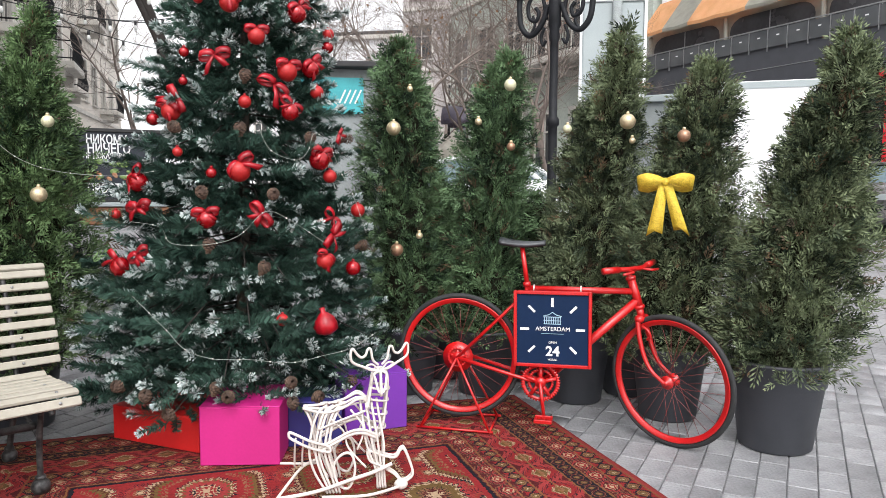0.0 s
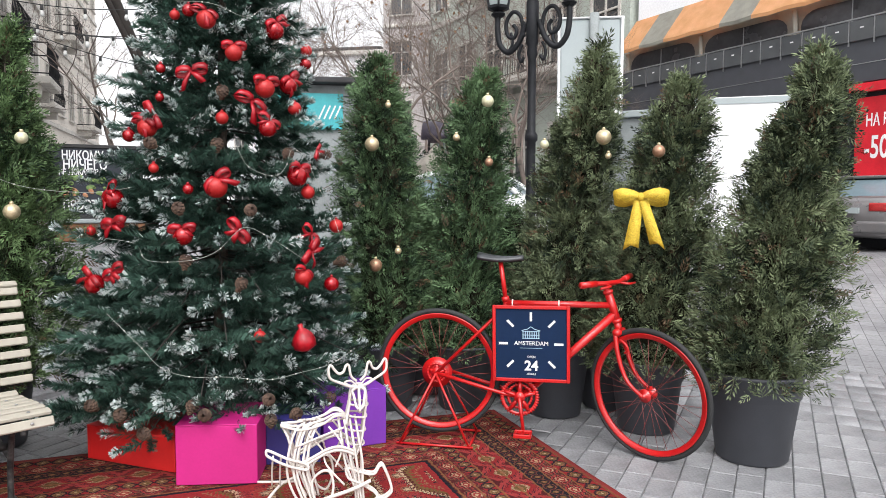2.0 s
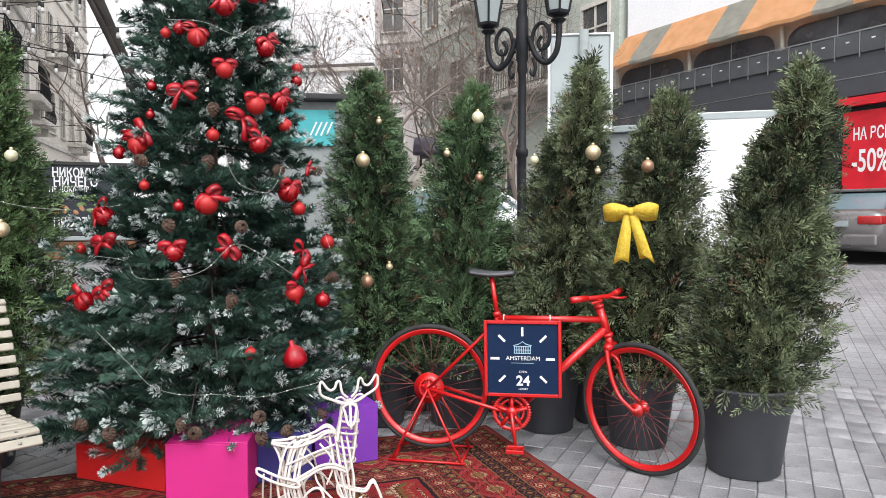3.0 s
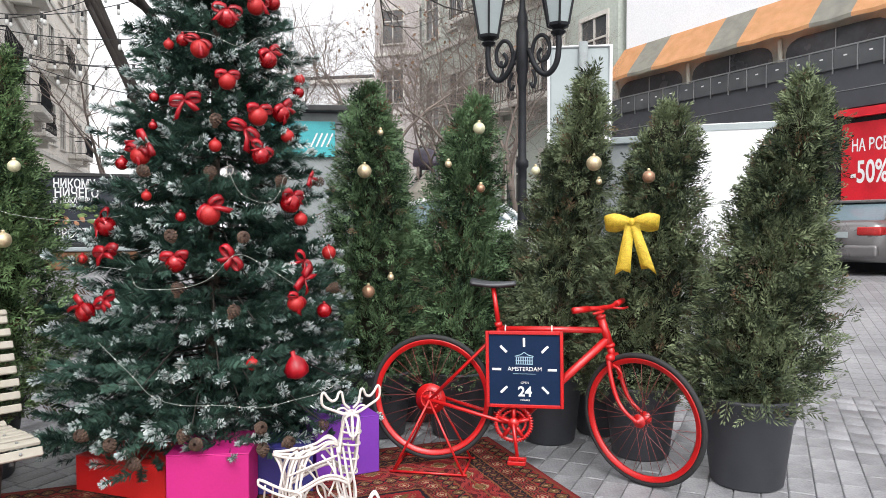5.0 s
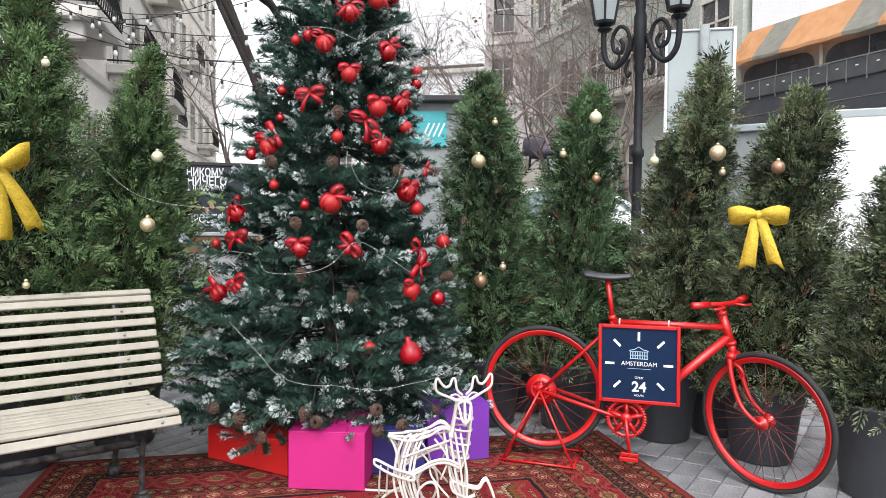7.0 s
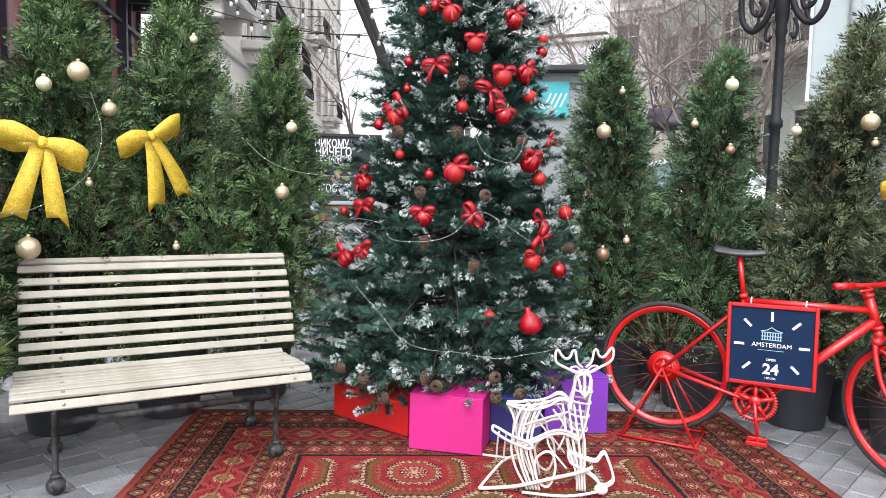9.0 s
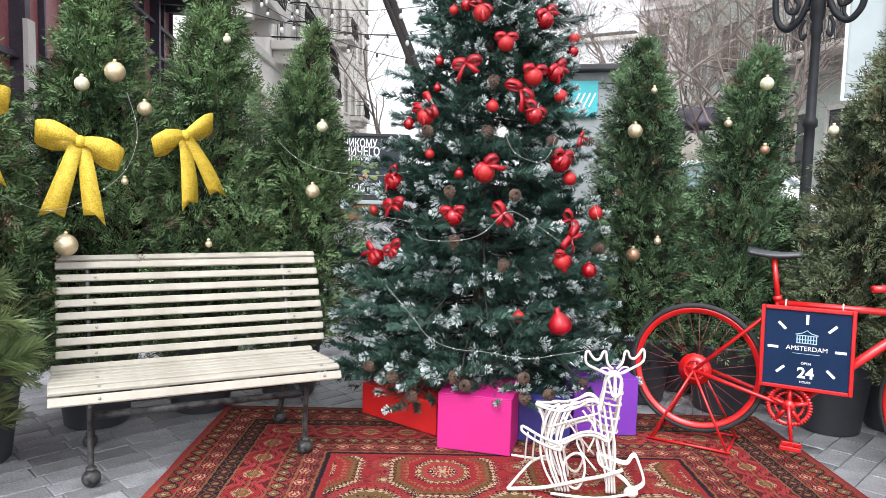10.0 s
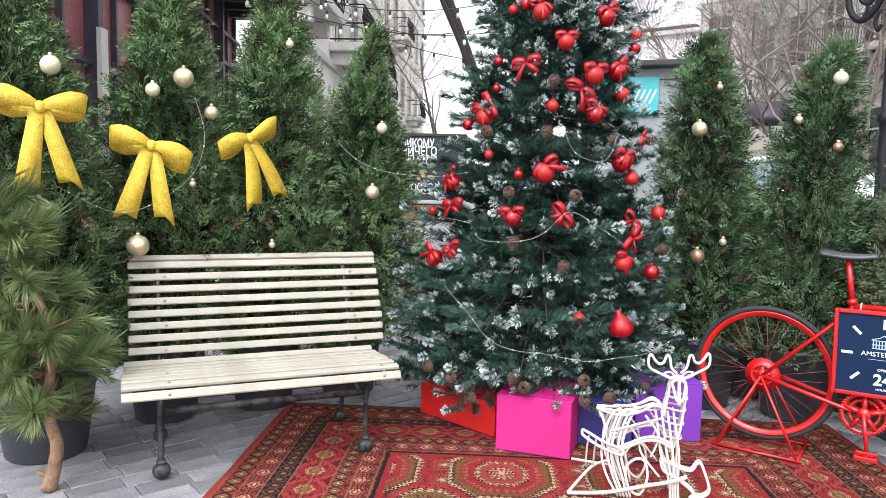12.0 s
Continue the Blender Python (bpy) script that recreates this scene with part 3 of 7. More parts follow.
def cog(r, teeth, thick):
    """A chain wheel with teeth and round windows cut by arms."""
    bm = bmesh.new()
    n = teeth * 4
    rows = []
    for rr in (r * 0.78, None):
        ring = []
        for i in range(n):
            a = 2 * math.pi * i / n
            q = rr or r * (1.0 if i % 4 in (0, 1) else 0.93)
            ring.append([bm.verts.new((q * math.cos(a), y, q * math.sin(a))) for y in (-thick, thick)])
        rows.append(ring)
    for i in range(n):
        j = (i + 1) % n
        a, b2 = rows
        bm.faces.new((a[i][0], a[j][0], b2[j][0], b2[i][0]))
        bm.faces.new((a[i][1], b2[i][1], b2[j][1], a[j][1]))
        bm.faces.new((b2[i][0], b2[j][0], b2[j][1], b2[i][1]))
        bm.faces.new((a[i][0], a[i][1], a[j][1], a[j][0]))
    for k in range(5):
        a = 2 * math.pi * k / 5 + 0.3
        tube([(0, 0, 0), (r * 0.82 * math.cos(a), 0, r * 0.82 * math.sin(a))], 0.011, bm, seg=6)
    lathe([(0.028, -0.012), (0.028, 0.012)], 16, bm, pose(0, 0, 0, 90))
    return bm


BIKE = pose(0.135, 3.941, 0, 0, 0, -12.9)


def build_bicycle():
    """Local x from the rear hub to the front, y away from the square; fork, front wheel and handlebar are turned to the square."""
    b = thing("bicycle", BIKE, "old bicycle painted red with black saddle on rear stand", "bicycle")
    # the fork is bent, so that its steering axis stands nearly upright
    head = Vector((0.985, 0, 0.3375))
    turn = Matrix.Translation(head) @ Matrix.Rotation(radians(-35), 4, Vector((-math.sin(radians(7)), 0, math.cos(radians(7))))) @ Matrix.Translation(-head)
    rw = wheel(b, pose(0, 0, 0.386), "rear_wheel")
    wheel(b, turn @ pose(1.1047, 0, 0.3375), "front_wheel")
    part("freewheel", cog(0.055, 20, 0.012), "red_paint", rw, at=pose(0, -0.045, 0))
    part("guard_disc", lathe([(0.08, 0), (0.082, 0.003), (0.03, 0.006)], 28, m=pose(0, -0.036, 0, 90)), "red_paint", rw)
    red = "red_paint"
    top = part("top_tube", tube([(0.362, 0, 0.762), (0.90, 0, 0.768)], 0.0165, seg=14), red, b)
    for u in (0.395, 0.635):
        part("cable_tie", tube([(u, 0.019 * math.cos(a), 0.762 + (u - 0.362) * 0.011 + 0.019 * math.sin(a)) for a in (2 * math.pi * i / 16 for i in range(16))], 0.004, closed=True, seg=6), "tie", top, "white plastic cable tie")
    part("down_tube", tube([(0.918, 0, 0.725), (0.441, 0, 0.262)], 0.021, seg=14), red, b)
    part("seat_tube", tube([(0.357, 0, 0.785), (0.441, 0, 0.27)], 0.016, seg=14), red, b)
    part("seat_post", tube([(0.329, 0, 0.985), (0.360, 0, 0.77)], 0.0125, seg=12), red, b)
    part("seat_clamp", lathe([(0.02, -0.012), (0.021, 0), (0.02, 0.012)], 14, m=pose(0.3575, 0, 0.785, 0, -9)), red, b)
    part("head_tube", tube([(0.880, 0, 0.838), (0.930, 0, 0.685)], 0.021, seg=14), red, b)
    for z, u in ((0.836, 0.881), (0.69, 0.9285)):
        part("headset_cup", lathe([(0.024, -0.009), (0.027, 0), (0.024, 0.009)], 16, m=pose(u, 0, z, 0, -18)), red, b)
    for s in (-1, 1):
        part("seat_stay", tube([(0.352, 0.012 * s, 0.745), (0.325, 0.035 * s, 0.71), (0.0, 0.058 * s, 0.386)], 0.0085, seg=10), red, b)
        part("chain_stay", tube([(0.441, 0.025 * s, 0.27), (0.36, 0.05 * s, 0.292), (0.0, 0.058 * s, 0.386)], 0.010, seg=10), red, b)
        fk = smoothed([(0.936, 0.03 * s, 0.62), (0.955, 0.042 * s, 0.54), (0.985, 0.046 * s, 0.45), (1.03, 0.05 * s, 0.385), (1.1047, 0.054 * s, 0.3375)], 5)
        part("fork_blade", tube(fk, 0.0135, seg=10, r_end=0.009), red, b, at=turn)
        # rear stand: a bent triangle either side
        part("stand_leg", tube([(0.0, 0.075 * s, 0.386), (-0.18, 0.14 * s, 0.022)], 0.0065), red, b)
        part("stand_leg", tube([(0.0, 0.075 * s, 0.386), (0.19, 0.14 * s, 0.022)], 0.0065), red, b)
        part("stand_foot", tube([(-0.20, 0.14 * s, 0.022), (0.21, 0.14 * s, 0.022)], 0.0065), red, b)
    for u in (-0.18, 0.19):
        part("stand_bar", tube([(u, -0.14, 0.022), (u, 0.14, 0.022)], 0.0065), red, b)
    part("fork_crown", boxed((0.918, -0.045, 0.612), (0.962, 0.045, 0.65), 0.012), red, b, at=turn)
    part("steerer", tube([(0.928, 0, 0.69), (0.94, 0, 0.63)], 0.019, seg=12), red, b)
    part("brake_caliper", tube(smoothed([(0.965, -0.035, 0.60), (1.0, -0.04, 0.585), (1.012, -0.035, 0.555), (0.99, -0.03, 0.535)], 4), 0.007), red, b, at=turn)
    part("stem", tube(smoothed([(0.884, 0, 0.82), (0.872, 0, 0.858), (0.878, 0, 0.874), (0.905, 0, 0.885)], 4), 0.0145, seg=12), red, b)
    bars_at = Matrix.Translation((0.905, 0, 0.885)) @ Matrix.Rotation(radians(-35), 4, "Z")
    bar = smoothed([(-0.04, -0.19, -0.002), (-0.02, -0.12, 0.0), (0.0, -0.05, 0.0), (0.0, 0, 0.0), (0.0, 0.05, 0.0), (-0.015, 0.12, 0.006), (-0.045, 0.22, 0.012)], 5)
    bars = part("handlebar", tube(bar, 0.0125, seg=12), red, b, at=bars_at)
    part("grip", tube([(-0.046, -0.215, -0.003), (-0.02, -0.12, 0.0)], 0.0165, seg=12), red, bars)
    part("grip", tube([(-0.018, 0.13, 0.006), (-0.055, 0.25, 0.013)], 0.0165, seg=12), red, bars)
    part("brake_lever", tube(smoothed([(-0.005, -0.06, -0.008), (0.035, -0.075, -0.012), (0.02, -0.14, -0.02)], 4), 0.0065), red, bars)
    part("brake_lever", tube(smoothed([(0.0, 0.06, -0.005), (0.045, 0.08, -0.008), (0.03, 0.16, -0.01)], 4), 0.0065), red, bars)
    # saddle: a long nose widening to the back
    bm = bmesh.new()
    rings = []
    for i in range(13):
        t = i / 12
        u = 0.214 + 0.235 * t
        w = 0.017 + 0.058 * (1 - t) ** 1.6 * (1 if t > 0.05 else 0.85)
        zt = 1.03 - 0.012 * math.sin(t * 3.1) - 0.012 * t
        th = 0.030 * (1 - 0.35 * t)
        rings.append([bm.verts.new((u, w * math.cos(a), zt - th / 2 + th / 2 * math.sin(a) - (0.02 * (abs(math.cos(a)) ** 3) if math.sin(a) <= 0 else 0.008 * abs(math.cos(a)) ** 2))) for a in (2 * math.pi * j / 14 for j in range(14))])
    for a, c in zip(rings, rings[1:]):
        for j in range(14):
            bm.faces.new((a[j], a[(j + 1) % 14], c[(j + 1) % 14], c[j]))
    bm.faces.new(rings[0][::-1])
    bm.faces.new(rings[-1])
    bmesh.ops.recalc_face_normals(bm, faces=bm.faces)
    sd = part("saddle", bm, "saddle", b, "scuffed black vinyl saddle")
    part("saddle_rail", tube([(0.26, -0.02, 0.998), (0.33, -0.02, 0.98), (0.41, -0.015, 0.994)], 0.004), "iron", sd)
    part("saddle_rail", tube([(0.26, 0.02, 0.998), (0.33, 0.02, 0.98), (0.41, 0.015, 0.994)], 0.004), "iron", sd)
    # cranks
    ring = part("chain_wheel", cog(0.103, 42, 0.0035), red, b, at=pose(0.441, -0.05, 0.28))
    part("inner_ring", cog(0.07, 30, 0.003), red, ring, at=pose(0, 0.012, 0))
    part("crank_arm", tube([(0.441, -0.065, 0.28), (0.463, -0.075, 0.115)], 0.0095), red, b)
    part("crank_arm", tube([(0.441, 0.065, 0.28), (0.42, 0.075, 0.445)], 0.0095), red, b)
    for u, y, z in ((0.465, -0.12, 0.105), (0.417, 0.12, 0.455)):
        bm = bmesh.new()
        for k in (-1, 1):
            box(bm, (u - 0.045, y + 0.036 * k - 0.007, z - 0.01), (u + 0.045, y + 0.036 * k + 0.007, z + 0.01), 0.003)
            box(bm, (u + 0.04 * k - 0.006, y - 0.04, z - 0.008), (u + 0.04 * k + 0.006, y + 0.04, z + 0.008), 0.003)
        tube([(u, -0.075 if y < 0 else 0.075, z), (u, y + (-0.03 if y < 0 else 0.03), z)], 0.009, bm)
        part("pedal", bm, red, b, smooth=False)
    part("bottom_bracket", lathe([(0.021, -0.04), (0.021, 0.04)], 16, m=pose(0.441, 0, 0.28, 90)), red, b)
    return b


build_bicycle()


def build_clock_sign():
    """A square board hung from the top tube; x along it, z up, its face to -y."""
    at = BIKE @ pose(0.4985, -0.07, 0.566, 0, -0.8, 0) @ Matrix.Diagonal((0.957, 1, 0.947, 1))
    s = thing("hanging_sign", at, "square navy sign in a red frame, tied to the bicycle", "sign")
    w, h = 0.207, 0.208
    part("board", boxed((-w + 0.012, -0.004, -h + 0.012), (w - 0.012, 0.012, h - 0.012)), "navy", s, "navy blue board", smooth=False)
    for a, c in (((-w, -h), (-w + 0.018, h)), ((w - 0.018, -h), (w, h)), ((-w + 0.018, h - 0.018), (w - 0.018, h)), ((-w + 0.018, -h), (w - 0.018, -h + 0.018))):
        part("frame_bar", boxed((a[0], -0.014, a[1]), (c[0], 0.014, c[1]), 0.003), "red_paint", s, "red painted frame", smooth=False)
    for ang in (0, 45, 90, 135, -135, -90, -45):
        r = 0.148 if ang % 90 == 0 else 0.156
        dx, dz = math.sin(radians(ang)) * r, math.cos(radians(ang)) * r
        part("hour_mark", boxed((-0.0062, -0.0065, -0.024), (0.0062, -0.0035, 0.024)), "white", s, "white bar", at=pose(dx, 0, dz, 0, ang, 0), smooth=False)
    face = lambda x, z: pose(x, -0.0055, z, 90, 0, 0)
    text_mesh("AMSTERDAM", 0.0315, "white", s, face(0.002, 0.002))
    text_mesh("OPEN", 0.017, "white", s, face(0.002, -0.072))
    text_mesh("24", 0.074, "white", s, face(0.002, -0.122), bold=0.002)
    text_mesh("HOURS", 0.015, "white", s, face(0.002, -0.166))
    part("line", boxed((-0.06, -0.006, -0.0245), (0.06, -0.0045, -0.0225)), "skyblue", s, smooth=False)
    e = bmesh.new()
    for x in (-0.042, -0.03, -0.018, -0.006, 0.006, 0.018, 0.03, 0.042):
        box(e, (x - 0.0022, -0.006, 0.03), (x + 0.0022, -0.0042, 0.068))
    for z in (0.03, 0.048, 0.068):
        box(e, (-0.046, -0.0062, z - 0.0018), (0.046, -0.0044, z + 0.0018))
    tube([(-0.05, -0.005, 0.072), (-0.02, -0.005, 0.08), (0, -0.005, 0.094), (0.02, -0.005, 0.08), (0.05, -0.005, 0.072)], 0.0022, e, seg=5)
    part("emblem", e, "skyblue", s, "pale blue building emblem", smooth=False)


build_clock_sign()


# ---- gift boxes ----
def gift(at, w, d, h, mats, label):
    g = thing("gift_box", at, label, "box", "gift boxes under the tree")
    part("body", boxed((-w / 2, -d / 2, 0), (w / 2, d / 2, h - 0.006), 0.003), mats[0], g, smooth=False)
    part("lid", boxed((-w / 2 - 0.001, -d / 2 - 0.001, h - 0.006), (w / 2 + 0.001, d / 2 + 0.001, h), 0.002), mats[1], g, smooth=False)
    return g


gift(pose(-0.885, 3.50, 0.015, 0, 0, 3), 0.36, 0.36, 0.275, ("magenta", "magenta"), "magenta cardboard gift box with a flat lid on the carpet")
gift(pose(-0.60, 3.72, 0.015, 0, 0, 8), 0.26, 0.3, 0.22, ("bluebox", "bluebox"), "dark blue gift box in the shade of the tree")
gift(pose(-0.36, 3.93, 0.015, 0, 0, 24), 0.34, 0.30, 0.30, ("purple", "purple"), "purple cardboard gift box on the carpet")
gift(pose(-1.30, 3.72, 0.015, 0, 0, -22), 0.54, 0.34, 0.17, ("redbox", "redbox"), "flat red gift box under fir branches")


# ---- potted thuja row ----
def spray_template(pairs, r):
    """A flat fan of thuja scales in one piece: a stem with paired side twigs."""
    V, F = [], []
    ts = np.linspace(0, 0.86, pairs + 1)
    bend = lambda p: (p[0], p[1], -0.28 * p[0] ** 2 + 0.22 * abs(p[1]) + r.uniform(-0.03, 0.03))
    for t in ts:
        w = 0.016 * (1 - 0.5 * t)
        V.append(bend((t, -w)))
        V.append(bend((t, w)))
    for i in range(pairs):
        F.append((2 * i, 2 * i + 2, 2 * i + 3, 2 * i + 1))
    for i, t in enumerate(ts):
        ln = 0.46 * (1 - t) ** 0.5 + 0.16
        for s in (-1, 1):
            d = np.array((0.86 + r.uniform(-0.15, 0.15), s * (0.62 + r.uniform(-0.12, 0.12)))) if i < pairs else np.array((1.0, s * 0.25))
            d /= np.linalg.norm(d)
            q = np.array((-d[1], d[0])) * s
            p = np.array((t, s * 0.02))
            k = len(V)
            V += [bend(p + d * ln * 0.45 + q * 0.054), bend(p + d * ln), bend(p + d * ln * 0.55 - q * 0.047)]
            F.append((2 * i + (1 if s > 0 else 0), k, k + 1, k + 2))
    return np.array(V, np.float32), np.array(F, np.int32)


SPRAYS = [spray_template(3, np.random.default_rng(s)) for s in (1, 2, 3)]


def thuja_crown(seed, height, radius, lean, count, z0, shape):
    """Leaf sprays on a bundle of upright leaders of unequal height, so that the outline is ragged; lean shifts the top."""
    r = np.random.default_rng(seed)
    hs, angs, rads = [], [], []
    n_lead = 9
    lead_a = np.arange(n_lead) * 2.4 + r.uniform(0, 1, n_lead)
    lead_d = np.concatenate(([0.0], r.uniform(0.45, 0.8, n_lead - 1)))
    lead_h = np.concatenate(([1.0], r.uniform(0.72, 0.98, n_lead - 1)))
    k = r.integers(0, n_lead, count)
    k[r.uniform(0, 1, count) < 0.12] = 0
    h = r.uniform(0, 1, count) ** 0.9 * lead_h[k]
    prof = np.interp(h, *zip(*shape))
    own = np.interp(h / lead_h[k], (0, 0.7, 0.92, 1), (0.50, 0.47, 0.30, 0.06))
    own *= np.where(k == 0, 0.75, 1.0)
    a = r.uniform(0, 2 * math.pi, count)
    dep = 1 - 0.7 * r.uniform(0, 1, count) ** 1.5
    lump = np.array([noise.noise(Vector((math.cos(q) * 2.1 + j, math.sin(q) * 2.1, z * height * 4.0 + seed * 5))) for q, z, j in zip(a, h, k)])
    off = lead_d[k] * prof * (0.55 + 0.45 * prof)
    R = radius * own * (1 + 0.75 * lump) * dep * (0.5 + 0.5 * prof) * 1.25
    ox, oy = np.cos(lead_a[k]) * off * radius, np.sin(lead_a[k]) * off * radius
    P = np.stack((ox + np.cos(a) * R + lean[0] * h ** 1.2, oy + np.sin(a) * R + lean[1] * h ** 1.2, z0 + h * height), 1)
    ca, sa = np.cos(a) + ox / radius, np.sin(a) + oy / radius
    D = np.stack((ca * 0.6, sa * 0.6, r.uniform(-0.35, 1.25, count)), 1) + r.normal(0, 0.22, (count, 3))
    D += 0.75 * np.array([noise.noise_vector(Vector(p) * 8.0 + Vector((seed, 0, 0))) for p in P])
    S = r.uniform(0.038, 0.074, count) * (1 + 0.75 * (1 - dep))
    R3 = frames_of(D, r.uniform(0, 2 * math.pi, count))
    Vs, Fs, Bs, off = [], [], [], 0
    pick = r.integers(0, 3, count)
    for j in range(3):
        s = pick == j
        V, F = scatter(*SPRAYS[j], P[s], R3[s], S[s])
        Vs.append(V)
        Fs.append(F + off)
        Bs.append(np.repeat(r.uniform(0, 1, int(s.sum())) < 0.04, len(SPRAYS[j][1])))
        off += len(V)
    return np.concatenate(Vs), np.concatenate(Fs), np.concatenate(Bs).astype(np.int32)


COLUMN = [(0, 0.8), (0.12, 1.0), (0.35, 0.95), (0.6, 0.75), (0.85, 0.5), (0.95, 0.28), (1, 0.08)]
SLIM = [(0, 0.9), (0.15, 1.0), (0.4, 0.9), (0.65, 0.8), (0.85, 0.62), (0.95, 0.45), (1, 0.25)]
RAGGED = [(0, 0.95), (0.15, 1.05), (0.4, 0.95), (0.55, 0.72), (0.75, 0.62), (0.9, 0.58), (0.97, 0.45), (1, 0.3)]
CONE = [(0, 0.85), (0.12, 1.0), (0.35, 0.92), (0.6, 0.66), (0.8, 0.42), (0.95, 0.16), (1, 0.04)]


def potted_thuja(x, y, seed, top, radius, lean, leaf, shape, count, pot=1.0, label=""):
    t = thing("potted_thuja", pose(x, y, 0), label, "potted tree", "row of potted thujas")
    rt, rbot, ph = 0.225 * pot, 0.165 * pot, 0.43 * pot
    prof = [(rbot - 0.01, 0), (rbot, 0.01), (rt - 0.02, ph * 0.72), (rt - 0.012, ph * 0.73), (rt - 0.004, ph - 0.02), (rt + 0.004, ph - 0.015), (rt + 0.004, ph), (rt - 0.012, ph), (rt - 0.018, ph - 0.05)]
    p = part("pot", lathe(prof, 40), "pot", t, "charcoal plastic plant pot")
    part("soil", lathe([(rt - 0.02, ph - 0.055), (rt - 0.022, ph - 0.045), (0.05, ph - 0.035)], 24), "soil", p, "dark soil")
    z0 = ph - 0.08
    h = top - z0
    tr = bmesh.new()
    tube(smoothed([(0, 0, z0 - 0.02), (lean[0] * 0.2, lean[1] * 0.2, z0 + h * 0.3), (lean[0] * 0.9, lean[1] * 0.9, z0 + h * 0.92)], 5), 0.028, tr, r_end=0.006)
    r = random.Random(seed)
    for k in range(26):
        q = r.uniform(0.05, 0.85)
        a = r.uniform(0, 6.28)
        b = Vector((lean[0] * q ** 1.2, lean[1] * q ** 1.2, z0 + h * q))
        e = b + Vector((math.cos(a), math.sin(a), 0.9)) * radius * 0.6 * (1 - 0.5 * q)
        tube([b, b.lerp(e, 0.5) - Vector((0, 0, 0.03)), e], 0.008, tr, seg=5, r_end=0.003)
    part("trunk", tr, "bark", t, "brown trunk and twigs")
    # a dark core added for the crown's shaded inside, lumpy like bundled twigs
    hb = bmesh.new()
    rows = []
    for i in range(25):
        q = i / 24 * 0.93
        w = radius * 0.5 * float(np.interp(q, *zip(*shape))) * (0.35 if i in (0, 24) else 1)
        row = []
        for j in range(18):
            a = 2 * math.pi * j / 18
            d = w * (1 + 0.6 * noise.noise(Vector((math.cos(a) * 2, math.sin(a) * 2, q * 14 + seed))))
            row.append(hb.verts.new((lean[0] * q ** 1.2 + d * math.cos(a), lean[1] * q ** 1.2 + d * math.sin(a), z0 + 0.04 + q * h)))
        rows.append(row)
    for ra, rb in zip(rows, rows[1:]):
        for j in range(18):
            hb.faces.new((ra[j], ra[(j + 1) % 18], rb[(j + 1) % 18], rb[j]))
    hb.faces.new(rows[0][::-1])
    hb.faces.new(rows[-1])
    part("heart", hb, "thuja_heart", t, "dark core of inner twigs, coloured as the crown's inner shade")
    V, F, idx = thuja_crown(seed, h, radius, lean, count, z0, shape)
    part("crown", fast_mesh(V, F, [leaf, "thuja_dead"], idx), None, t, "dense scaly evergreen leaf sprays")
    return t


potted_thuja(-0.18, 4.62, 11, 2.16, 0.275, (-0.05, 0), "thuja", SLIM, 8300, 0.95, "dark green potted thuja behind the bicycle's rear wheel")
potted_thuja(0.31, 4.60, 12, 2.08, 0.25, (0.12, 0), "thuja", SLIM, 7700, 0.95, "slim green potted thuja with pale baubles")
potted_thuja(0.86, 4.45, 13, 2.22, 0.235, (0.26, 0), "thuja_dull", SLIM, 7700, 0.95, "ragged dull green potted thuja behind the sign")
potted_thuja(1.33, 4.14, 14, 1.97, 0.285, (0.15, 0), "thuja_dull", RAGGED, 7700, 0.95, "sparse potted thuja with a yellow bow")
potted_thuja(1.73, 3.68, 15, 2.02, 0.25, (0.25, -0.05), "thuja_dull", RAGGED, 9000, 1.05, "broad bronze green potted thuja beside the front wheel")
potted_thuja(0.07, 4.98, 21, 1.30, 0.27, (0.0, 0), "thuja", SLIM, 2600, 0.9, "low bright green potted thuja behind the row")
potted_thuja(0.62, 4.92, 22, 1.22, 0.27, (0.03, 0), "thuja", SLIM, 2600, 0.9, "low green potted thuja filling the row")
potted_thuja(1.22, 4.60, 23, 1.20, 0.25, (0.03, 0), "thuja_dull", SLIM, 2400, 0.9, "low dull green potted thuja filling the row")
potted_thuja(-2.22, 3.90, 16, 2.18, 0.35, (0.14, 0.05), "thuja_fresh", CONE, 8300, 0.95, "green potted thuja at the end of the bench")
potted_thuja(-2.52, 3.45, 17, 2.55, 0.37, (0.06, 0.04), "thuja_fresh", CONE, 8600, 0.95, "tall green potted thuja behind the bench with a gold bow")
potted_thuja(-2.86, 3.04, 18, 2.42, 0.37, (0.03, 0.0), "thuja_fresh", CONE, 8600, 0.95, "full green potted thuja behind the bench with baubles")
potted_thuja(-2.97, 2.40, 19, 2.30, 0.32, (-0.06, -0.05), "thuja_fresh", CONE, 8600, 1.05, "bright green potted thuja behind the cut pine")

# ---- decorated fir ----
TREE = (-1.07, 4.05)
TREE_SHAPE = [(0.15, 0.80), (0.34, 0.83), (0.5, 0.80), (0.9, 0.73), (1.3, 0.59), (1.97, 0.46), (2.3, 0.40), (2.62, 0.31), (3.3, 0.14), (3.7, 0.04)]


def tree_r(z):
    return float(np.interp(z, *zip(*TREE_SHAPE)))


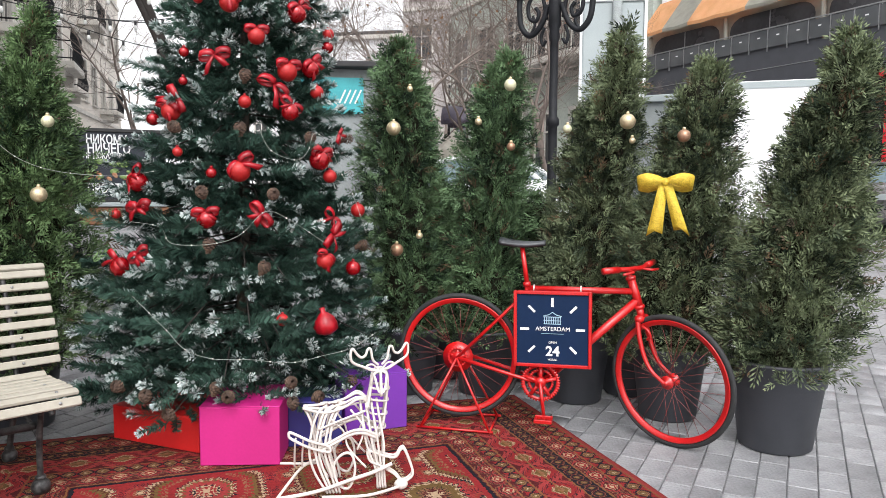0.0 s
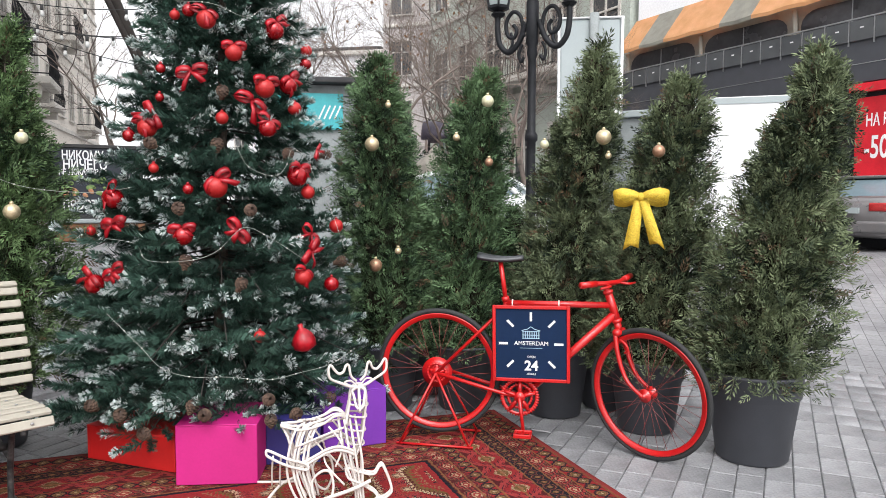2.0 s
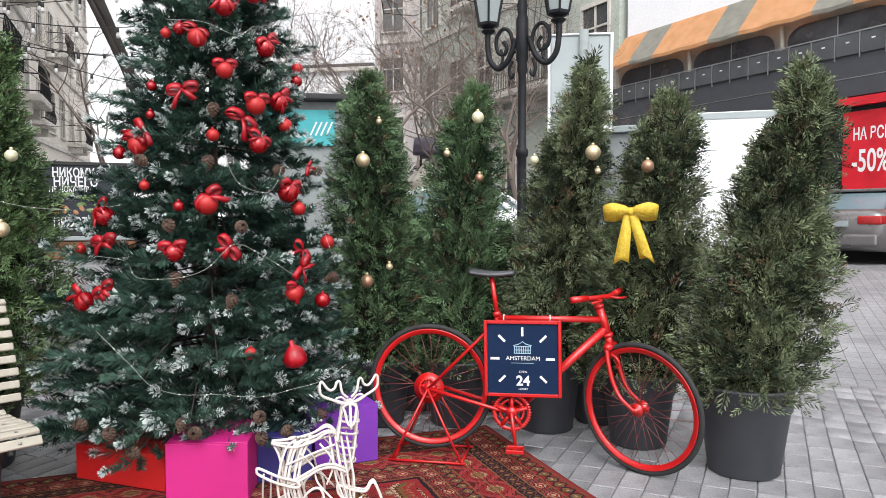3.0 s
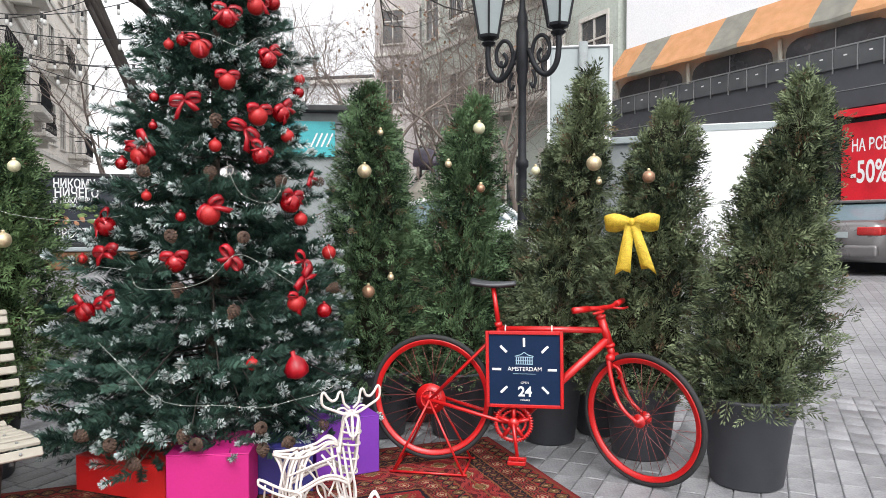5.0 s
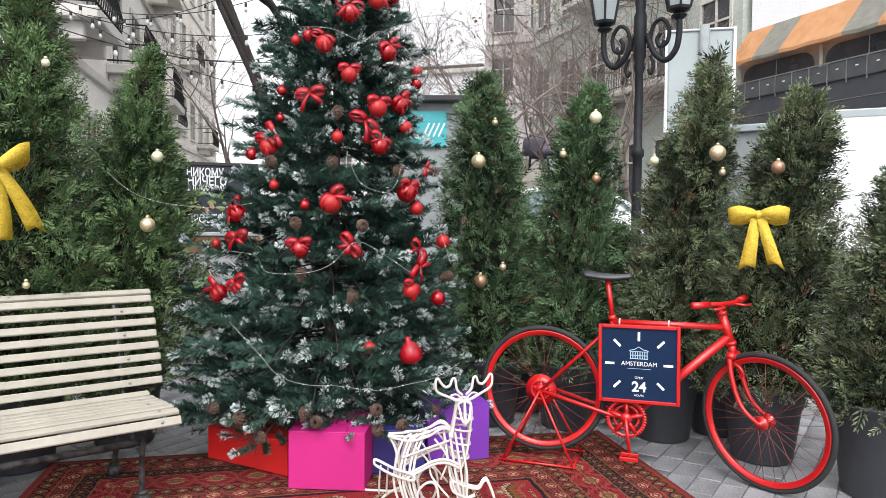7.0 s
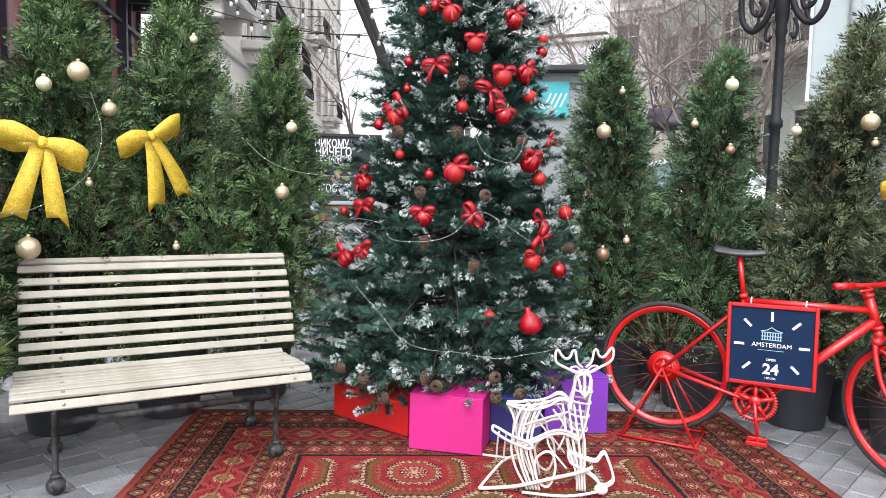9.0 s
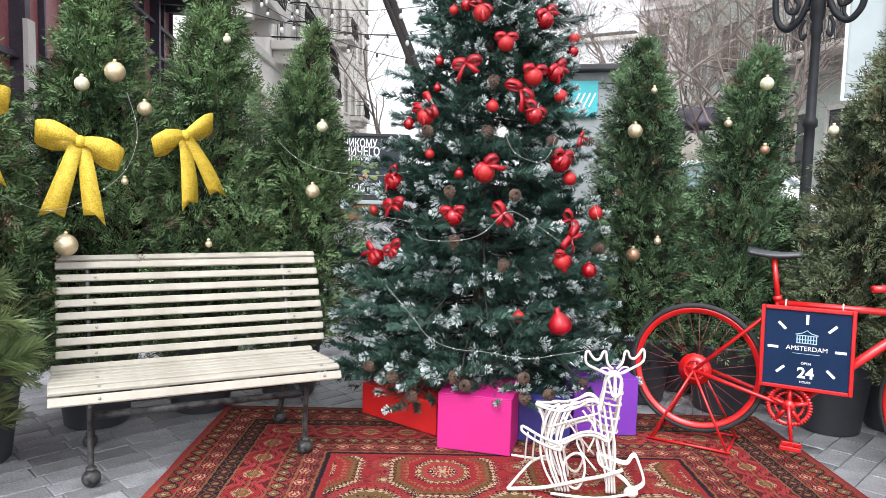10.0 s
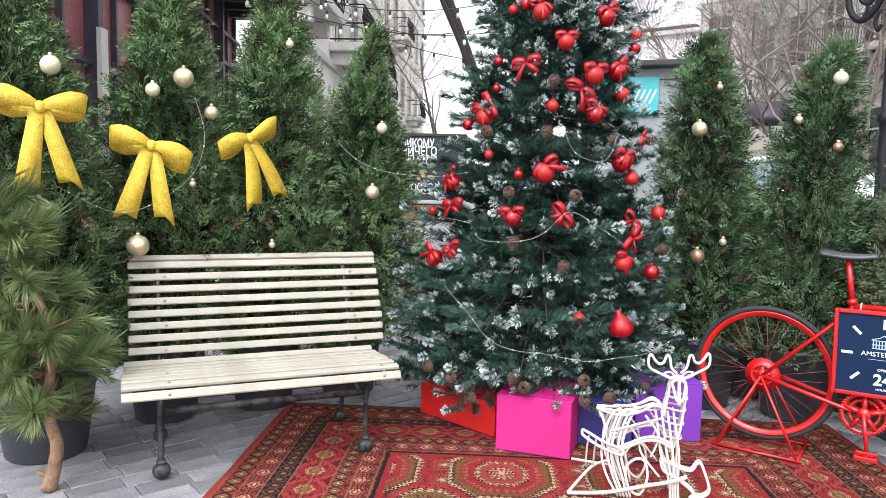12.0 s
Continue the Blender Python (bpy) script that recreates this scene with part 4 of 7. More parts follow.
def needle_sprig(n, r, frost):
    """A bottle-brush twig along x with long raked needles; on a frosted one the outer halves of the last needles are white."""
    V, F, I = [], [], []

    def needle(p, d, ln, w, white):
        d = d / np.linalg.norm(d)
        q = np.cross(d, (0.31, 0.77, -0.55))
        q = q / (np.linalg.norm(q) + 1e-6) * w
        i = len(V)
        m = p + d * ln * r.uniform(0.25, 0.55)
        e = p + d * ln
        if white:
            V.extend((p - q, p + q, m + q, m - q, e + q * 0.8, e - q * 0.8))
            F.extend(((i, i + 1, i + 2, i + 3), (i + 3, i + 2, i + 4, i + 5)))
            I.extend((0, 1))
        else:
            V.extend((p - q, p + q, e + q * 0.45, e - q * 0.45))
            F.append((i, i + 1, i + 2, i + 3))
            I.append(0)
    for k in range(n):
        t = (k + r.uniform(0, 1)) / n
        a = r.uniform(0, 2 * math.pi)
        needle(np.array((t * 0.88, 0, 0)), np.array((0.75 + 0.35 * t, math.cos(a), math.sin(a))), 0.205 * (1 - 0.2 * t * t) * r.uniform(0.75, 1.1), 0.0125, t > frost and r.uniform() < 0.8)
    for k in range(40):
        d = r.normal(0, 1, 3)
        d[0] = abs(d[0]) + 0.55
        needle(np.array((0.80 + r.uniform(0, 0.12), 0, 0)), d, r.uniform(0.11, 0.16), 0.0135, frost < 1 and k % 5 > 0)
    return np.array(V, np.float32), np.array(F, np.int32), np.array(I)


def build_fir():
    t = thing("christmas_tree", pose(TREE[0], TREE[1], 0), "tall artificial fir with frosted twig tips and red decorations", "christmas tree")
    r = np.random.default_rng(5)
    part("trunk", tube([(0, 0, 0.0), (0.03, 0, 1.4), (0.08, 0, 3.66)], 0.05, r_end=0.008), "bark", t, "dark trunk")
    st = bmesh.new()
    for k in range(4):
        a = math.pi / 4 + k * math.pi / 2
        tube([(0, 0, 0.14), (0.3 * math.cos(a), 0.3 * math.sin(a), 0.012)], 0.016, st)
    part("stand", st, "iron", t, "black metal tree stand")
    P, D, L, W = [], [], [], []
    wood = bmesh.new()
    z = 0.25
    while z < 3.62:
        R = tree_r(z)
        n = max(4, int(2 * math.pi * R / 0.27))
        a0 = r.uniform(0, 6.28)
        for k in range(n):
            a = a0 + 2 * math.pi * (k + r.uniform(-0.25, 0.25)) / n
            rr = R * r.uniform(0.78, 1.12)
            zb = z + r.uniform(-0.05, 0.05)
            out = np.array((math.cos(a), math.sin(a), 0))
            # limbs over the gift boxes ride up on them
            zb += (0.14 if out[0] > -0.25 else 0.05) if zb < 0.42 and out[1] < -0.45 else 0
            side = np.array((-math.sin(a), math.cos(a), 0))
            base = np.array((0.03 * (zb - 0.5), 0, zb + 0.10 * R))
            droop = -0.20 * R - (0.03 if zb < 0.6 else 0)
            tip = base + out * max(rr - 0.12, 0.03) + np.array((0, 0, droop))
            mid = base + out * rr * 0.5 + np.array((0, 0, droop * 0.25))
            tube([base, mid, tip], 0.006, wood, seg=4, r_end=0.003)
            # a frond: paired twigs along the limb's outer part and one at its tip, shorter ones behind
            for j in range(7):
                u = (0.0, 0.06, 0.08, 0.15, 0.17, 0.25, 0.28)[j] * min(1.0, rr / 0.45)
                s = 0 if j == 0 else (1 if j % 2 else -1)
                P.append(tip - out * u + side * s * 0.012 + np.array((0, 0, -droop * u * 0.6)))
                D.append(out * 0.9 + side * s * r.uniform(0.65, 0.95) + np.array((0, 0, 0.12 + r.uniform(-0.18, 0.3))))
                L.append(r.uniform(0.17, 0.25) * (0.95 + 0.15 * (j in (1, 2, 3, 4))))
                W.append(r.uniform() < (0.7 if j < 3 else 0.38))
            for j in range(int(1 + rr * 3.2)):
                q = r.uniform(0.2, 0.75)
                s = r.choice((-1, 1))
                p = base + (mid - base) * min(q * 2, 1) + (tip - mid) * max(q * 2 - 1, 0)
                P.append(p)
                D.append(out * 0.7 + side * s * r.uniform(0.5, 1.1) + np.array((0, 0, r.uniform(-0.3, 0.5))))
                L.append(r.uniform(0.18, 0.26))
                W.append(False)
        z += 0.142
    tagged(part("branchwork", wood, "twig", t, "thin dark limbs"), kind="stuff")
    P, D, L, W = np.array(P), np.array(D), np.array(L), np.array(W)
    R3 = frames_of(D, r.uniform(0, 6.28, len(P)))
    Vs, Fs, Is, off = [], [], [], 0
    pick = r.integers(0, 3, len(P))
    for frosted in (False, True):
        for k in range(3):
            s = (pick == k) & (W == frosted)
            tv, tf, ti = needle_sprig(104, np.random.default_rng(20 + k), (0.70 + 0.08 * k) if frosted else 2)
            V, F = scatter(tv, tf, P[s], R3[s], L[s])
            Vs.append(V)
            Fs.append(F + off)
            Is.append(np.tile(ti, int(s.sum())))
            off += len(V)
    part("needles", fast_mesh(np.concatenate(Vs), np.concatenate(Fs), ["needle", "flock"], np.concatenate(Is)), None, t, "dark green needles with white frosted tips")
    return t


build_fir()


def on_tree(az, z, out=0.0):
    a = radians(az)
    R = tree_r(z) + out
    return Vector((TREE[0] + 0.03 * (z - 0.5) + R * math.cos(a), TREE[1] + R * math.sin(a), z))


def ribbon(bm, pts, w, wend=None):
    """A soft flat ribbon of width w along pts, given as (place, across)."""
    prev = None
    n = len(pts)
    for i, (p, ac) in enumerate(pts):
        k = w + ((wend if wend is not None else w) - w) * i / (n - 1)
        ac = Vector(ac).normalized() * k / 2
        row = [bm.verts.new(Vector(p) - ac), bm.verts.new(Vector(p) + Vector((0, -0.004, 0))), bm.verts.new(Vector(p) + ac)]
        if prev:
            for j in (0, 1):
                bm.faces.new((prev[j], prev[j + 1], row[j + 1], row[j]))
        prev = row


def thicken(bm, t=0.0012):
    bmesh.ops.recalc_face_normals(bm, faces=bm.faces)
    bmesh.ops.solidify(bm, geom=list(bm.faces), thickness=t)
    return bm


def small_bow(seed):
    """A loose satin bow of two loops and two tails, its face to -y."""
    r = random.Random(seed)
    bm = bmesh.new()
    for s in (-1, 1):
        tilt = r.uniform(-0.3, 0.6)
        pts = []
        for i in range(9):
            a = 2 * math.pi * i / 8
            pts.append((Vector((s * 0.032 * (1 - math.cos(a)), -0.012 * math.sin(a) - 0.004, 0.022 * math.sin(a) * 0.6 + s * 0.012 * tilt * (1 - math.cos(a)))), (0.15, 0.35, 1)))
        ribbon(bm, pts, 0.026)
        e = Vector((s * r.uniform(0.015, 0.06), -0.012, -r.uniform(0.03, 0.085)))
        ribbon(bm, [((0, -0.008, 0), (1, 0.2, 0.2)), (e * 0.5 + Vector((0, -0.012, 0.004)), (1, 0.5, 0.3)), (e, (1, -0.3, 0.1))], 0.022, 0.028)
    return finish(thicken(bm), "ribbon")


BOWS = [small_bow(s) for s in (1, 2, 3, 4)]
CAP = finish(lathe([(0.009, -0.004), (0.009, 0.008), (0.005, 0.011)], 10), "gold")
CAP_RED = finish(lathe([(0.007, -0.004), (0.007, 0.005), (0.004, 0.008)], 10), "ribbon")
BALLS = {}
for key in ("ball", "ballmatt", "gold", "copper", "pearl"):
    BALLS[key] = ballmesh(1.0, key, 22)
# azimuth round the trunk, height, radius in centimetres
RED = [(-68, 2.31, 5), (-46, 2.40, 4.4), (-28, 2.45, 4), (-104, 2.17, 2.4), (-95, 2.19, 3.1), (-84, 2.147, 4.5), (-41, 2.132, 4.7), (-68, 1.995, 4.1), (-109, 1.914, 2.4), (-6, 2.086, 3.1), (-12, 2.008, 3.1), (-51, 1.836, 4.7),
       (-35, 1.866, 4.5), (-32, 1.755, 3.4), (-51, 1.642, 4.4), (-74, 1.679, 3.0), (-107, 1.775, 2.1), (-112, 1.631, 4.4), (-124, 1.60, 3.1), (-105, 1.442, 2.3), (-88, 1.345, 2.5), (-76, 1.355, 5.1), (-36, 1.416, 5.1), (-30, 1.337, 3.4),
       (-127, 1.30, 4.8), (-138, 1.146, 2.3), (-88, 1.134, 4.4), (-11, 1.163, 3.7), (-121, 0.913, 4.6), (-43, 0.931, 4.0), (-29, 0.883, 3.8), (-61, 0.681, 2.8)]
rr_ = random.Random(3)
for i, (az, z, r) in enumerate(RED):
    p = on_tree(az, z, 0.015)
    key = "ballmatt" if i % 2 else "ball"
    k = thing("red_bauble", Matrix.Translation(p), ("satin" if i % 2 else "glossy") + " red bauble with a ribbon bow on the fir", "bauble", "red baubles on the fir")
    part("ball", BALLS[key], None, k, at=Matrix.Diagonal((r / 100, r / 100, r / 100, 1)))
    if r < 3.9:
        part("cap", CAP_RED, None, k, "red cap", at=pose(0, 0, r / 100))
    else:
        part("bow", BOWS[i % 4], None, k, "red satin bow", at=pose(0.3 * r / 100 * math.cos(radians(az)), 0.3 * r / 100 * math.sin(radians(az)), r / 100 * 0.75, rr_.uniform(-25, 5), rr_.uniform(-45, 45), az + 90) @ Matrix.Diagonal((r / 4.4,) * 3 + (1,)))
for i, (az, z, s) in enumerate([(-90, 1.897, 1.5), (-59, 1.768, 1.6), (-120, 1.186, 1.6), (-67, 1.159, 1.4), (-35, 1.131, 1.35), (-17, 1.553, 1.0), (-37, 1.049, 1.5), (-113, 0.976, 1.3), (-109, 1.69, 1.5)]):
    b = part("red_bow", BOWS[i % 4], None, None, at=Matrix.Translation(on_tree(az, z, 0.02)) @ pose(0, 0, 0, 0, rr_.uniform(-60, 60), az + 90) @ Matrix.Diagonal((s * 0.8, s * 0.8, s * 0.8, 1)))
    tagged(b, "loose red satin bow tied to a fir twig", "bow", "red bows on the fir")


def red_pouch():
    """A gathered red fabric bundle, narrow at its neck."""
    bm = bmesh.new()
    prof = [(0.012, 0.075), (0.010, 0.055), (0.022, 0.045), (0.044, 0.02), (0.054, -0.01), (0.046, -0.04), (0.02, -0.055)]
    n = 26
    rows = []
    for q, z in prof:
        rows.append([bm.verts.new((q * (1 + 0.12 * math.sin(j * 3.3 + z * 30)) * math.cos(6.2832 * j / n), q * (1 + 0.12 * math.sin(j * 3.3)) * math.sin(6.2832 * j / n), z)) for j in range(n)])
    for a, b in zip(rows, rows[1:]):
        for j in range(n):
            bm.faces.new((a[j], b[j], b[(j + 1) % n], a[(j + 1) % n]))
    bm.faces.new(rows[0])
    bm.faces.new(rows[-1][::-1])
    return bm


tagged(part("red_pouch", red_pouch(), "ribbon", at=Matrix.Translation(on_tree(-46, 0.647, 0.03)) @ pose(0, 0, 0, 0, -14, 0)), "red satin pouch hung on a fir twig", "ornament")


def cone_mesh():
    """A pine cone: overlapping scales on a spiral, with pale tips."""
    V, F, I = [], [], []
    for k in range(64):
        t = k / 63
        a = k * 2.39996
        z = 0.045 - 0.085 * t
        r = 0.008 + 0.024 * math.sin(min(t * 1.15 + 0.12, 1.0) * math.pi) ** 0.8
        o = np.array((math.cos(a), math.sin(a), 0))
        s = np.array((-math.sin(a), math.cos(a), 0))
        up = np.array((0, 0, 1.0))
        c = o * r * 0.45 + up * z
        e = o * (r + 0.006) + up * (z - 0.006)
        i = len(V)
        V += [c - s * 0.004, c + s * 0.004, e + s * 0.009, e - s * 0.009, e + s * 0.007 + o * 0.004 - up * 0.003, e - s * 0.007 + o * 0.004 - up * 0.003, e + s * 0.008 - up * 0.006 - o * 0.003, e - s * 0.008 - up * 0.006 - o * 0.003]
        F += [(i, i + 1, i + 2, i + 3), (i + 3, i + 2, i + 4, i + 5), (i + 5, i + 4, i + 6, i + 7)]
        I += [0, 1, 0]
    return fast_mesh(V, F, ["cone", "conetip"], I)


CONE_MESH = cone_mesh()
for i, (az, z) in enumerate([(-74, 1.80), (-76, 1.55), (-41, 1.52), (-91, 1.255), (-62, 1.248), (-108, 1.557), (-4, 1.54), (-67, 0.917), (-19, 0.985), (-117, 0.37), (-105, 0.345), (-97, 0.265), (-82, 0.386), (-78, 0.35), (-58, 0.386), (-57, 0.285), (-48, 0.295), (-33, 0.325), (-86, 1.02)]):
    c = part("pine_cone", CONE_MESH, None, at=Matrix.Translation(on_tree(az, z, 0.02 if z > 0.45 else -0.03)) @ pose(0, 0, 0, rr_.uniform(20, 75), rr_.uniform(-30, 30), az + 90) @ Matrix.Diagonal((0.72, 0.72, 0.8, 1)))
    tagged(c, "brown pine cone with pale scale tips on the fir", "pine cone", "pine cones on the fir")


def light_string(pts, name, label, bead_every=0.11, r=0.0012):
    """A thin wire with tiny lamps along it."""
    t = thing(name, Matrix.Identity(4), label, "string lights")
    line = smoothed(pts, 8)
    part("wire", tube(line, r, seg=5), "wire", t)
    bm = bmesh.new()
    run = 0
    for a, b in zip(line, line[1:]):
        run += (b - a).length
        if run > bead_every:
            run = 0
            bmesh.ops.create_icosphere(bm, subdivisions=1, radius=0.0042, matrix=Matrix.Translation(b))
    tagged(part("lamps", bm, "bead", t, "tiny clear lamps"), kind="stuff")


light_string([on_tree(a, z, 0.07) for a, z in ((-109, 0.80), (-103, 0.74), (-96, 0.66), (-90, 0.58), (-82, 0.54), (-72, 0.53), (-60, 0.50), (-50, 0.51), (-38, 0.52), (-25, 0.56))], "fairy_lights", "clear fairy lights draped round the lower fir")
light_string([on_tree(a, z, 0.06) for a, z in ((-118, 1.12), (-104, 1.1), (-98, 1.03), (-84, 1.03), (-75, 1.07), (-66, 1.17), (-57, 1.13), (-44, 1.02))], "fairy_lights", "clear fairy lights looped across the fir's middle")
light_string([on_tree(a, z, 0.07) for a, z in ((-68, 1.55), (-63, 1.45), (-52, 1.41), (-46, 1.46), (-42, 1.54), (-34, 1.5), (-28, 1.36), (-22, 1.25), (-20, 1.05))], "fairy_lights", "clear fairy lights looped over the fir's upper twigs")
light_string([on_tree(a, z, 0.07) for a, z in ((-100, 2.22), (-80, 2.21), (-62, 2.16), (-50, 2.22), (-35, 2.17), (-22, 2.1), (-12, 1.95))], "fairy_lights", "clear fairy lights near the fir's top")


# ---- baubles and bows on the thujas ----
def toward(x, y, z, d):
    """The place d metres nearer to the square's middle than (x, y, z)."""
    v = Vector((0.08 - x, 0.15 - y, 1.23 - z)).normalized()
    return Vector((x, y, z)) + v * d


def gold_bauble(x, y, z, d, r, key, label):
    k = thing("bauble", Matrix.Translation(toward(x, y, z, d)), label, "bauble", "baubles on the thujas")
    part("ball", BALLS[key], None, k, at=Matrix.Diagonal((r, r, r, 1)))
    part("cap", CAP, None, k, "gold cap", at=pose(0, 0, r))


for x, y, z, d, r, key in ((-0.27, 4.59, 1.65, 0.26, 0.042, "gold"), (-0.25, 4.60, 0.90, 0.34, 0.038, "copper"), (-0.17, 4.60, 1.89, 0.22, 0.018, "gold"), (-0.11, 4.60, 0.99, 0.34, 0.02, "gold"),
                           (0.44, 4.54, 1.91, 0.24, 0.035, "pearl"), (0.45, 4.54, 1.54, 0.24, 0.025, "copper"), (0.25, 4.55, 1.69, 0.24, 0.021, "gold"), (0.77, 4.42, 1.64, 0.24, 0.025, "pearl"),
                           (1.11, 4.36, 1.68, 0.26, 0.043, "gold"), (1.14, 4.36, 1.57, 0.24, 0.018, "gold"), (1.35, 4.09, 1.58, 0.27, 0.033, "copper"), (-1.97, 3.82, 1.61, 0.24, 0.029, "pearl"),
                           (-2.02, 3.80, 1.24, 0.32, 0.037, "gold"), (-2.35, 3.45, 2.04, 0.22, 0.02, "pearl"), (-2.68, 3.20, 1.65, 0.30, 0.035, "gold"), (-2.43, 3.39, 0.94, 0.36, 0.017, "gold")):
    gold_bauble(x, y, z, d, r, key, {"gold": "pale gold bauble on a thuja", "copper": "coppery bauble on a thuja", "pearl": "champagne green bauble on a thuja"}[key])
for x, y, z, d, r, key in ((-2.70, 3.02, 1.81, 0.26, 0.047, "gold"), (-2.81, 2.92, 1.74, 0.26, 0.033, "pearl"), (-2.87, 2.86, 0.95, 0.38, 0.05, "gold"), (-2.68, 3.05, 1.27, 0.36, 0.016, "gold"),
                           (-2.92, 2.43, 1.79, 0.25, 0.04, "pearl"), (-2.96, 2.38, 1.15, 0.36, 0.043, "pearl")):
    gold_bauble(x, y, z, d, r, key, {"gold": "gold bauble on a thuja behind the bench", "pearl": "champagne bauble on a thuja behind the bench"}[key])


def big_bow(seed, droop, roll):
    """A wide glitter-ribbon bow with two loops, a knot and two notched tails; face to -y, about 0.34 wide."""
    r = random.Random(seed)
    parts = []
    for s in (-1, 1):
        bm = bmesh.new()
        pts = []
        for i in range(15):
            t = i / 14
            a = math.pi * 2 * t
            x = s * 0.085 * (1 - math.cos(a))
            pts.append((Vector((x, -0.035 * math.sin(a) - 0.01, 0.02 * math.sin(a) + 0.12 * x * s * droop[0 if s < 0 else 1])), (0.12 * s, 0.25 * math.cos(a), 1)))
        n0 = 0.03
        prev = None
        for p, ac in pts:
            k = n0 + (0.085 - n0) * min(abs(p.x) / 0.1, 1)
            ac = Vector(ac).normalized() * k / 2
            row = [bm.verts.new(p - ac), bm.verts.new(p), bm.verts.new(p + ac)]
            if prev:
                for j in (0, 1):
                    bm.faces.new((prev[j], prev[j + 1], row[j + 1], row[j]))
            prev = row
        parts.append(("loop", bm))
    for s, (ex, ez) in ((-1, (-0.045, -0.33)), (1, (0.095, -0.315))):
        bm = bmesh.new()
        prev = None
        for i in range(9):
            t = i / 8
            p = Vector((ex * t + s * 0.012, -0.016 - 0.018 * math.sin(t * 3.1), ez * t - 0.006))
            ac = Vector((1, 0.15 * math.sin(t * 5 + seed), 0.25 * -ex / 0.07 * t)).normalized() * (0.026 + 0.024 * t)
            notch = Vector((0, 0, 0.025)) if i == 8 else Vector()
            row = [bm.verts.new(p - ac), bm.verts.new(p + notch), bm.verts.new(p + ac)]
            if prev:
                for j in (0, 1):
                    bm.faces.new((prev[j], prev[j + 1], row[j + 1], row[j]))
            prev = row
        parts.append(("tail", bm))
    kn = bmesh.new()
    bmesh.ops.create_uvsphere(kn, u_segments=14, v_segments=10, radius=1, matrix=pose(0, -0.018, 0) @ Matrix.Diagonal((0.024, 0.022, 0.027, 1)))
    return [(n, thicken(b)) for n, b in parts] + [("knot", kn)]


def hang_bow(x, y, z, d, turn, tilt, size, seed, droop, label):
    b = thing("ribbon_bow", Matrix.Translation(toward(x, y, z, d)) @ pose(0, 0, 0, 0, tilt, turn) @ Matrix.Diagonal((size, size, size, 1)), label, "bow", "gold bows on the thujas")
    for n, bm in big_bow(seed, droop, 0):
        part(n, bm, "bow", b)


hang_bow(1.265, 4.12, 1.33, 0.36, -18, 0, 0.80, 1, (-0.5, -0.3), "yellow glitter ribbon bow on a thuja by the bicycle")
hang_bow(-2.53, 3.31, 1.52, 0.36, 70, -14, 1.02, 2, (-1.2, 1.6), "gold glitter ribbon bow on a thuja, twisted sideways")
hang_bow(-2.83, 2.92, 1.46, 0.40, 45, 10, 1.05, 3, (0.2, -2.2), "drooping gold glitter bow on a thuja over the bench")
hang_bow(-2.95, 2.39, 1.60, 0.36, 55, 0, 1.0, 4, (1.4, 0.6), "wide gold glitter ribbon bow on a thuja")
light_string([toward(-2.72, 3.12, 1.72, 0.4), toward(-2.68, 3.14, 1.5, 0.42), toward(-2.74, 3.06, 1.28, 0.42), toward(-2.9, 2.8, 1.12, 0.42), toward(-3.0, 2.5, 1.25, 0.4)], "fairy_lights", "fairy lights hung between thujas behind the bench")
light_string([toward(-2.2, 3.72, 1.52, 0.3), toward(-2.1, 3.78, 1.42, 0.32), toward(-1.95, 3.85, 1.36, 0.34), toward(-1.7, 3.95, 1.34, 0.4), toward(-1.5, 4.0, 1.37, 0.45)], "fairy_lights", "fairy lights running from a thuja to the fir")


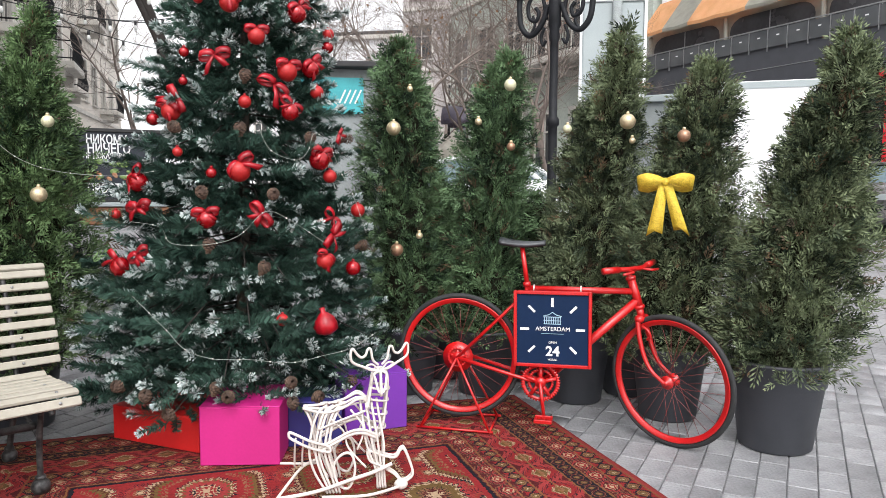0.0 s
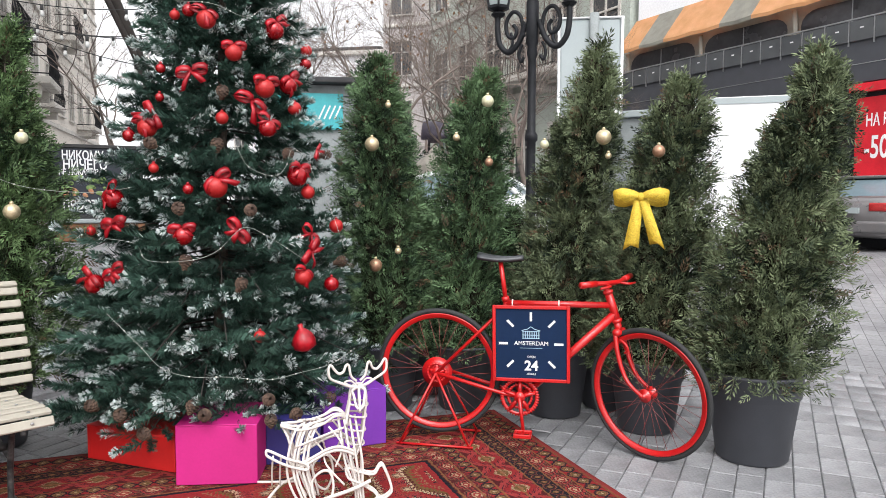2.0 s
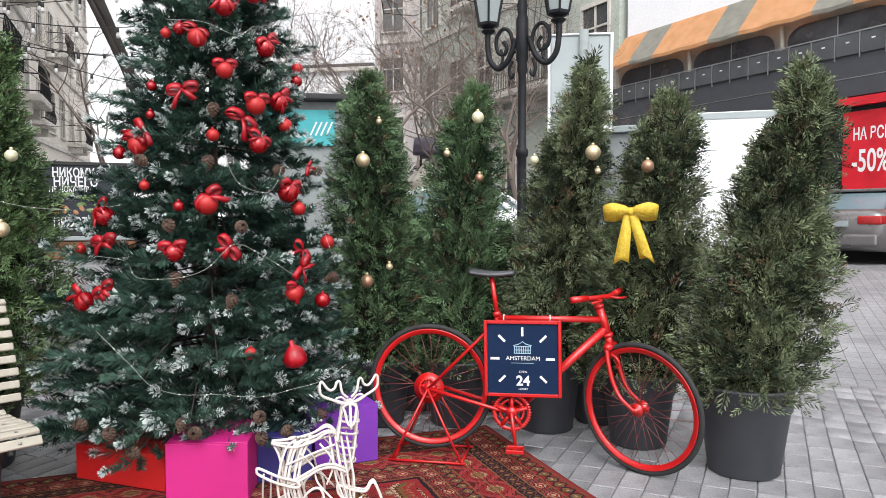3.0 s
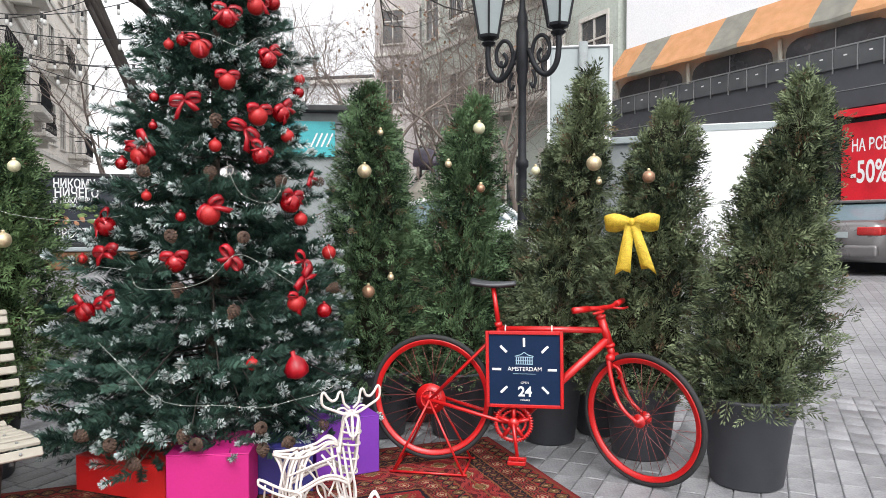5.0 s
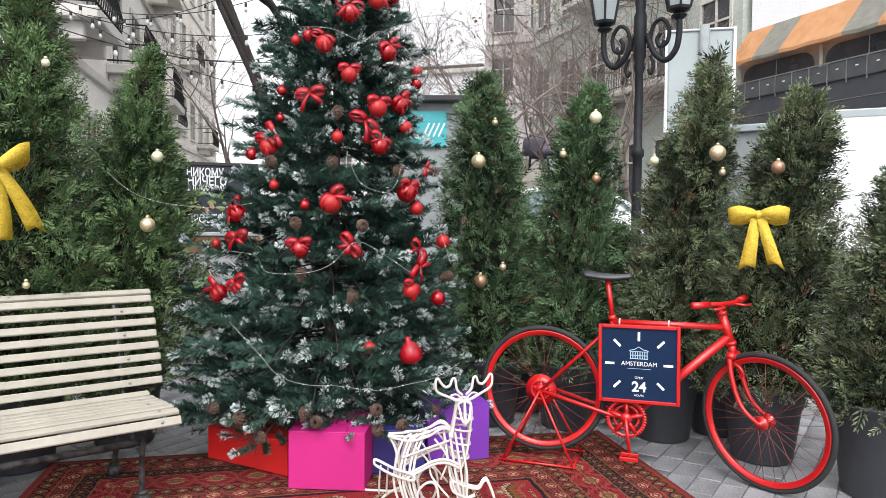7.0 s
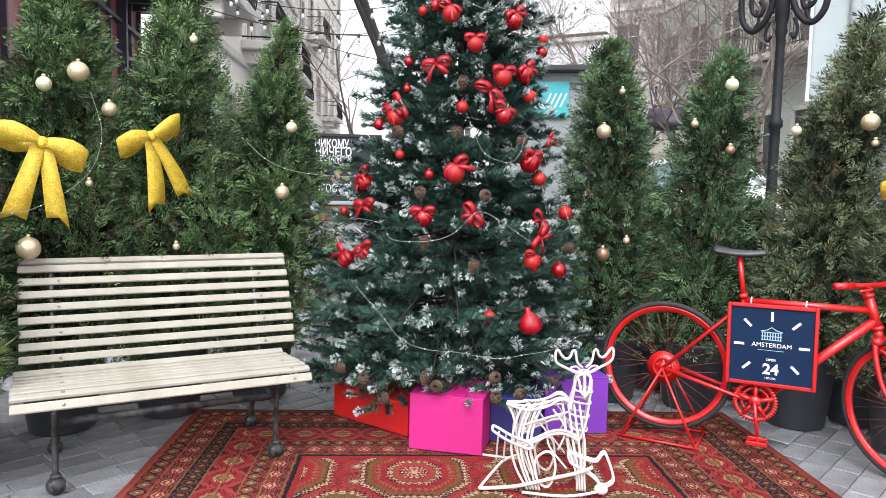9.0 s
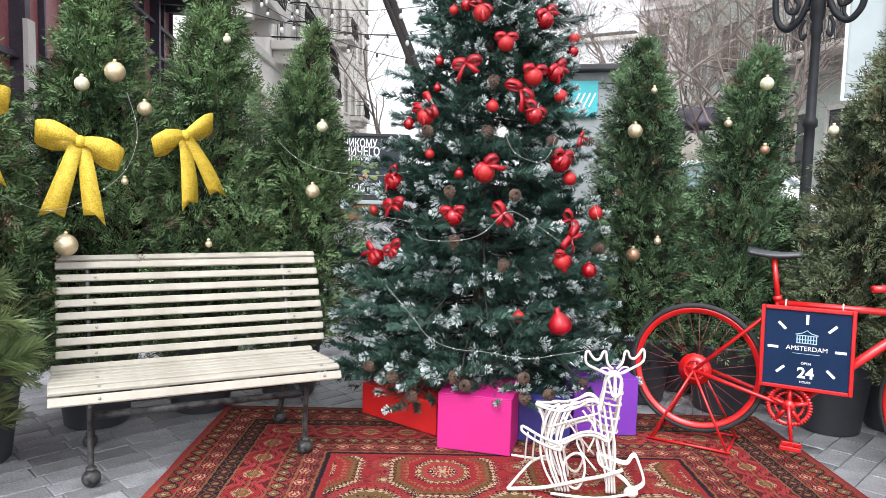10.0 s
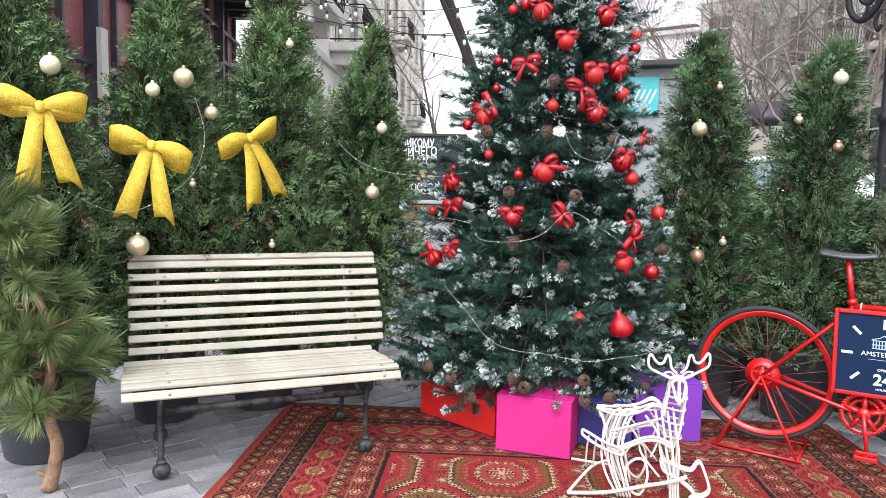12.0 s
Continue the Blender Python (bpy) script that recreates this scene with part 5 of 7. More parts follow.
# ---- reindeer of light tubes ----
def build_reindeer():
    bm = bmesh.new()
    r = random.Random(8)
    q = 0.0054

    def loop(pts, closed=False, n=5, k=q):
        tube(smoothed(pts, n, closed), k * 1.12, bm, closed, 7)
    # back lines from the tail to the neck, and the tail fork
    for y in (-0.06, -0.03, 0.03, 0.06):
        loop([(-0.186, y * 0.3, 0.365), (-0.09, y, 0.375 - abs(y) * 0.3), (0.0, y, 0.395 - abs(y) * 0.3), (0.06, y, 0.41), (0.10, y * 0.5, 0.395), (0.12, y * 0.5, 0.36)])
    for y in (-0.05, 0.05):
        loop([(-0.186, 0, 0.365), (-0.155, y * 0.5, 0.32), (-0.135, y, 0.25), (-0.13, y * 1.4, 0.18)])
    # rump ribs that run on into the hind legs
    for s in (-1, 1):
        for i in range(5):
            x = -0.145 + 0.022 * i + r.uniform(-0.004, 0.004)
            loop([(x + 0.07, s * 0.02, 0.375), (x + 0.03, s * 0.055, 0.355), (x + 0.002, s * 0.08, 0.28), (x - 0.008, s * 0.088, 0.19), (x + 0.018, s * 0.085, 0.10), (-0.075 + 0.014 * i, s * 0.08, 0.012)], k=0.0052)
        # flank lines and the belly band
        loop([(-0.12, s * 0.08, 0.29), (0.0, s * 0.085, 0.335), (0.10, s * 0.06, 0.36)], k=0.0045)
        for o in (0.0, 0.014):
            loop([(-0.11, s * 0.086, 0.20 + o), (-0.04, s * 0.092, 0.235 + o), (0.03, s * 0.092, 0.268 + o), (0.09, s * 0.09, 0.272 + o), (0.155, s * 0.06, 0.235 + o)], k=0.0058)
        # thigh ring
        loop([(-0.045, s * 0.088, 0.14), (-0.005, s * 0.09, 0.185), (0.035, s * 0.09, 0.18), (0.05, s * 0.09, 0.11), (0.02, s * 0.09, 0.035), (-0.03, s * 0.09, 0.06)], True)
        # chest strands that run on into the standing front leg
        for i in range(4):
            x = 0.075 + 0.026 * i
            loop([(x, s * 0.03, 0.385), (x + 0.015, s * 0.066, 0.30), (x + 0.03, s * 0.07, 0.21), (0.145 + 0.013 * i, s * 0.062, 0.10), (0.155 + 0.012 * i, s * 0.058, 0.014)], k=0.005)
        loop([(-0.06, s * 0.085, 0.34), (0.0, s * 0.06, 0.27), (0.02, s * 0.085, 0.21), (0.10, s * 0.085, 0.12)], k=0.0042)
        loop([(0.03, s * 0.07, 0.37), (0.09, s * 0.08, 0.29), (0.06, s * 0.085, 0.20)], k=0.0042)
    # neck arch with a thick throat line
    for y in (-0.032, -0.012, 0.012, 0.032):
        loop([(0.108, y * 1.8, 0.37), (0.124, y, 0.44), (0.132, y, 0.49), (0.15, y, 0.518), (0.185, y, 0.52), (0.203, y, 0.49), (0.196, y, 0.40), (0.184, y * 1.2, 0.31), (0.165, y * 1.4, 0.25), (0.14, y * 1.6, 0.22)], k=0.0058)
    for z in (0.28, 0.34, 0.40, 0.45):
        loop([(0.118 + (z - 0.28) * 0.07, -0.034, z), (0.185 + (z - 0.28) * 0.1, -0.034, z - 0.008), (0.185 + (z - 0.28) * 0.1, 0.034, z - 0.008), (0.118 + (z - 0.28) * 0.07, 0.034, z)], True, k=0.0045)
    # muzzle
    loop([(0.14, -0.01, 0.51), (0.145, -0.06, 0.495), (0.158, -0.10, 0.455), (0.182, -0.10, 0.455), (0.195, -0.06, 0.495), (0.195, -0.01, 0.51)], True)
    loop([(0.17, 0, 0.525), (0.17, -0.06, 0.505), (0.17, -0.11, 0.45), (0.17, -0.075, 0.43), (0.17, -0.03, 0.445)], True)
    # ears and antlers spread to both sides
    sp = lambda u, z: (0.168 + u * 0.80, -0.02 + u * 0.3, z * 0.97)
    for s in (-1, 1):
        loop([sp(0.015 * s, 0.545), sp(0.045 * s, 0.57), sp(0.08 * s, 0.565), sp(0.045 * s, 0.548)], True, k=0.004)
        loop([sp(0.01 * s, 0.542), sp(0.05 * s, 0.545), sp(0.10 * s, 0.565), sp(0.15 * s, 0.585), sp(0.168 * s, 0.605), sp(0.168 * s, 0.64), sp(0.155 * s, 0.648), sp(0.135 * s, 0.625), sp(0.11 * s, 0.608), sp(0.085 * s, 0.615), sp(0.072 * s, 0.64), sp(0.055 * s, 0.638), sp(0.042 * s, 0.59), sp(0.01 * s, 0.565)], n=4, k=0.0054)
    # raised front leg
    for y in (-0.066, -0.04):
        loop([(0.11, y, 0.185), (0.17, y, 0.165), (0.235, y, 0.152), (0.262, y, 0.185), (0.282, y, 0.178), (0.318, y, 0.085), (0.30, y, 0.052), (0.265, y, 0.042), (0.235, y, 0.075), (0.17, y, 0.115), (0.12, y, 0.14)], True)
    # sledge shaft with its ties, and the runners
    loop([(-0.245, -0.095, 0.278), (-0.235, -0.095, 0.288), (-0.15, -0.10, 0.25), (-0.07, -0.10, 0.225), (-0.07, -0.10, 0.20), (-0.16, -0.10, 0.225), (-0.235, -0.095, 0.262)], True)
    for x in (-0.215, -0.18):
        loop([(x, -0.097, 0.265), (x - 0.008, -0.06, 0.19), (x - 0.012, -0.03, 0.115)], k=0.004)
    loop([(-0.30, -0.11, 0.012), (-0.13, -0.10, 0.03), (0.04, -0.10, 0.078), (0.14, -0.09, 0.102), (0.22, -0.08, 0.13)], k=0.0075)
    loop([(-0.30, -0.11, 0.012), (-0.24, -0.03, 0.06), (-0.19, 0.02, 0.095), (-0.12, 0.06, 0.11)], k=0.006)
    loop([(-0.30, 0.05, 0.10), (-0.20, 0.05, 0.095), (-0.12, 0.06, 0.09)], k=0.005)
    loop([(-0.10, -0.115, 0.012), (0.10, -0.12, 0.012), (0.25, -0.09, 0.03)], k=0.006)
    bmesh.ops.create_icosphere(bm, subdivisions=2, radius=0.03, matrix=pose(0.262, -0.075, 0.035) @ Matrix.Diagonal((1.1, 0.8, 0.8, 1)))
    d = part("reindeer_figure", bm, "tube", at=pose(-0.37, 3.10, 0.013, 0, 0, 8) @ Matrix.Diagonal((0.9, 1, 0.97, 1)))
    tagged(d, "reindeer figure bent from white light tubes on the carpet", "light figure")


build_reindeer()


# ---- cut pine ----
def build_pine():
    t = thing("cut_pine", pose(-2.59, 2.11, 0), "cut young pine with a bare orange stem leaning on the pot", "tree")
    stem = smoothed([(0.0, 0.0, 0.0), (0.03, 0.02, 0.18), (0.01, 0.0, 0.34), (0.02, 0.01, 0.65), (-0.05, -0.05, 0.95), (-0.11, -0.13, 1.2)], 6)
    part("stem", tube(stem, 0.03, seg=12, r_end=0.008), "pinebark", t, "rough orange brown stem")
    part("stub", tube([(0.0, 0.0, 0.06), (-0.035, -0.03, 0.085)], 0.014, r_end=0.008), "pinebark", t)
    r = np.random.default_rng(31)
    tv, tf = [], []
    for k in range(60):
        a, ln = r.uniform(0, 6.28), r.uniform(0.6, 1.05)
        s = r.uniform(0, 0.55)
        d = np.array((0.85, math.cos(a) * 0.7, math.sin(a) * 0.7))
        d /= np.linalg.norm(d)
        q = np.cross(d, (0.2, math.sin(a), -math.cos(a)))
        q = q / np.linalg.norm(q) * 0.009
        p = np.array((s, 0, 0))
        i = len(tv)
        tv += [p - q, p + q, p + d * ln * 0.6 + q + np.array((0, 0, -0.02)), p + d * ln + np.array((0, 0, -0.08))]
        tf.append((i, i + 1, i + 2, i + 3))
    tv, tf = np.array(tv), np.array(tf)
    P, D, S = [], [], []
    limbs = bmesh.new()
    for k in range(58):
        h = r.uniform(0.28, 1.15)
        a = r.uniform(0, 6.28)
        b = np.array((0.02 - 0.10 * h * h, 0.01 - 0.11 * h * h, h))
        ln = 0.15 * (1.35 - h) + 0.05
        e = b + np.array((math.cos(a) * ln, math.sin(a) * ln, r.uniform(-0.08, 0.12)))
        tube([b, (b + e) / 2 + (0, 0, 0.015), e], 0.007, limbs, seg=5, r_end=0.004)
        for j in range(5):
            q = 0.25 + 0.19 * j
            P.append(b + (e - b) * q)
            D.append(np.array((math.cos(a), math.sin(a), r.uniform(-0.2, 0.7))) + r.normal(0, 0.3, 3))
            S.append(r.uniform(0.10, 0.145))
    for k in range(10):
        P.append(np.array((-0.08 - 0.004 * k, -0.10 - 0.004 * k, 1.02 + 0.02 * k)))
        D.append(np.array((r.uniform(-0.4, 0.4), r.uniform(-0.4, 0.4), 1)))
        S.append(r.uniform(0.12, 0.17))
    tagged(part("branchwork", limbs, "pinebark", t), kind="stuff")
    P, D, S = np.array(P), np.array(D), np.array(S)
    V, F = scatter(tv, tf, P, frames_of(D, r.uniform(0, 6.28, len(P))), S)
    part("needles", fast_mesh(V, F, ["pine"]), None, t, "long yellow green pine needles")


build_pine()


# ---- street: buildings ----
def facing(x, y, yaw):
    """A pose on the ground whose x axis runs at yaw degrees and whose -y side faces the square."""
    return pose(x, y, 0, 0, 0, yaw)


def window_unit(parent, x, y, z, w, h, trim="trim", mull=True, sill=True):
    f = bmesh.new()
    for a, c in (((-w / 2 - 0.1, -0.02), (-w / 2, h)), ((w / 2, -0.02), (w / 2 + 0.1, h)), ((-w / 2 - 0.1, h), (w / 2 + 0.1, h + 0.14))):
        box(f, (a[0], -0.05, a[1]), (c[0], 0.02, c[1]))
    if mull:
        box(f, (-0.03, -0.02, 0), (0.03, 0.03, h))
        box(f, (-w / 2, -0.02, h * 0.66), (w / 2, 0.03, h * 0.66 + 0.06))
    win = part("window", f, trim, parent, at=pose(x, y, z), smooth=False)
    part("pane", boxed((-w / 2, 0.035, 0), (w / 2, 0.05, h)), "win", win, "dark window glass", smooth=False)
    if sill:
        part("sill", boxed((-w / 2 - 0.14, -0.14, -0.1), (w / 2 + 0.14, 0.02, -0.02), 0.01), trim, win, smooth=False)
    return win


def balcony(parent, x, y, z, w, d, iron=True):
    s = part("balcony", boxed((-w / 2, -d, -0.22), (w / 2, 0, 0), 0.03), "trim", parent, at=pose(x, y, z), smooth=False)
    bm = bmesh.new()
    for k in range(int(w / 0.16) + 1):
        xx = -w / 2 + 0.05 + k * (w - 0.1) / int(w / 0.16)
        tube(smoothed([(xx, -d + 0.05, 0), (xx + 0.03, -d + 0.02, 0.3), (xx - 0.03, -d + 0.08, 0.6), (xx, -d + 0.05, 0.95)], 3), 0.014, bm, seg=5)
    for zz in (0.08, 0.95):
        tube([(-w / 2 + 0.04, -0.02, zz), (-w / 2 + 0.04, -d + 0.05, zz), (w / 2 - 0.04, -d + 0.05, zz), (w / 2 - 0.04, -0.02, zz)], 0.022, bm, seg=6)
    part("railing", bm, "lampiron", s, "wrought iron balcony railing")
    for k in (-0.35, 0.35):
        part("bracket", boxed((k * w - 0.1, -d * 0.7, -0.55), (k * w + 0.1, 0, -0.22), 0.03), "trim", s, smooth=False)
    return s


def house(at, length, height, depth, wall, label, floors, cols, win=(1.1, 1.8), first=1.0, storey=3.5, balconies=(), roof="roofdark"):
    """A street house: x along its front, face to -y."""
    b = thing("house", at, label, "building")
    # front wall as one sheet with real openings, thickened; plain walls close the other sides
    ww, wh = win
    pitch = length / cols
    bm = bmesh.new()
    rows = [first + storey * k for k in range(floors)]
    xs = [0] + [v for c in range(cols) for v in ((c + 0.5) * pitch - ww / 2, (c + 0.5) * pitch + ww / 2)] + [length]
    zs = [0] + [v for z in rows for v in (z, z + wh)] + [height]
    grid = [[bm.verts.new((x, 0, z)) for z in zs] for x in xs]
    for i in range(len(xs) - 1):
        for j in range(len(zs) - 1):
            if not (i % 2 and j % 2):
                bm.faces.new((grid[i][j], grid[i + 1][j], grid[i + 1][j + 1], grid[i][j + 1]))
    ext = bmesh.ops.extrude_face_region(bm, geom=list(bm.faces))
    for v in (g for g in ext["geom"] if isinstance(g, bmesh.types.BMVert)):
        v.co.y = 0.3
    bmesh.ops.recalc_face_normals(bm, faces=bm.faces)
    part("wall", bm, wall, b, smooth=False)
    for lo, hi in (((0, 0.302, 0), (0.3, depth, height)), ((length - 0.3, 0.302, 0), (length, depth, height)), ((0.302, depth - 0.3, 0), (length - 0.302, depth, height))):
        part("side_wall", boxed(lo, hi), wall, b, smooth=False)
    for k in range(1, floors):
        part("string_course", boxed((-0.02, -0.1, rows[k] - 0.75), (length + 0.02, -0.002, rows[k] - 0.55), 0.02), "trim", b, smooth=False)
    part("cornice", boxed((-0.3, -0.45, height - 0.02), (length + 0.3, depth + 0.2, height + 0.35), 0.08), "trim", b, smooth=False)
    part("roof", boxed((0.2, 0.2, height + 0.35), (length - 0.2, depth - 0.2, height + 0.8), 0.2), roof, b, smooth=False)
    for k, z in enumerate(rows):
        for c in range(cols):
            window_unit(b, (c + 0.5) * pitch, 0.0, z, ww, wh)
    for c, k, w in balconies:
        balcony(b, (c + 0.5) * pitch, -0.002, rows[k] - 0.1, w, 0.95)
    return b


# cream houses along the street's far left, seen over the thujas
house(pose(-8.2, 11.3, 0.3, 0, 0, 110), 15, 15, 7, "cream", "cream stucco house with white balconies over the street", 4, 6, (1.1, 1.9), 1.2, 3.5, [(0, 1, 2.2), (2, 1, 2.2), (4, 1, 2.2), (0, 2, 2.2), (2, 2, 2.2), (4, 2, 2.2), (1, 3, 2.2)])
house(pose(-15.5, 27.4, 0.3, 0, 0, 106), 20, 17, 8, "tan", "tall tan stucco house farther down the street", 4, 8, (1.1, 2.0), 1.4, 3.8, [(1, 1, 2.2), (3, 2, 2.2), (5, 1, 2.2)])
house(pose(-19, 62, 0.3, 0, 0, -12), 16, 13, 9, "whitewall", "pale distant house closing the street", 3, 7)
# brown houses behind the bare trees
house(pose(-2.5, 44, 0.3, 0, 0, -18), 26, 15.5, 9, "brownwall", "grey brown house behind bare trees", 4, 11, (1.3, 2.0), 1.5, 3.6, [(2, 1, 2.2), (5, 2, 2.2), (8, 1, 2.2)])
# grey-green house with balconies beyond the terrace
house(pose(0.3, 32.9, 0.35, 0, 0, -63.5), 13, 16, 8, "mint", "grey green house with wrought iron balconies", 4, 6, (1.2, 2.0), 1.6, 3.9, [(2, 1, 2.4), (3, 1, 2.4), (4, 1, 2.6), (2, 2, 2.4), (4, 2, 2.6)])


def build_terrace():
    """Restaurant building with an upper terrace; x along its front from the far end, face to -y."""
    b = thing("restaurant_building", pose(5.73, 20.8, 2.62, 0, 0, -63.5) @ Matrix.Diagonal((0.55, 0.55, 0.55, 1)), "white building with a glazed terrace under an orange and grey awning", "building")
    L = 30
    part("shop_wall", boxed((0, 0.4, -4.2), (L, 6, 2.1)), "fascia", b, "charcoal shop front", smooth=False)
    part("fascia", boxed((-0.05, 0, 2.05), (L, 6, 3.6), 0.02), "fascia", b, "charcoal fascia band", smooth=False)
    part("fascia_seam", boxed((0, -0.02, 2.72), (L, -0.002, 2.75)), "chrome", b, smooth=False)
    part("upper_wall", boxed((0, 1.15, 5.2), (L, 8, 16)), "whitewall", b, "white plaster upper wall", smooth=False)
    for k in range(5):
        window_unit(b, 4.6 + 5.2 * k, 1.13, 9.6, 2.0, 3.0)
    # terrace back: curtains in arched openings between piers
    n = 6
    for k in range(n):
        x0, x1 = 0.15 + k * 4.85, 0.15 + (k + 1) * 4.85
        bm = bmesh.new()
        pts = [(x0 + 0.3, 3.6), (x0 + 0.3, 4.7)] + [(x0 + 0.3 + 0.75 * (1 - math.cos(a)), 4.7 + 0.55 * math.sin(a)) for a in (0.4, 0.8, 1.2, 1.57)] + [(x1 - 0.3 - 0.75 * (1 - math.cos(a)), 4.7 + 0.55 * math.sin(a)) for a in (1.57, 1.2, 0.8, 0.4)] + [(x1 - 0.3, 4.7), (x1 - 0.3, 3.6)]
        f = bm.faces.new([bm.verts.new((x, 0.30, z)) for x, z in pts])
        bmesh.ops.solidify(bm, geom=[f], thickness=0.02)
        cu = part("curtain", bm, "curtain", b, "dark transparent plastic curtain", smooth=False)
        part("curtain_seam", boxed(((x0 + x1) / 2 - 0.02, 0.265, 3.6), ((x0 + x1) / 2 + 0.02, 0.285, 5.22)), "chrome", cu, smooth=False)
        part("pier", tube(smoothed([(x0 + 0.02, 0.36, 3.6), (x0 + 0.02, 0.36, 4.7), (x0 - 0.05, 0.36, 5.4)], 4), 0.1, seg=8), "greyawning", b, smooth=True)
    part("curtain_backing", boxed((0, 0.55, 3.6), (L, 0.6, 5.6)), "greyawning", b, smooth=False)
    # awning in folded panels, orange and grey by turns
    m = 18
    for k in range(m):
        x0, x1 = k * 1.66 - 0.1, (k + 1) * 1.66 - 0.1
        bm = bmesh.new()
        rows = []
        for i in range(5):
            t = i / 4
            y, z = -0.25 + 1.38 * t, 5.5 + 1.75 * t
            rows.append([bm.verts.new((x0 + (x1 - x0) * j / 4, y, z + 0.05 * (abs(j - 2) / 2 - 0.5) * (1 - t))) for j in range(5)])
        for a, c in zip(rows, rows[1:]):
            for j in range(4):
                bm.faces.new((a[j], a[j + 1], c[j + 1], c[j]))
        lip = [bm.verts.new((v.co.x, v.co.y, v.co.z - 0.16)) for v in rows[0]]
        for j in range(4):
            bm.faces.new((lip[j], lip[j + 1], rows[0][j + 1], rows[0][j]))
        bmesh.ops.solidify(bm, geom=list(bm.faces), thickness=0.015)
        part("awning_panel", bm, "greyawning" if k % 3 == 1 else "orange", b, ("grey" if k % 3 == 1 else "orange") + " awning fabric", smooth=False)
    # glass railing
    for k in range(31):
        x = 0.05 + k * 0.95
        part("rail_post", boxed((x - 0.02, -0.10, 3.42), (x + 0.02, -0.05, 4.38)), "chrome", b, smooth=False)
        if k < 30:
            g = part("rail_glass", boxed((x + 0.03, -0.085, 3.58), (x + 0.92, -0.075, 4.32)), "glassrail", b, "tinted glass railing panel", smooth=False)
            part("sticker", boxed((x + 0.42, -0.09, 4.02), (x + 0.56, -0.0855, 4.07)), "white", g, smooth=False)
    part("hand_rail", boxed((-0.05, -0.11, 4.36), (L, -0.05, 4.41)), "chrome", b, smooth=False)
    # shop windows and a red sale poster
    for k in range(5):
        x = 1.0 + k * 5.6
        sw = part("shop_window", boxed((x, 0.30, -3.6), (x + 4.4, 0.395, 1.75)), "win", b, "dark shop window", smooth=False)
        for xx in (x - 0.1, x + 4.4):
            part("shop_frame", boxed((xx, 0.24, -3.8), (xx + 0.1, 0.40, 1.8)), "lampiron", sw, smooth=False)
    p = part("poster", boxed((12.65, 0.14, -1.9), (16.6, 0.18, 1.5)), "poster_red", b, "red sale poster with white lettering", smooth=False)
    part("poster_frame", boxed((12.5, 0.185, -2.05), (16.75, 0.235, 1.65)), "lampiron", b, smooth=False)
    # solid red bar standing in for the poster's reflection above it
    part("poster_reflection", boxed((12.5, -0.1, 1.68), (16.8, 0.2, 2.0)), "poster_red", b, smooth=False)
    text_mesh("НА ВСЕ", 0.62, "white", p, pose(13.72, 0.13, 0.62, 90), squeeze=0.6, bold=0.012)
    text_mesh("-50%", 1.15, "white", p, pose(13.7, 0.13, -0.38, 90), squeeze=0.6, bold=0.02)
    part("small_print", boxed((12.9, 0.125, -1.45), (15.6, 0.135, -1.38)), "white", p, smooth=False)
    return b


build_terrace()


def build_left_pavilion():
    """Low maroon pavilion with dark steel posts behind the bench; x along it, face to -y."""
    b = thing("pavilion", pose(-6.15, 6.6, 0.0, 0, 0, 116) @ pose(-4.2, 0, 0), "maroon panelled pavilion with dark steel posts and a dark eave", "building")
    L = 8.0
    part("wall", boxed((0, 0.15, 0), (L, 0.4, 4.0)), "maroon", b, "maroon wall panels", smooth=False)
    for k in range(15):
        x = 0.1 + k * 0.55
        w = 0.05 if k % 4 == 0 else 0.02
        part("post", boxed((x - w, 0.02 if k % 4 == 0 else 0.09, 0), (x + w, 0.148, 4.0)), "steel", b, "dark steel post", smooth=False)
    for z in (0.4, 1.35, 2.3, 3.1, 3.55):
        part("rail", boxed((0, 0.07, z - 0.025), (L, 0.147, z + 0.025)), "steel", b, smooth=False)
    part("eave", boxed((-0.2, -0.75, 4.0), (L + 0.2, 0.6, 4.22), 0.02), "roofdark", b, "dark overhanging eave", smooth=False)
    part("roof", boxed((-0.2, -0.6, 4.22), (L + 0.2, 5, 4.5), 0.05), "roofdark", b, smooth=False)
    for k in range(15):
        part("rafter", boxed((0.1 + k * 0.53, -0.72, 3.9), (0.17 + k * 0.53, 0.14, 3.998)), "roofdark", b, smooth=False)
    part("door_frame", boxed((2.2, -0.02, 0), (2.35, 0.02, 2.6)), "trim", b, "white door frame edge", smooth=False)
    return b


build_left_pavilion()


def build_flag():
    bm = bmesh.new()
    for k in range(7):
        rows = []
        for i in range(9):
            t = i / 8
            y = 0.04 * math.sin(t * 7)
            rows.append([bm.verts.new((t * 0.55, y, 0.55 - 0.052 * (2 * k + j * 1) - 0.25 * t)) for j in (0, 1)])
        for a, c in zip(rows, rows[1:]):
            bm.faces.new((a[0], a[1], c[1], c[0]))
    bmesh.ops.solidify(bm, geom=list(bm.faces), thickness=0.004)
    return bm


fl = thing("striped_flag", pose(-6.3, 8.2, 4.35, 0, 0, 60), "red and white striped cloth flag on a pole", "flag")
part("cloth", build_flag(), "flagred", fl, "red stripes")
part("pole", tube([(-0.02, 0.01, -0.5), (0.0, 0.01, 0.7)], 0.012), "lampiron", fl)
bmw = boxed((0, 0.012, -0.19), (0.3, 0.016, 0.55))
part("white_cloth", bmw, "white", fl, smooth=False)


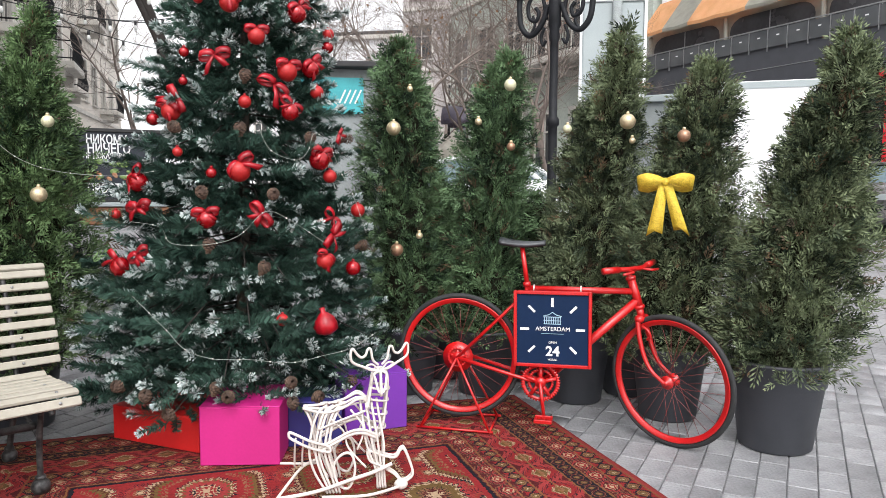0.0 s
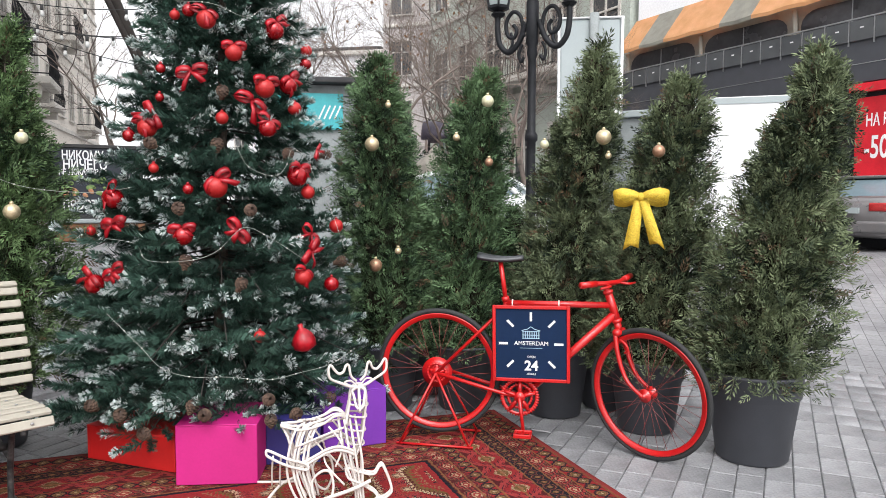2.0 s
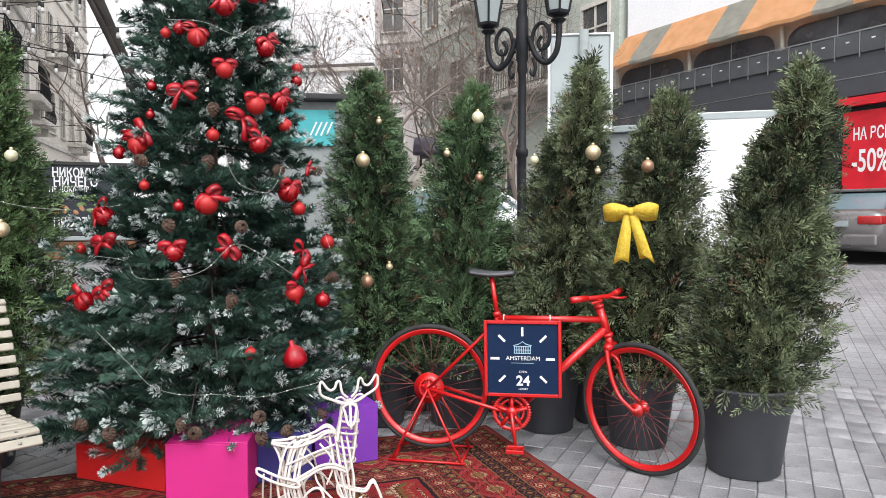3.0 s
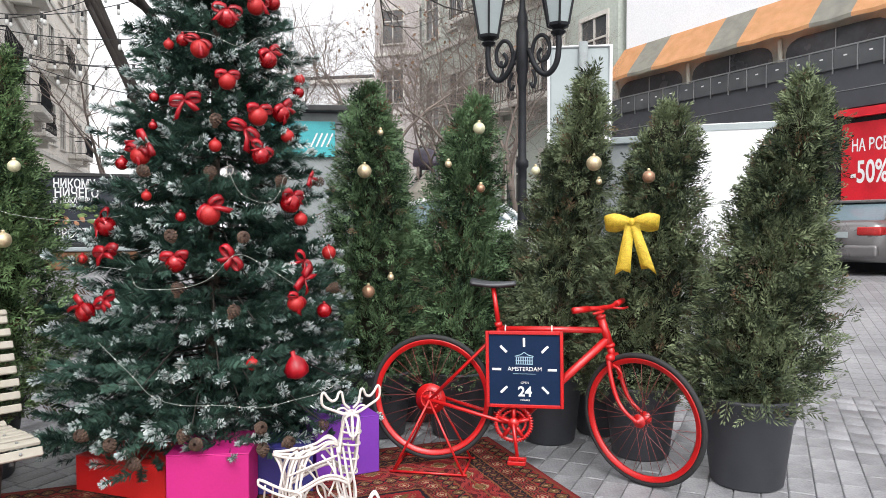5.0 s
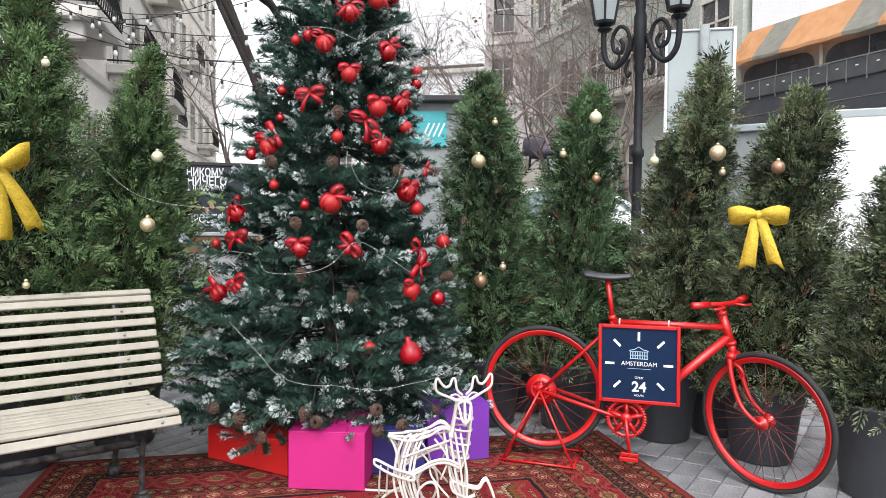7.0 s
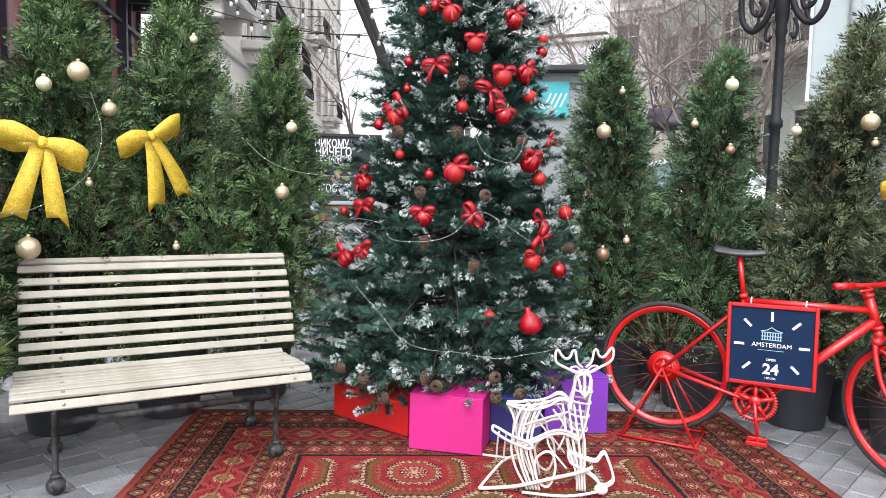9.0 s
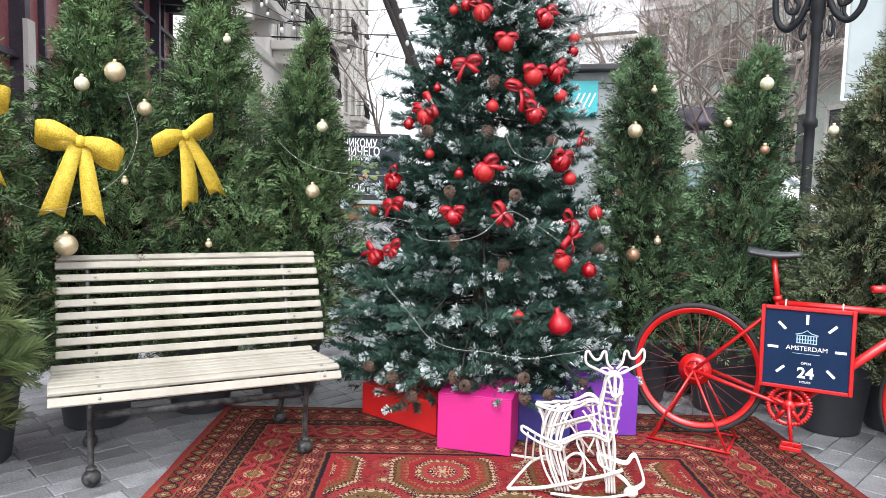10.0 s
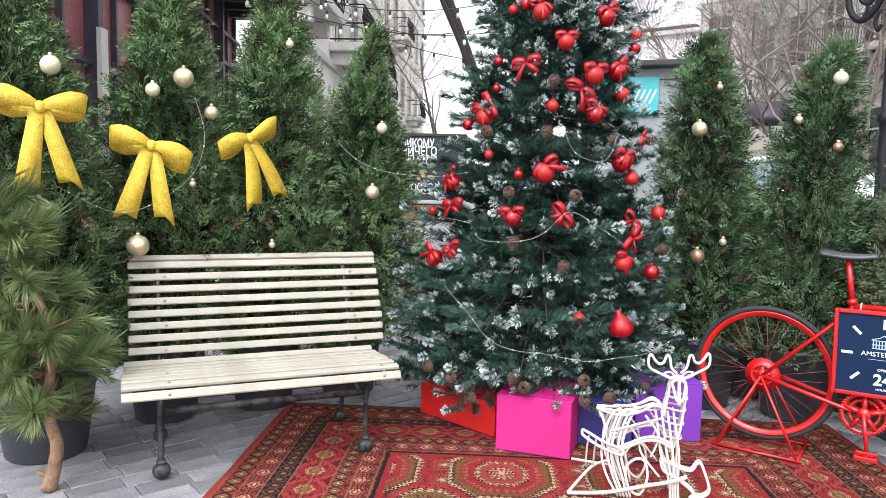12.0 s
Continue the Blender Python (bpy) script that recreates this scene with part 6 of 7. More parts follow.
# ---- street furniture ----
def build_street_lamp():
    t = thing("street_lamp", pose(1.22, 7.95, -0.1, 0, 0, -35), "ornate dark cast iron street lamp with two lanterns", "street lamp")
    prof = [(0.15, 0), (0.15, 0.25), (0.11, 0.32), (0.09, 0.6), (0.08, 0.66), (0.056, 0.72), (0.05, 1.9), (0.05, 2.05), (0.07, 2.07), (0.07, 2.13), (0.047, 2.16), (0.043, 2.95), (0.06, 3.0), (0.05, 3.08), (0.068, 3.12), (0.068, 3.55), (0.05, 3.6), (0.06, 3.7), (0.035, 3.8), (0.02, 4.3), (0.01, 4.4)]
    bm = lathe(prof, 20)
    part("post", bm, "lampiron", t, "fluted cast iron post")
    for s in (-1, 1):
        bm = bmesh.new()
        tube(smoothed([(0.080 * s, 0, 3.35), (0.160 * s, 0, 3.15), (0.288 * s, 0, 3.05), (0.400 * s, 0, 3.15), (0.432 * s, 0, 3.34), (0.424 * s, 0, 3.5)], 6), 0.032, bm)
        tube(smoothed([(0.100 * s, 0, 3.2), (0.144 * s, 0, 3.42), (0.240 * s, 0, 3.48), (0.320 * s, 0, 3.38), (0.304 * s, 0, 3.24), (0.224 * s, 0, 3.2), (0.192 * s, 0, 3.28), (0.232 * s, 0, 3.34)], 6), 0.022, bm)
        tube(smoothed([(0.120 * s, 0, 3.12), (0.160 * s, 0, 3.02), (0.136 * s, 0, 2.93), (0.100 * s, 0, 2.98)], 5), 0.018, bm)
        tube(smoothed([(0.288 * s, 0, 3.06), (0.240 * s, 0, 3.15), (0.264 * s, 0, 3.26)], 5), 0.016, bm)
        arm = part("arm", bm, "lampiron", t, "scrolled iron arm")
        lan = bmesh.new()
        lathe([(0.05, 0), (0.09, 0.03), (0.05, 0.06), (0.12, 0.09), (0.125, 0.12)], 6, lan)
        ln = part("lantern", lan, "lampiron", t, "six sided iron lantern", at=pose(0.424 * s, 0, 3.45), smooth=False)
        for k in range(6):
            a = 2 * math.pi * k / 6
            part("glazing_bar", tube([(0.12 * math.cos(a), 0.12 * math.sin(a), 0.1), (0.22 * math.cos(a), 0.22 * math.sin(a), 0.62)], 0.013, seg=5), "lampiron", ln, smooth=False)
        part("lantern_cap", lathe([(0.24, 0.62), (0.25, 0.65), (0.14, 0.78), (0.05, 0.84), (0.02, 0.98)], 6), "lampiron", ln, smooth=False)
        part("lantern_glass", lathe([(0.113, 0.12), (0.205, 0.61)], 6), "lightbox", ln, "milky lantern glass", smooth=False)
    return t


build_street_lamp()


def build_lightbox():
    t = thing("advertising_box", pose(3.12, 13.2, 0.38, 0, 0, -8), "pale grey metal advertising box on a pole, seen from behind", "billboard")
    part("case", boxed((-0.62, -0.13, 2.5), (0.5, 0.13, 4.24), 0.06), "lightbox", t, smooth=False)
    part("frame", tube([(-0.62, -0.14, 2.48), (0.5, -0.14, 2.48), (0.5, -0.14, 4.24), (-0.62, -0.14, 4.24)], 0.035, closed=True), "whitepanel", t, "rounded white edge")
    part("pole", tube([(0.0, -0.2, 0), (0.0, -0.2, 4.3)], 0.085, seg=12), "pipe", t, "grey steel pole")
    part("hatch", boxed((0.26, -0.15, 2.52), (0.44, -0.132, 2.68)), "white", t, smooth=False)


build_lightbox()
k = thing("kiosk_wall", pose(3.4, 14.2, 0.38, 0, 0, -30), "plain grey kiosk wall behind the thujas", "kiosk")
part("body", boxed((0.0, 0, 0), (1.3, 1.6, 2.55), 0.03), "pipe", k, "grey rendered wall", smooth=False)
part("roof_edge", boxed((-0.08, -0.1, 2.55), (1.4, 1.7, 2.68), 0.02), "lightbox", k, smooth=False)


def build_van():
    """White box van parked broadside; only its box shows."""
    t = thing("box_van", pose(4.82, 11.5, 0.37, 0, 0, -20), "white box van parked at the kerb with a blue cab edge", "van")
    part("cargo_box", boxed((-0.55, 0, 0.45), (1.5, 2.0, 2.62), 0.05), "whitepanel", t, "plain white cargo box", smooth=False)
    part("top_rail", boxed((-0.55, -0.015, 2.5), (1.5, -0.002, 2.6)), "lightbox", t, smooth=False)
    part("cab", boxed((-0.86, 0.15, 0.5), (-0.60, 1.85, 2.35), 0.05), "bluepanel", t, "blue painted front", smooth=False)
    for x in (0.0, 1.1):
        w = part("wheel", lathe([(0.2, 0.0), (0.33, 0.0), (0.34, 0.05), (0.34, 0.19), (0.33, 0.22), (0.2, 0.22)], 24, m=pose(x, 0.25, 0.34, 90)), "rubber", t, "black tyre")
        part("wheel_disc", lathe([(0.2, 0.0), (0.1, 0.03), (0.05, 0.04)], 18, m=pose(x, 0.03, 0.34, 90)), "chrome", w)


build_van()


def build_car(at, paint, label):
    """A saloon; x forward, length 4.5, rear at x=0."""
    t = thing("car", at, label, "car", "parked cars")
    secs = [(0.0, 0.55, 0.72, 0.95), (0.08, 0.32, 0.84, 1.02), (0.5, 0.24, 0.88, 1.05), (1.0, 0.22, 0.9, 1.02), (2.4, 0.22, 0.9, 0.98), (3.4, 0.22, 0.89, 0.92), (4.2, 0.26, 0.82, 0.80), (4.45, 0.4, 0.66, 0.66)]
    bm = bmesh.new()
    rings = []
    for x, zb, w, zt in secs:
        zm = (zb + zt) / 2
        rings.append([bm.verts.new(p) for p in ((x, -w * 0.9, zb), (x, -w, zm), (x, -w * 0.96, zt - 0.08), (x, -w * 0.82, zt), (x, w * 0.82, zt), (x, w * 0.96, zt - 0.08), (x, w, zm), (x, w * 0.9, zb))])
    for a, c in zip(rings, rings[1:]):
        for j in range(8):
            bm.faces.new((a[j], a[(j + 1) % 8], c[(j + 1) % 8], c[j]))
    bm.faces.new(rings[0][::-1])
    bm.faces.new(rings[-1])
    bmesh.ops.recalc_face_normals(bm, faces=bm.faces)
    part("body", bm, paint, t)
    bm = bmesh.new()
    rings = []
    for x, w, z in ((0.55, 0.72, 1.03), (1.0, 0.64, 1.36), (1.5, 0.62, 1.44), (2.2, 0.62, 1.43), (2.6, 0.66, 1.3), (3.15, 0.74, 0.98)):
        rings.append([bm.verts.new(p) for p in ((x, -0.78, 0.95), (x, -w, z - 0.04), (x, -w + 0.1, z), (x, w - 0.1, z), (x, w, z - 0.04), (x, 0.78, 0.95))])
    for a, c in zip(rings, rings[1:]):
        for j in range(5):
            bm.faces.new((a[j], a[j + 1], c[j + 1], c[j]))
    bmesh.ops.recalc_face_normals(bm, faces=bm.faces)
    part("cabin_glass", bm, "carglass", t, "tinted car glass")
    part("roof", boxed((1.02, -0.6, 1.40), (2.25, 0.6, 1.46), 0.02), paint, t, smooth=False)
    for s in (-1, 1):
        part("pillar", tube(smoothed([(0.5, 0.72 * s, 1.03), (1.0, 0.65 * s, 1.37), (1.5, 0.63 * s, 1.45), (2.2, 0.63 * s, 1.44), (2.65, 0.68 * s, 1.3), (3.2, 0.76 * s, 0.98)], 4), 0.045), paint, t)
        part("tail_light", boxed((-0.03, 0.42 if s > 0 else -0.84, 0.76), (0.25, 0.84 if s > 0 else -0.42, 0.92), 0.03), "taillight", t, "red tail light")
        for x in (0.85, 3.55):
            w = part("wheel", lathe([(0.2, 0), (0.3, 0), (0.315, 0.04), (0.315, 0.17), (0.3, 0.2), (0.2, 0.2)], 24, m=pose(x, (0.9 if s > 0 else -0.7), 0.315, 90)), "rubber", t, "black tyre")
            part("rim", lathe([(0.2, 0.0), (0.12, 0.02), (0.05, 0.03)], 18, m=pose(x, -0.9 if s < 0 else 0.7, 0.315, 90)), "chrome", w)
    part("rear_bumper", boxed((-0.06, -0.78, 0.36), (0.1, 0.78, 0.58), 0.05), paint, t, smooth=False)
    part("number_plate", boxed((-0.045, -0.26, 0.72), (0.0, 0.26, 0.83)), "lightbox", t, "plain pale plate", smooth=False)
    return t


build_car(pose(8.0, 13.35, 0.39, 0, 0, 34), "carsilver", "grey metallic saloon car parked nose to the building")
build_car(pose(7.1, 15.6, 0.39, 0, 0, 34), "carwhite", "white saloon car parked beside the grey one")
build_car(pose(2.5, 13.5, 0.39, 0, 0, 160), "carwhite", "white car parked far down the street")


def build_parasol(x, y, h, w, label):
    t = thing("parasol", pose(x, y, 0.38), label, "parasol")
    bm = bmesh.new()
    top = bm.verts.new((0, 0, h))
    ring = [bm.verts.new((w * (1 if j % 2 == 0 else 0.93) * math.cos(math.pi * j / 8), w * (1 if j % 2 == 0 else 0.93) * math.sin(math.pi * j / 8), h - 0.55)) for j in range(16)]
    lip = [bm.verts.new(v.co - Vector((0, 0, 0.2))) for v in ring]
    for j in range(16):
        bm.faces.new((top, ring[j], ring[(j + 1) % 16]))
        bm.faces.new((ring[j], lip[j], lip[(j + 1) % 16], ring[(j + 1) % 16]))
    bmesh.ops.solidify(bm, geom=list(bm.faces), thickness=0.01)
    part("canopy", bm, "canvas", t, "cream canvas canopy", smooth=False)
    part("pole", tube([(0, 0, 0), (0, 0, h)], 0.03), "lampiron", t)


build_parasol(0.33, 18.5, 2.4, 0.55, "cream canvas parasol far down the street")
t = thing("arched_awning", pose(0.68, 24.0, 0.38, 0, 0, -10), "dark barrel shaped entrance awning in the distance", "awning")
bm = bmesh.new()
arc = [(0.65 * math.cos(a), 0.65 * math.sin(a)) for a in (math.pi * j / 12 for j in range(13))]
for j in range(12):
    (y0, z0), (y1, z1) = arc[j], arc[j + 1]
    bm.faces.new([bm.verts.new(v) for v in ((-0.65, y0, 2.95 + z0), (0.65, y0, 2.95 + z0), (0.65, y1, 2.95 + z1), (-0.65, y1, 2.95 + z1))])
bmesh.ops.remove_doubles(bm, verts=list(bm.verts), dist=0.001)
bmesh.ops.solidify(bm, geom=list(bm.faces), thickness=0.03)
part("hood", bm, "steel", t)
for x in (-0.6, 0.6):
    part("support", boxed((x - 0.04, 0.56, 0), (x + 0.04, 0.64, 2.97)), "lampiron", t, smooth=False)


def build_bus_shelter():
    t = thing("poster_kiosk", pose(-1.25, 10.4, 0.45, 0, 0, 5), "street kiosk with a dark flat roof and turquoise poster", "kiosk")
    part("roof", boxed((-0.95, -0.7, 2.42), (0.5, 0.9, 2.5), 0.02), "roofdark", t, "flat dark roof", smooth=False)
    part("head", boxed((-0.85, -0.5, 2.28), (0.4, 0.7, 2.415)), "pipe", t, smooth=False)
    part("body", boxed((-0.85, -0.48, -0.15), (0.4, 0.7, 2.275), 0.02), "pipe", t, "grey kiosk body", smooth=False)
    p = part("poster", boxed((-0.75, -0.535, 1.82), (0.15, -0.503, 2.3)), "teal", t, "turquoise poster with white strokes", smooth=False)
    for k in range(4):
        part("stroke", boxed((0.02, -0.545, -0.1), (0.04, -0.5355, 0.1)), "white", p, at=pose(-0.16 + k * 0.07, 0, 2.06, 0, 25, 0), smooth=False)


build_bus_shelter()


def build_menu_board():
    at = pose(-3.47, 7.6, 0.0, 0, 0, 22) @ Matrix.Diagonal((1.05, 1, 0.94, 1))
    t = thing("menu_board", at, "slate menu board with white lettering on a black stand", "sign")
    part("panel", boxed((-0.46, -0.02, 1.22), (0.5, 0.02, 1.95)), "board", t, smooth=False)
    for a, c in (((-0.5, 1.18), (-0.46, 1.99)), ((0.5, 1.18), (0.54, 1.99)), ((-0.46, 1.95), (0.5, 1.99)), ((-0.46, 1.18), (0.5, 1.22))):
        part("frame_bar", boxed((a[0], -0.035, a[1]), (c[0], 0.03, c[1]), 0.006), "cable", t, "black frame", smooth=False)
    part("ledge", boxed((-0.3, -0.14, 1.13), (0.54, 0.02, 1.178), 0.01), "lightbox", t, "pale ledge", smooth=False)
    part("crate", boxed((-0.25, -0.12, 0.93), (0.56, 0.12, 1.125), 0.01), "wood", t, "orange brown wooden crate front", smooth=False)
    for x in (-0.3, 0.45):
        for s in (-1, 1):
            part("leg", tube([(x, 0.04 * s, 1.2), (x, 0.3 * s, 0.0)], 0.018), "cable", t)
    f = lambda x, z: pose(x, -0.024, z, 90)
    text_mesh("НИКОМУ", 0.135, "white", t, f(0.0, 1.865), squeeze=0.62, bold=0.003)
    text_mesh("НИЧЕГО", 0.145, "white", t, f(0.02, 1.765), squeeze=0.66, bold=0.003)
    text_mesh("НЕ ДОКАЗЫВАЙ", 0.085, "white", t, f(0.0, 1.685), squeeze=0.62, bold=0.002)
    text_mesh("ПРОСТО", 0.14, "white", t, f(0.0, 1.325), squeeze=0.62, bold=0.003)
    part("text_bar", boxed((-0.16, -0.025, 1.245), (0.16, -0.021, 1.262)), "white", t, smooth=False)
    r = random.Random(4)
    for k in range(26):
        x, z = r.uniform(-0.17, 0.2), r.uniform(1.43, 1.63)
        bm = bmesh.new()
        bmesh.ops.create_icosphere(bm, subdivisions=2, radius=1, matrix=pose(x, -0.022, z, 0, r.uniform(0, 180), 0) @ Matrix.Diagonal((r.uniform(0.025, 0.05), 0.003 + 0.0002 * k, r.uniform(0.018, 0.03), 1)))
        part("printed_vegetable", bm, "veg2" if z < 1.5 and r.random() < 0.7 else "veg1", t)


build_menu_board()


# ---- bare trees ----
def bare_tree(name, x, y, z0, seed, h, r0, lean, levels, mat_, label, spread=0.75, trunk=0.35, leaves=0, kids=(3, 4)):
    t = thing(name, pose(x, y, z0), label, "tree")
    rnd = np.random.default_rng(seed)
    bins, tips = [([], []), ([], [])], []

    def seg(p, q, a, b, sides, lev):
        V, F = bins[0 if lev < 2 else 1]
        d = (q - p) / np.linalg.norm(q - p)
        u = np.cross(d, (0.3, 0.9, 0.2))
        u /= np.linalg.norm(u)
        w = np.cross(d, u)
        i = len(V)
        for c, rad in ((p, a), (q, b)):
            for k in range(sides):
                g = 2 * math.pi * k / sides
                V.append(c + (u * math.cos(g) + w * math.sin(g)) * rad)
        for k in range(sides):
            F.append((i + k, i + (k + 1) % sides, i + sides + (k + 1) % sides, i + sides + k))

    def grow(p, d, ln, rad, lev):
        n = 3 if lev < levels else 2
        sides = 8 if lev == 0 else 5 if lev == 1 else 3
        pts = [p]
        for i in range(n):
            d = d + rnd.normal(0, 0.13 + 0.03 * lev, 3) + np.array((0, 0, 0.06))
            d /= np.linalg.norm(d)
            q = pts[-1] + d * ln / n
            seg(pts[-1], q, rad * (1 - 0.45 * i / n), rad * (1 - 0.45 * (i + 1) / n), sides, lev)
            pts.append(q)
        if lev == levels:
            tips.append(pts[-1])
            return
        for k in range(rnd.integers(*kids) + (2 if lev > 0 else 1)):
            f = rnd.uniform(0.45, 1.0) if k else 1.0
            i = min(int(f * n), n - 1)
            q = pts[i] + (pts[i + 1] - pts[i]) * (f * n - i)
            nd = d + rnd.normal(0, spread, 3) * np.array((1, 1, 0.55))
            nd /= np.linalg.norm(nd)
            grow(q, nd, ln * rnd.uniform(0.55, 0.8), rad * 0.5 * rnd.uniform(0.8, 1.1), lev + 1)
    grow(np.zeros(3), np.array((lean[0], lean[1], 1.0)), h * trunk, r0, 0)
    for (V, F), key, what in zip(bins, ("trunk", "crown"), ("bare forking trunk", "fine leafless twigs")):
        o = part(key, fast_mesh(V, F, [mat_], smooth=True), None, t, what)
        if key == "crown":
            tagged(o, what, kind="stuff")
    if leaves:
        tp = np.array(tips)
        P = tp[rnd.integers(0, len(tp), leaves)] + rnd.normal(0, 0.06, (leaves, 3))
        lv = np.array(((0, 0, 0), (0.5, 0.3, 0.1), (1, 0, -0.1), (0.5, -0.3, 0.1)))
        A, B = scatter(lv, np.array([(0, 1, 2, 3)]), P, frames_of(rnd.normal(0, 1, (leaves, 3)), rnd.uniform(0, 6.28, leaves)), rnd.uniform(0.05, 0.11, leaves))
        part("leaves", fast_mesh(A, B, ["deadleaf"]), None, t, "few dead brown leaves")
    return t


bare_tree("bare_tree", -2.45, 9.1, 0.2, 41, 8.5, 0.105, (-0.3, 0.1), 4, "twig", "dark bare street tree behind the fir", 0.5, 0.5)
bare_tree("bare_tree", -2.5, 9.4, 0.2, 42, 9.0, 0.12, (-0.15, 0.0), 4, "twig", "dark bare street tree with a straight trunk", 0.5, 0.52)
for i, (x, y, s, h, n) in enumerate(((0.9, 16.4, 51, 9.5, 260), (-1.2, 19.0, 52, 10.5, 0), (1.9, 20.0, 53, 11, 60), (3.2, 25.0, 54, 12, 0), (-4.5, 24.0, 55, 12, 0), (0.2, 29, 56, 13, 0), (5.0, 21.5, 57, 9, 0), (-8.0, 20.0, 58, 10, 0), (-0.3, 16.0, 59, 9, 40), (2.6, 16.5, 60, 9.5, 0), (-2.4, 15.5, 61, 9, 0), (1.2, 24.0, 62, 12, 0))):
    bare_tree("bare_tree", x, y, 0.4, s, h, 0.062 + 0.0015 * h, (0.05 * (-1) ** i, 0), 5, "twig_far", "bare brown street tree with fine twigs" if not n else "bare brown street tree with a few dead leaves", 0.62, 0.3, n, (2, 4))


# ---- festoon lights overhead ----
def festoon(a, b, sag, n, label):
    t = thing("festoon_lights", Matrix.Identity(4), label, "string lights", "festoon strings over the square")
    a, b = Vector(a), Vector(b)
    pts = [a.lerp(b, i / 24) - Vector((0, 0, sag * 4 * (i / 24) * (1 - i / 24))) for i in range(25)]
    part("cable", tube(pts, 0.006, seg=5), "cable", t, "black cable")
    for i in range(n):
        f = (i + 0.5) / n
        p = a.lerp(b, f) - Vector((0, 0, sag * 4 * f * (1 - f)))
        s = part("socket", SOCKET, None, t, "black lamp socket", at=Matrix.Translation(p))
        part("bulb", BULB, None, s, "unlit frosted bulb")


SOCKET = finish(lathe([(0.016, -0.06), (0.018, -0.055), (0.018, -0.01), (0.008, 0.0)], 8), "cable")
BULB = finish(lathe([(0.005, -0.13), (0.019, -0.12), (0.024, -0.1), (0.02, -0.075), (0.012, -0.06)], 10), "bulb")
for i, (a, b, sag, n) in enumerate((((-5.6, 6.0, 3.55), (-2.7, 9.0, 3.3), 0.35, 8), ((-6.0, 7.5, 3.9), (-2.9, 9.1, 3.7), 0.3, 8), ((-6.2, 8.5, 4.1), (-3.0, 9.2, 4.3), 0.35, 8), ((-6.4, 9.3, 4.2), (-2.9, 9.2, 2.9), 0.25, 8),
                                    ((-6.6, 10.3, 4.3), (-2.8, 9.3, 4.9), 0.4, 8), ((-5.2, 5.2, 3.6), (-2.8, 9.0, 4.4), 0.3, 8), ((-6.8, 11.5, 4.4), (-3.0, 9.4, 3.5), 0.3, 8), ((-4.3, 14, 3.8), (-3.1, 9.3, 4.1), 0.4, 8))):
    festoon(a, b, sag, n, "sagging festoon cable with unlit bulbs")


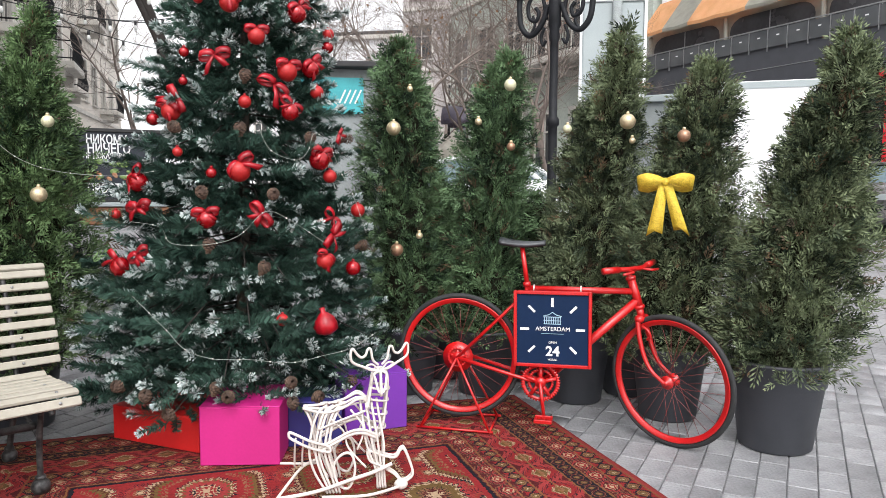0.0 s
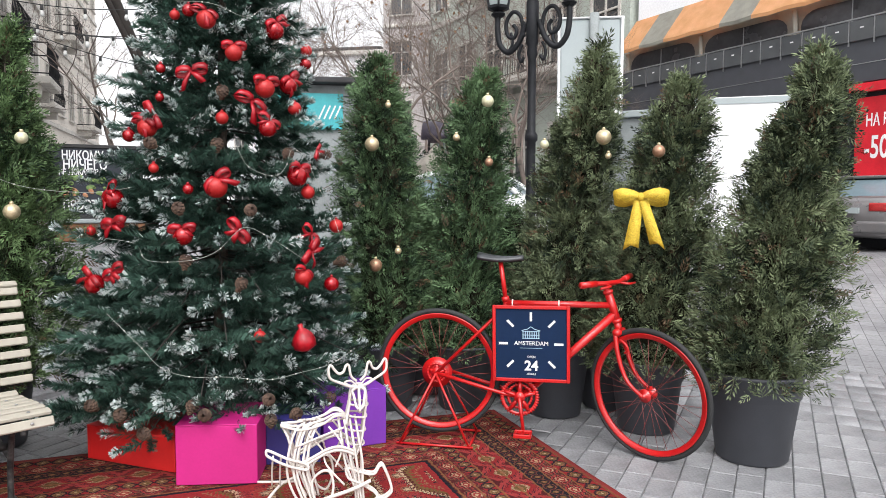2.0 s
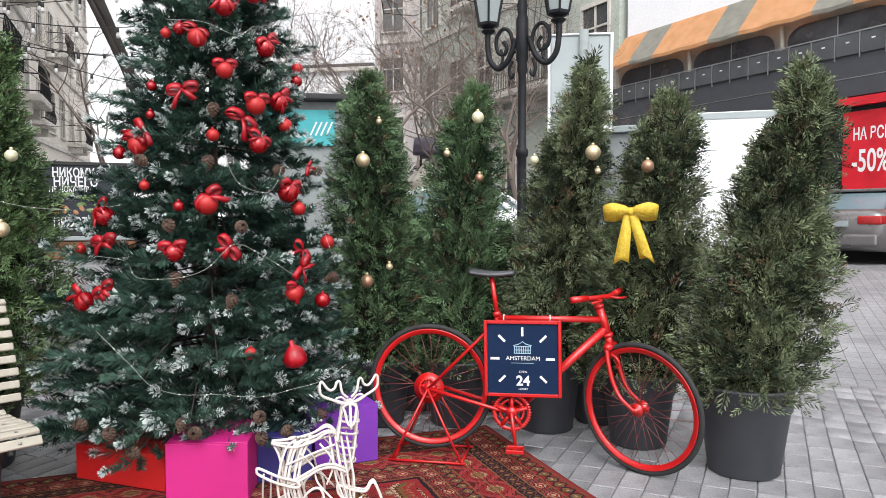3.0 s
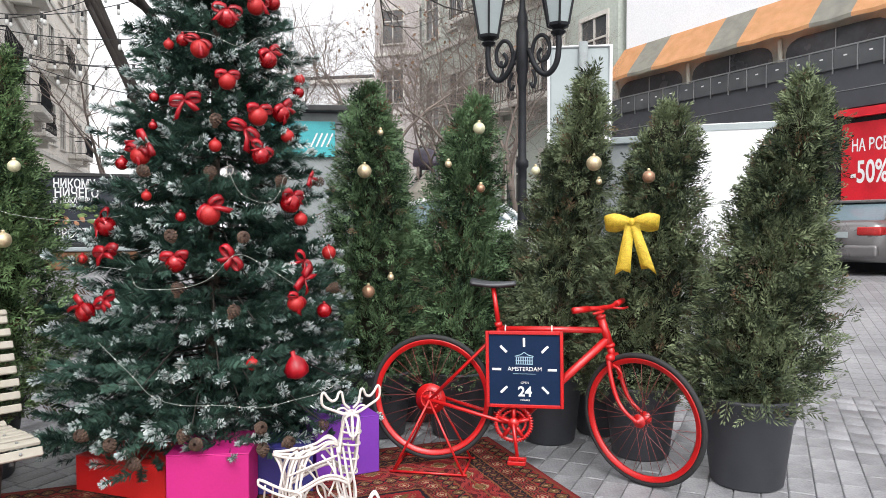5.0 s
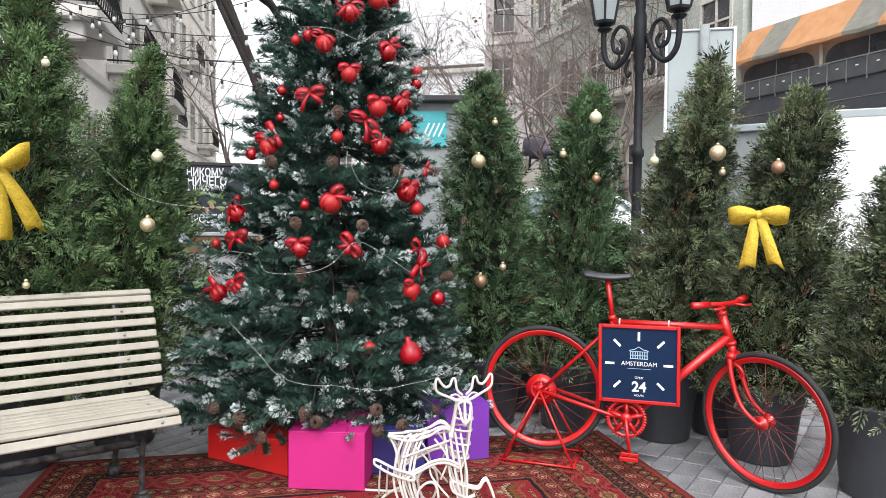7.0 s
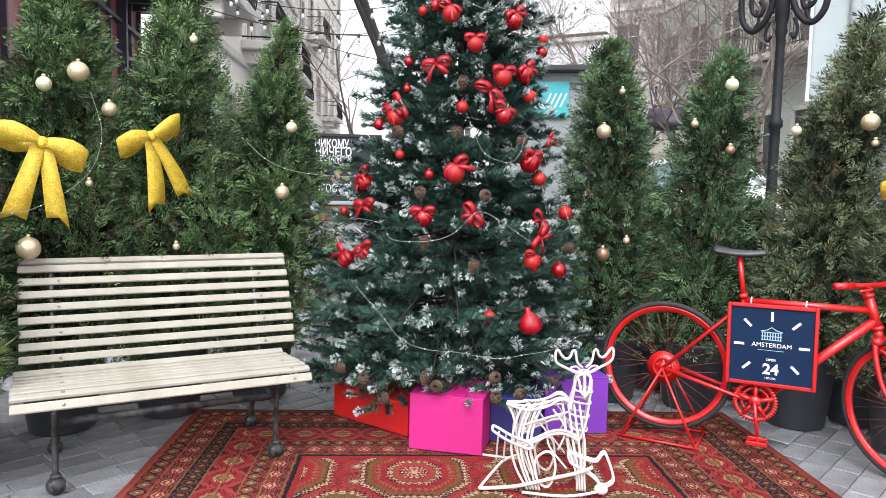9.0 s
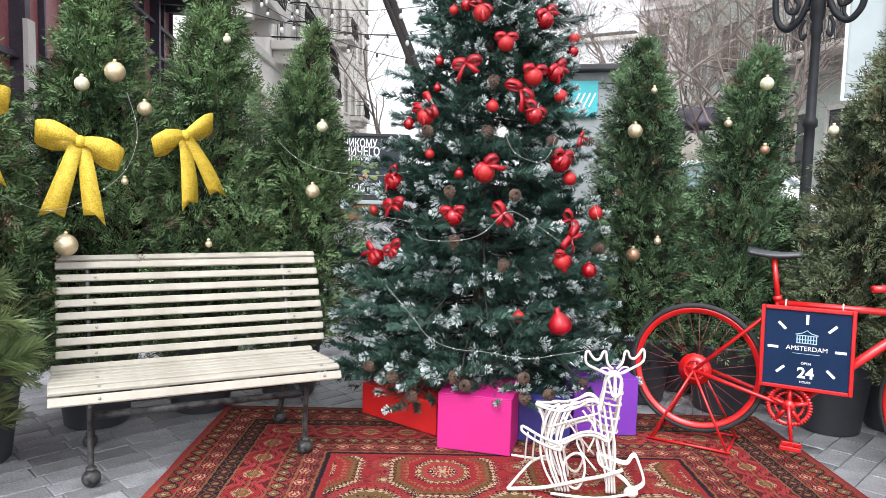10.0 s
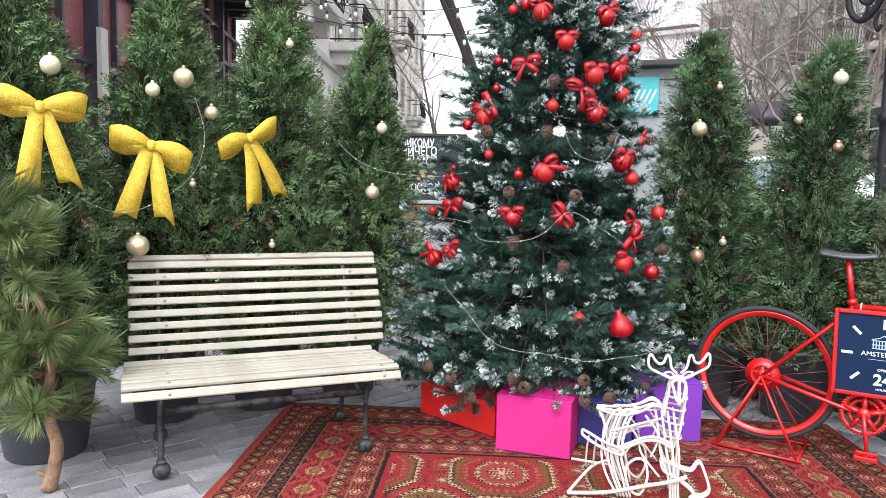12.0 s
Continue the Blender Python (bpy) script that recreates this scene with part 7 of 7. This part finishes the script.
# ---- paving stones round the carpet ----
def stones():
    """Single stones where the square is nearest, the rest joined."""
    ya = radians(63)
    ux, uy = Vector((math.cos(ya), math.sin(ya))), Vector((-math.sin(ya), math.cos(ya)))
    near, far = [], []
    cm = carpet.matrix_basis.inverted()
    for j in range(-40, 66):
        for i in range(-28, 40):
            c = ux * ((i + 0.12 * (j % 2)) * 0.215) + uy * (j * 0.122)
            if not (-4.4 < c.x < 4.2 and 1.4 < c.y < 6.2) or math.hypot(c.x, c.y) > 6.3:
                continue
            q = cm @ Vector((c.x, c.y, 0))
            if abs(q.x) < CARPET_W / 2 - 0.25 and abs(q.y) < CARPET_L / 2 - 0.25:
                continue
            (near if 2.0 < c.y < 4.4 and (0.75 < c.x < 2.5 or -3.2 < c.x < -1.7) else far).append(c)
    near.sort(key=lambda c: c.y)
    near, spill = near[:300], near[300:]
    far += spill
    meshes = []
    for k in range(5):
        bm = bmesh.new()
        box(bm, (-0.1055, -0.0591, -0.05), (0.1055, 0.0591, 0), 0.004)
        for v in bm.verts:
            v.co.x += random.uniform(-0.0015, 0.0015)
            v.co.y += random.uniform(-0.0015, 0.0015)
        meshes.append(finish(bm, "stone", False))
    tilt = lambda: (random.uniform(-0.5, 0.5), random.uniform(-0.5, 0.5))
    for c in near:
        a, b = tilt()
        part("paving_stone", random.choice(meshes), None, ground, at=pose(c.x, c.y, random.uniform(-0.003, -0.0005), a, b, 63))
    V, F = [], []
    for c in far:
        a, b = tilt()
        m = pose(c.x, c.y, random.uniform(-0.003, -0.0005), a, b, 63)
        i = len(V)
        for z, s in ((-0.03, 1.0), (-0.005, 1.0), (0, 0.95)):
            for sx, sy in ((-1, -1), (1, -1), (1, 1), (-1, 1)):
                V.append(m @ Vector((sx * (0.1055 - (1 - s) * 0.08), sy * (0.0591 - (1 - s) * 0.08), z)))
        for z in (0, 4):
            for k in range(4):
                F.append((i + z + k, i + z + (k + 1) % 4, i + z + 4 + (k + 1) % 4, i + z + 4 + k))
        F.append((i + 8, i + 9, i + 10, i + 11))
    me = fast_mesh(V, F, ["stone_joined"])
    o = part("paving_field", me, None, ground)
    tagged(o, "grey stone pavers with dark joints", kind="stuff")


def stone_material(name, by_island):
    m = material(name, (0.37, 0.37, 0.385), (0.205, 0.205, 0.215), 3.5, 0.5, bump=0.4, fine=70, dirt=0.35)
    n, l = m.node_tree.nodes, m.node_tree.links
    if by_island:
        v = n.new("ShaderNodeNewGeometry").outputs["Random Per Island"]
    else:
        v = n.new("ShaderNodeObjectInfo").outputs["Random"]
    mr = n.new("ShaderNodeMapRange")
    mr.inputs["To Min"].default_value, mr.inputs["To Max"].default_value = 0.68, 1.12
    l.new(v, mr.inputs["Value"])
    b = n["Principled BSDF"]
    hs = n.new("ShaderNodeHueSaturation")
    l.new(b.inputs["Base Color"].links[0].from_socket, hs.inputs["Color"])
    l.new(mr.outputs["Result"], hs.inputs["Value"])
    l.new(hs.outputs["Color"], b.inputs["Base Color"])
    return m


M["stone"] = stone_material("stone_paver", False)
M["stone_joined"] = stone_material("stone_paver_field", True)
stones()
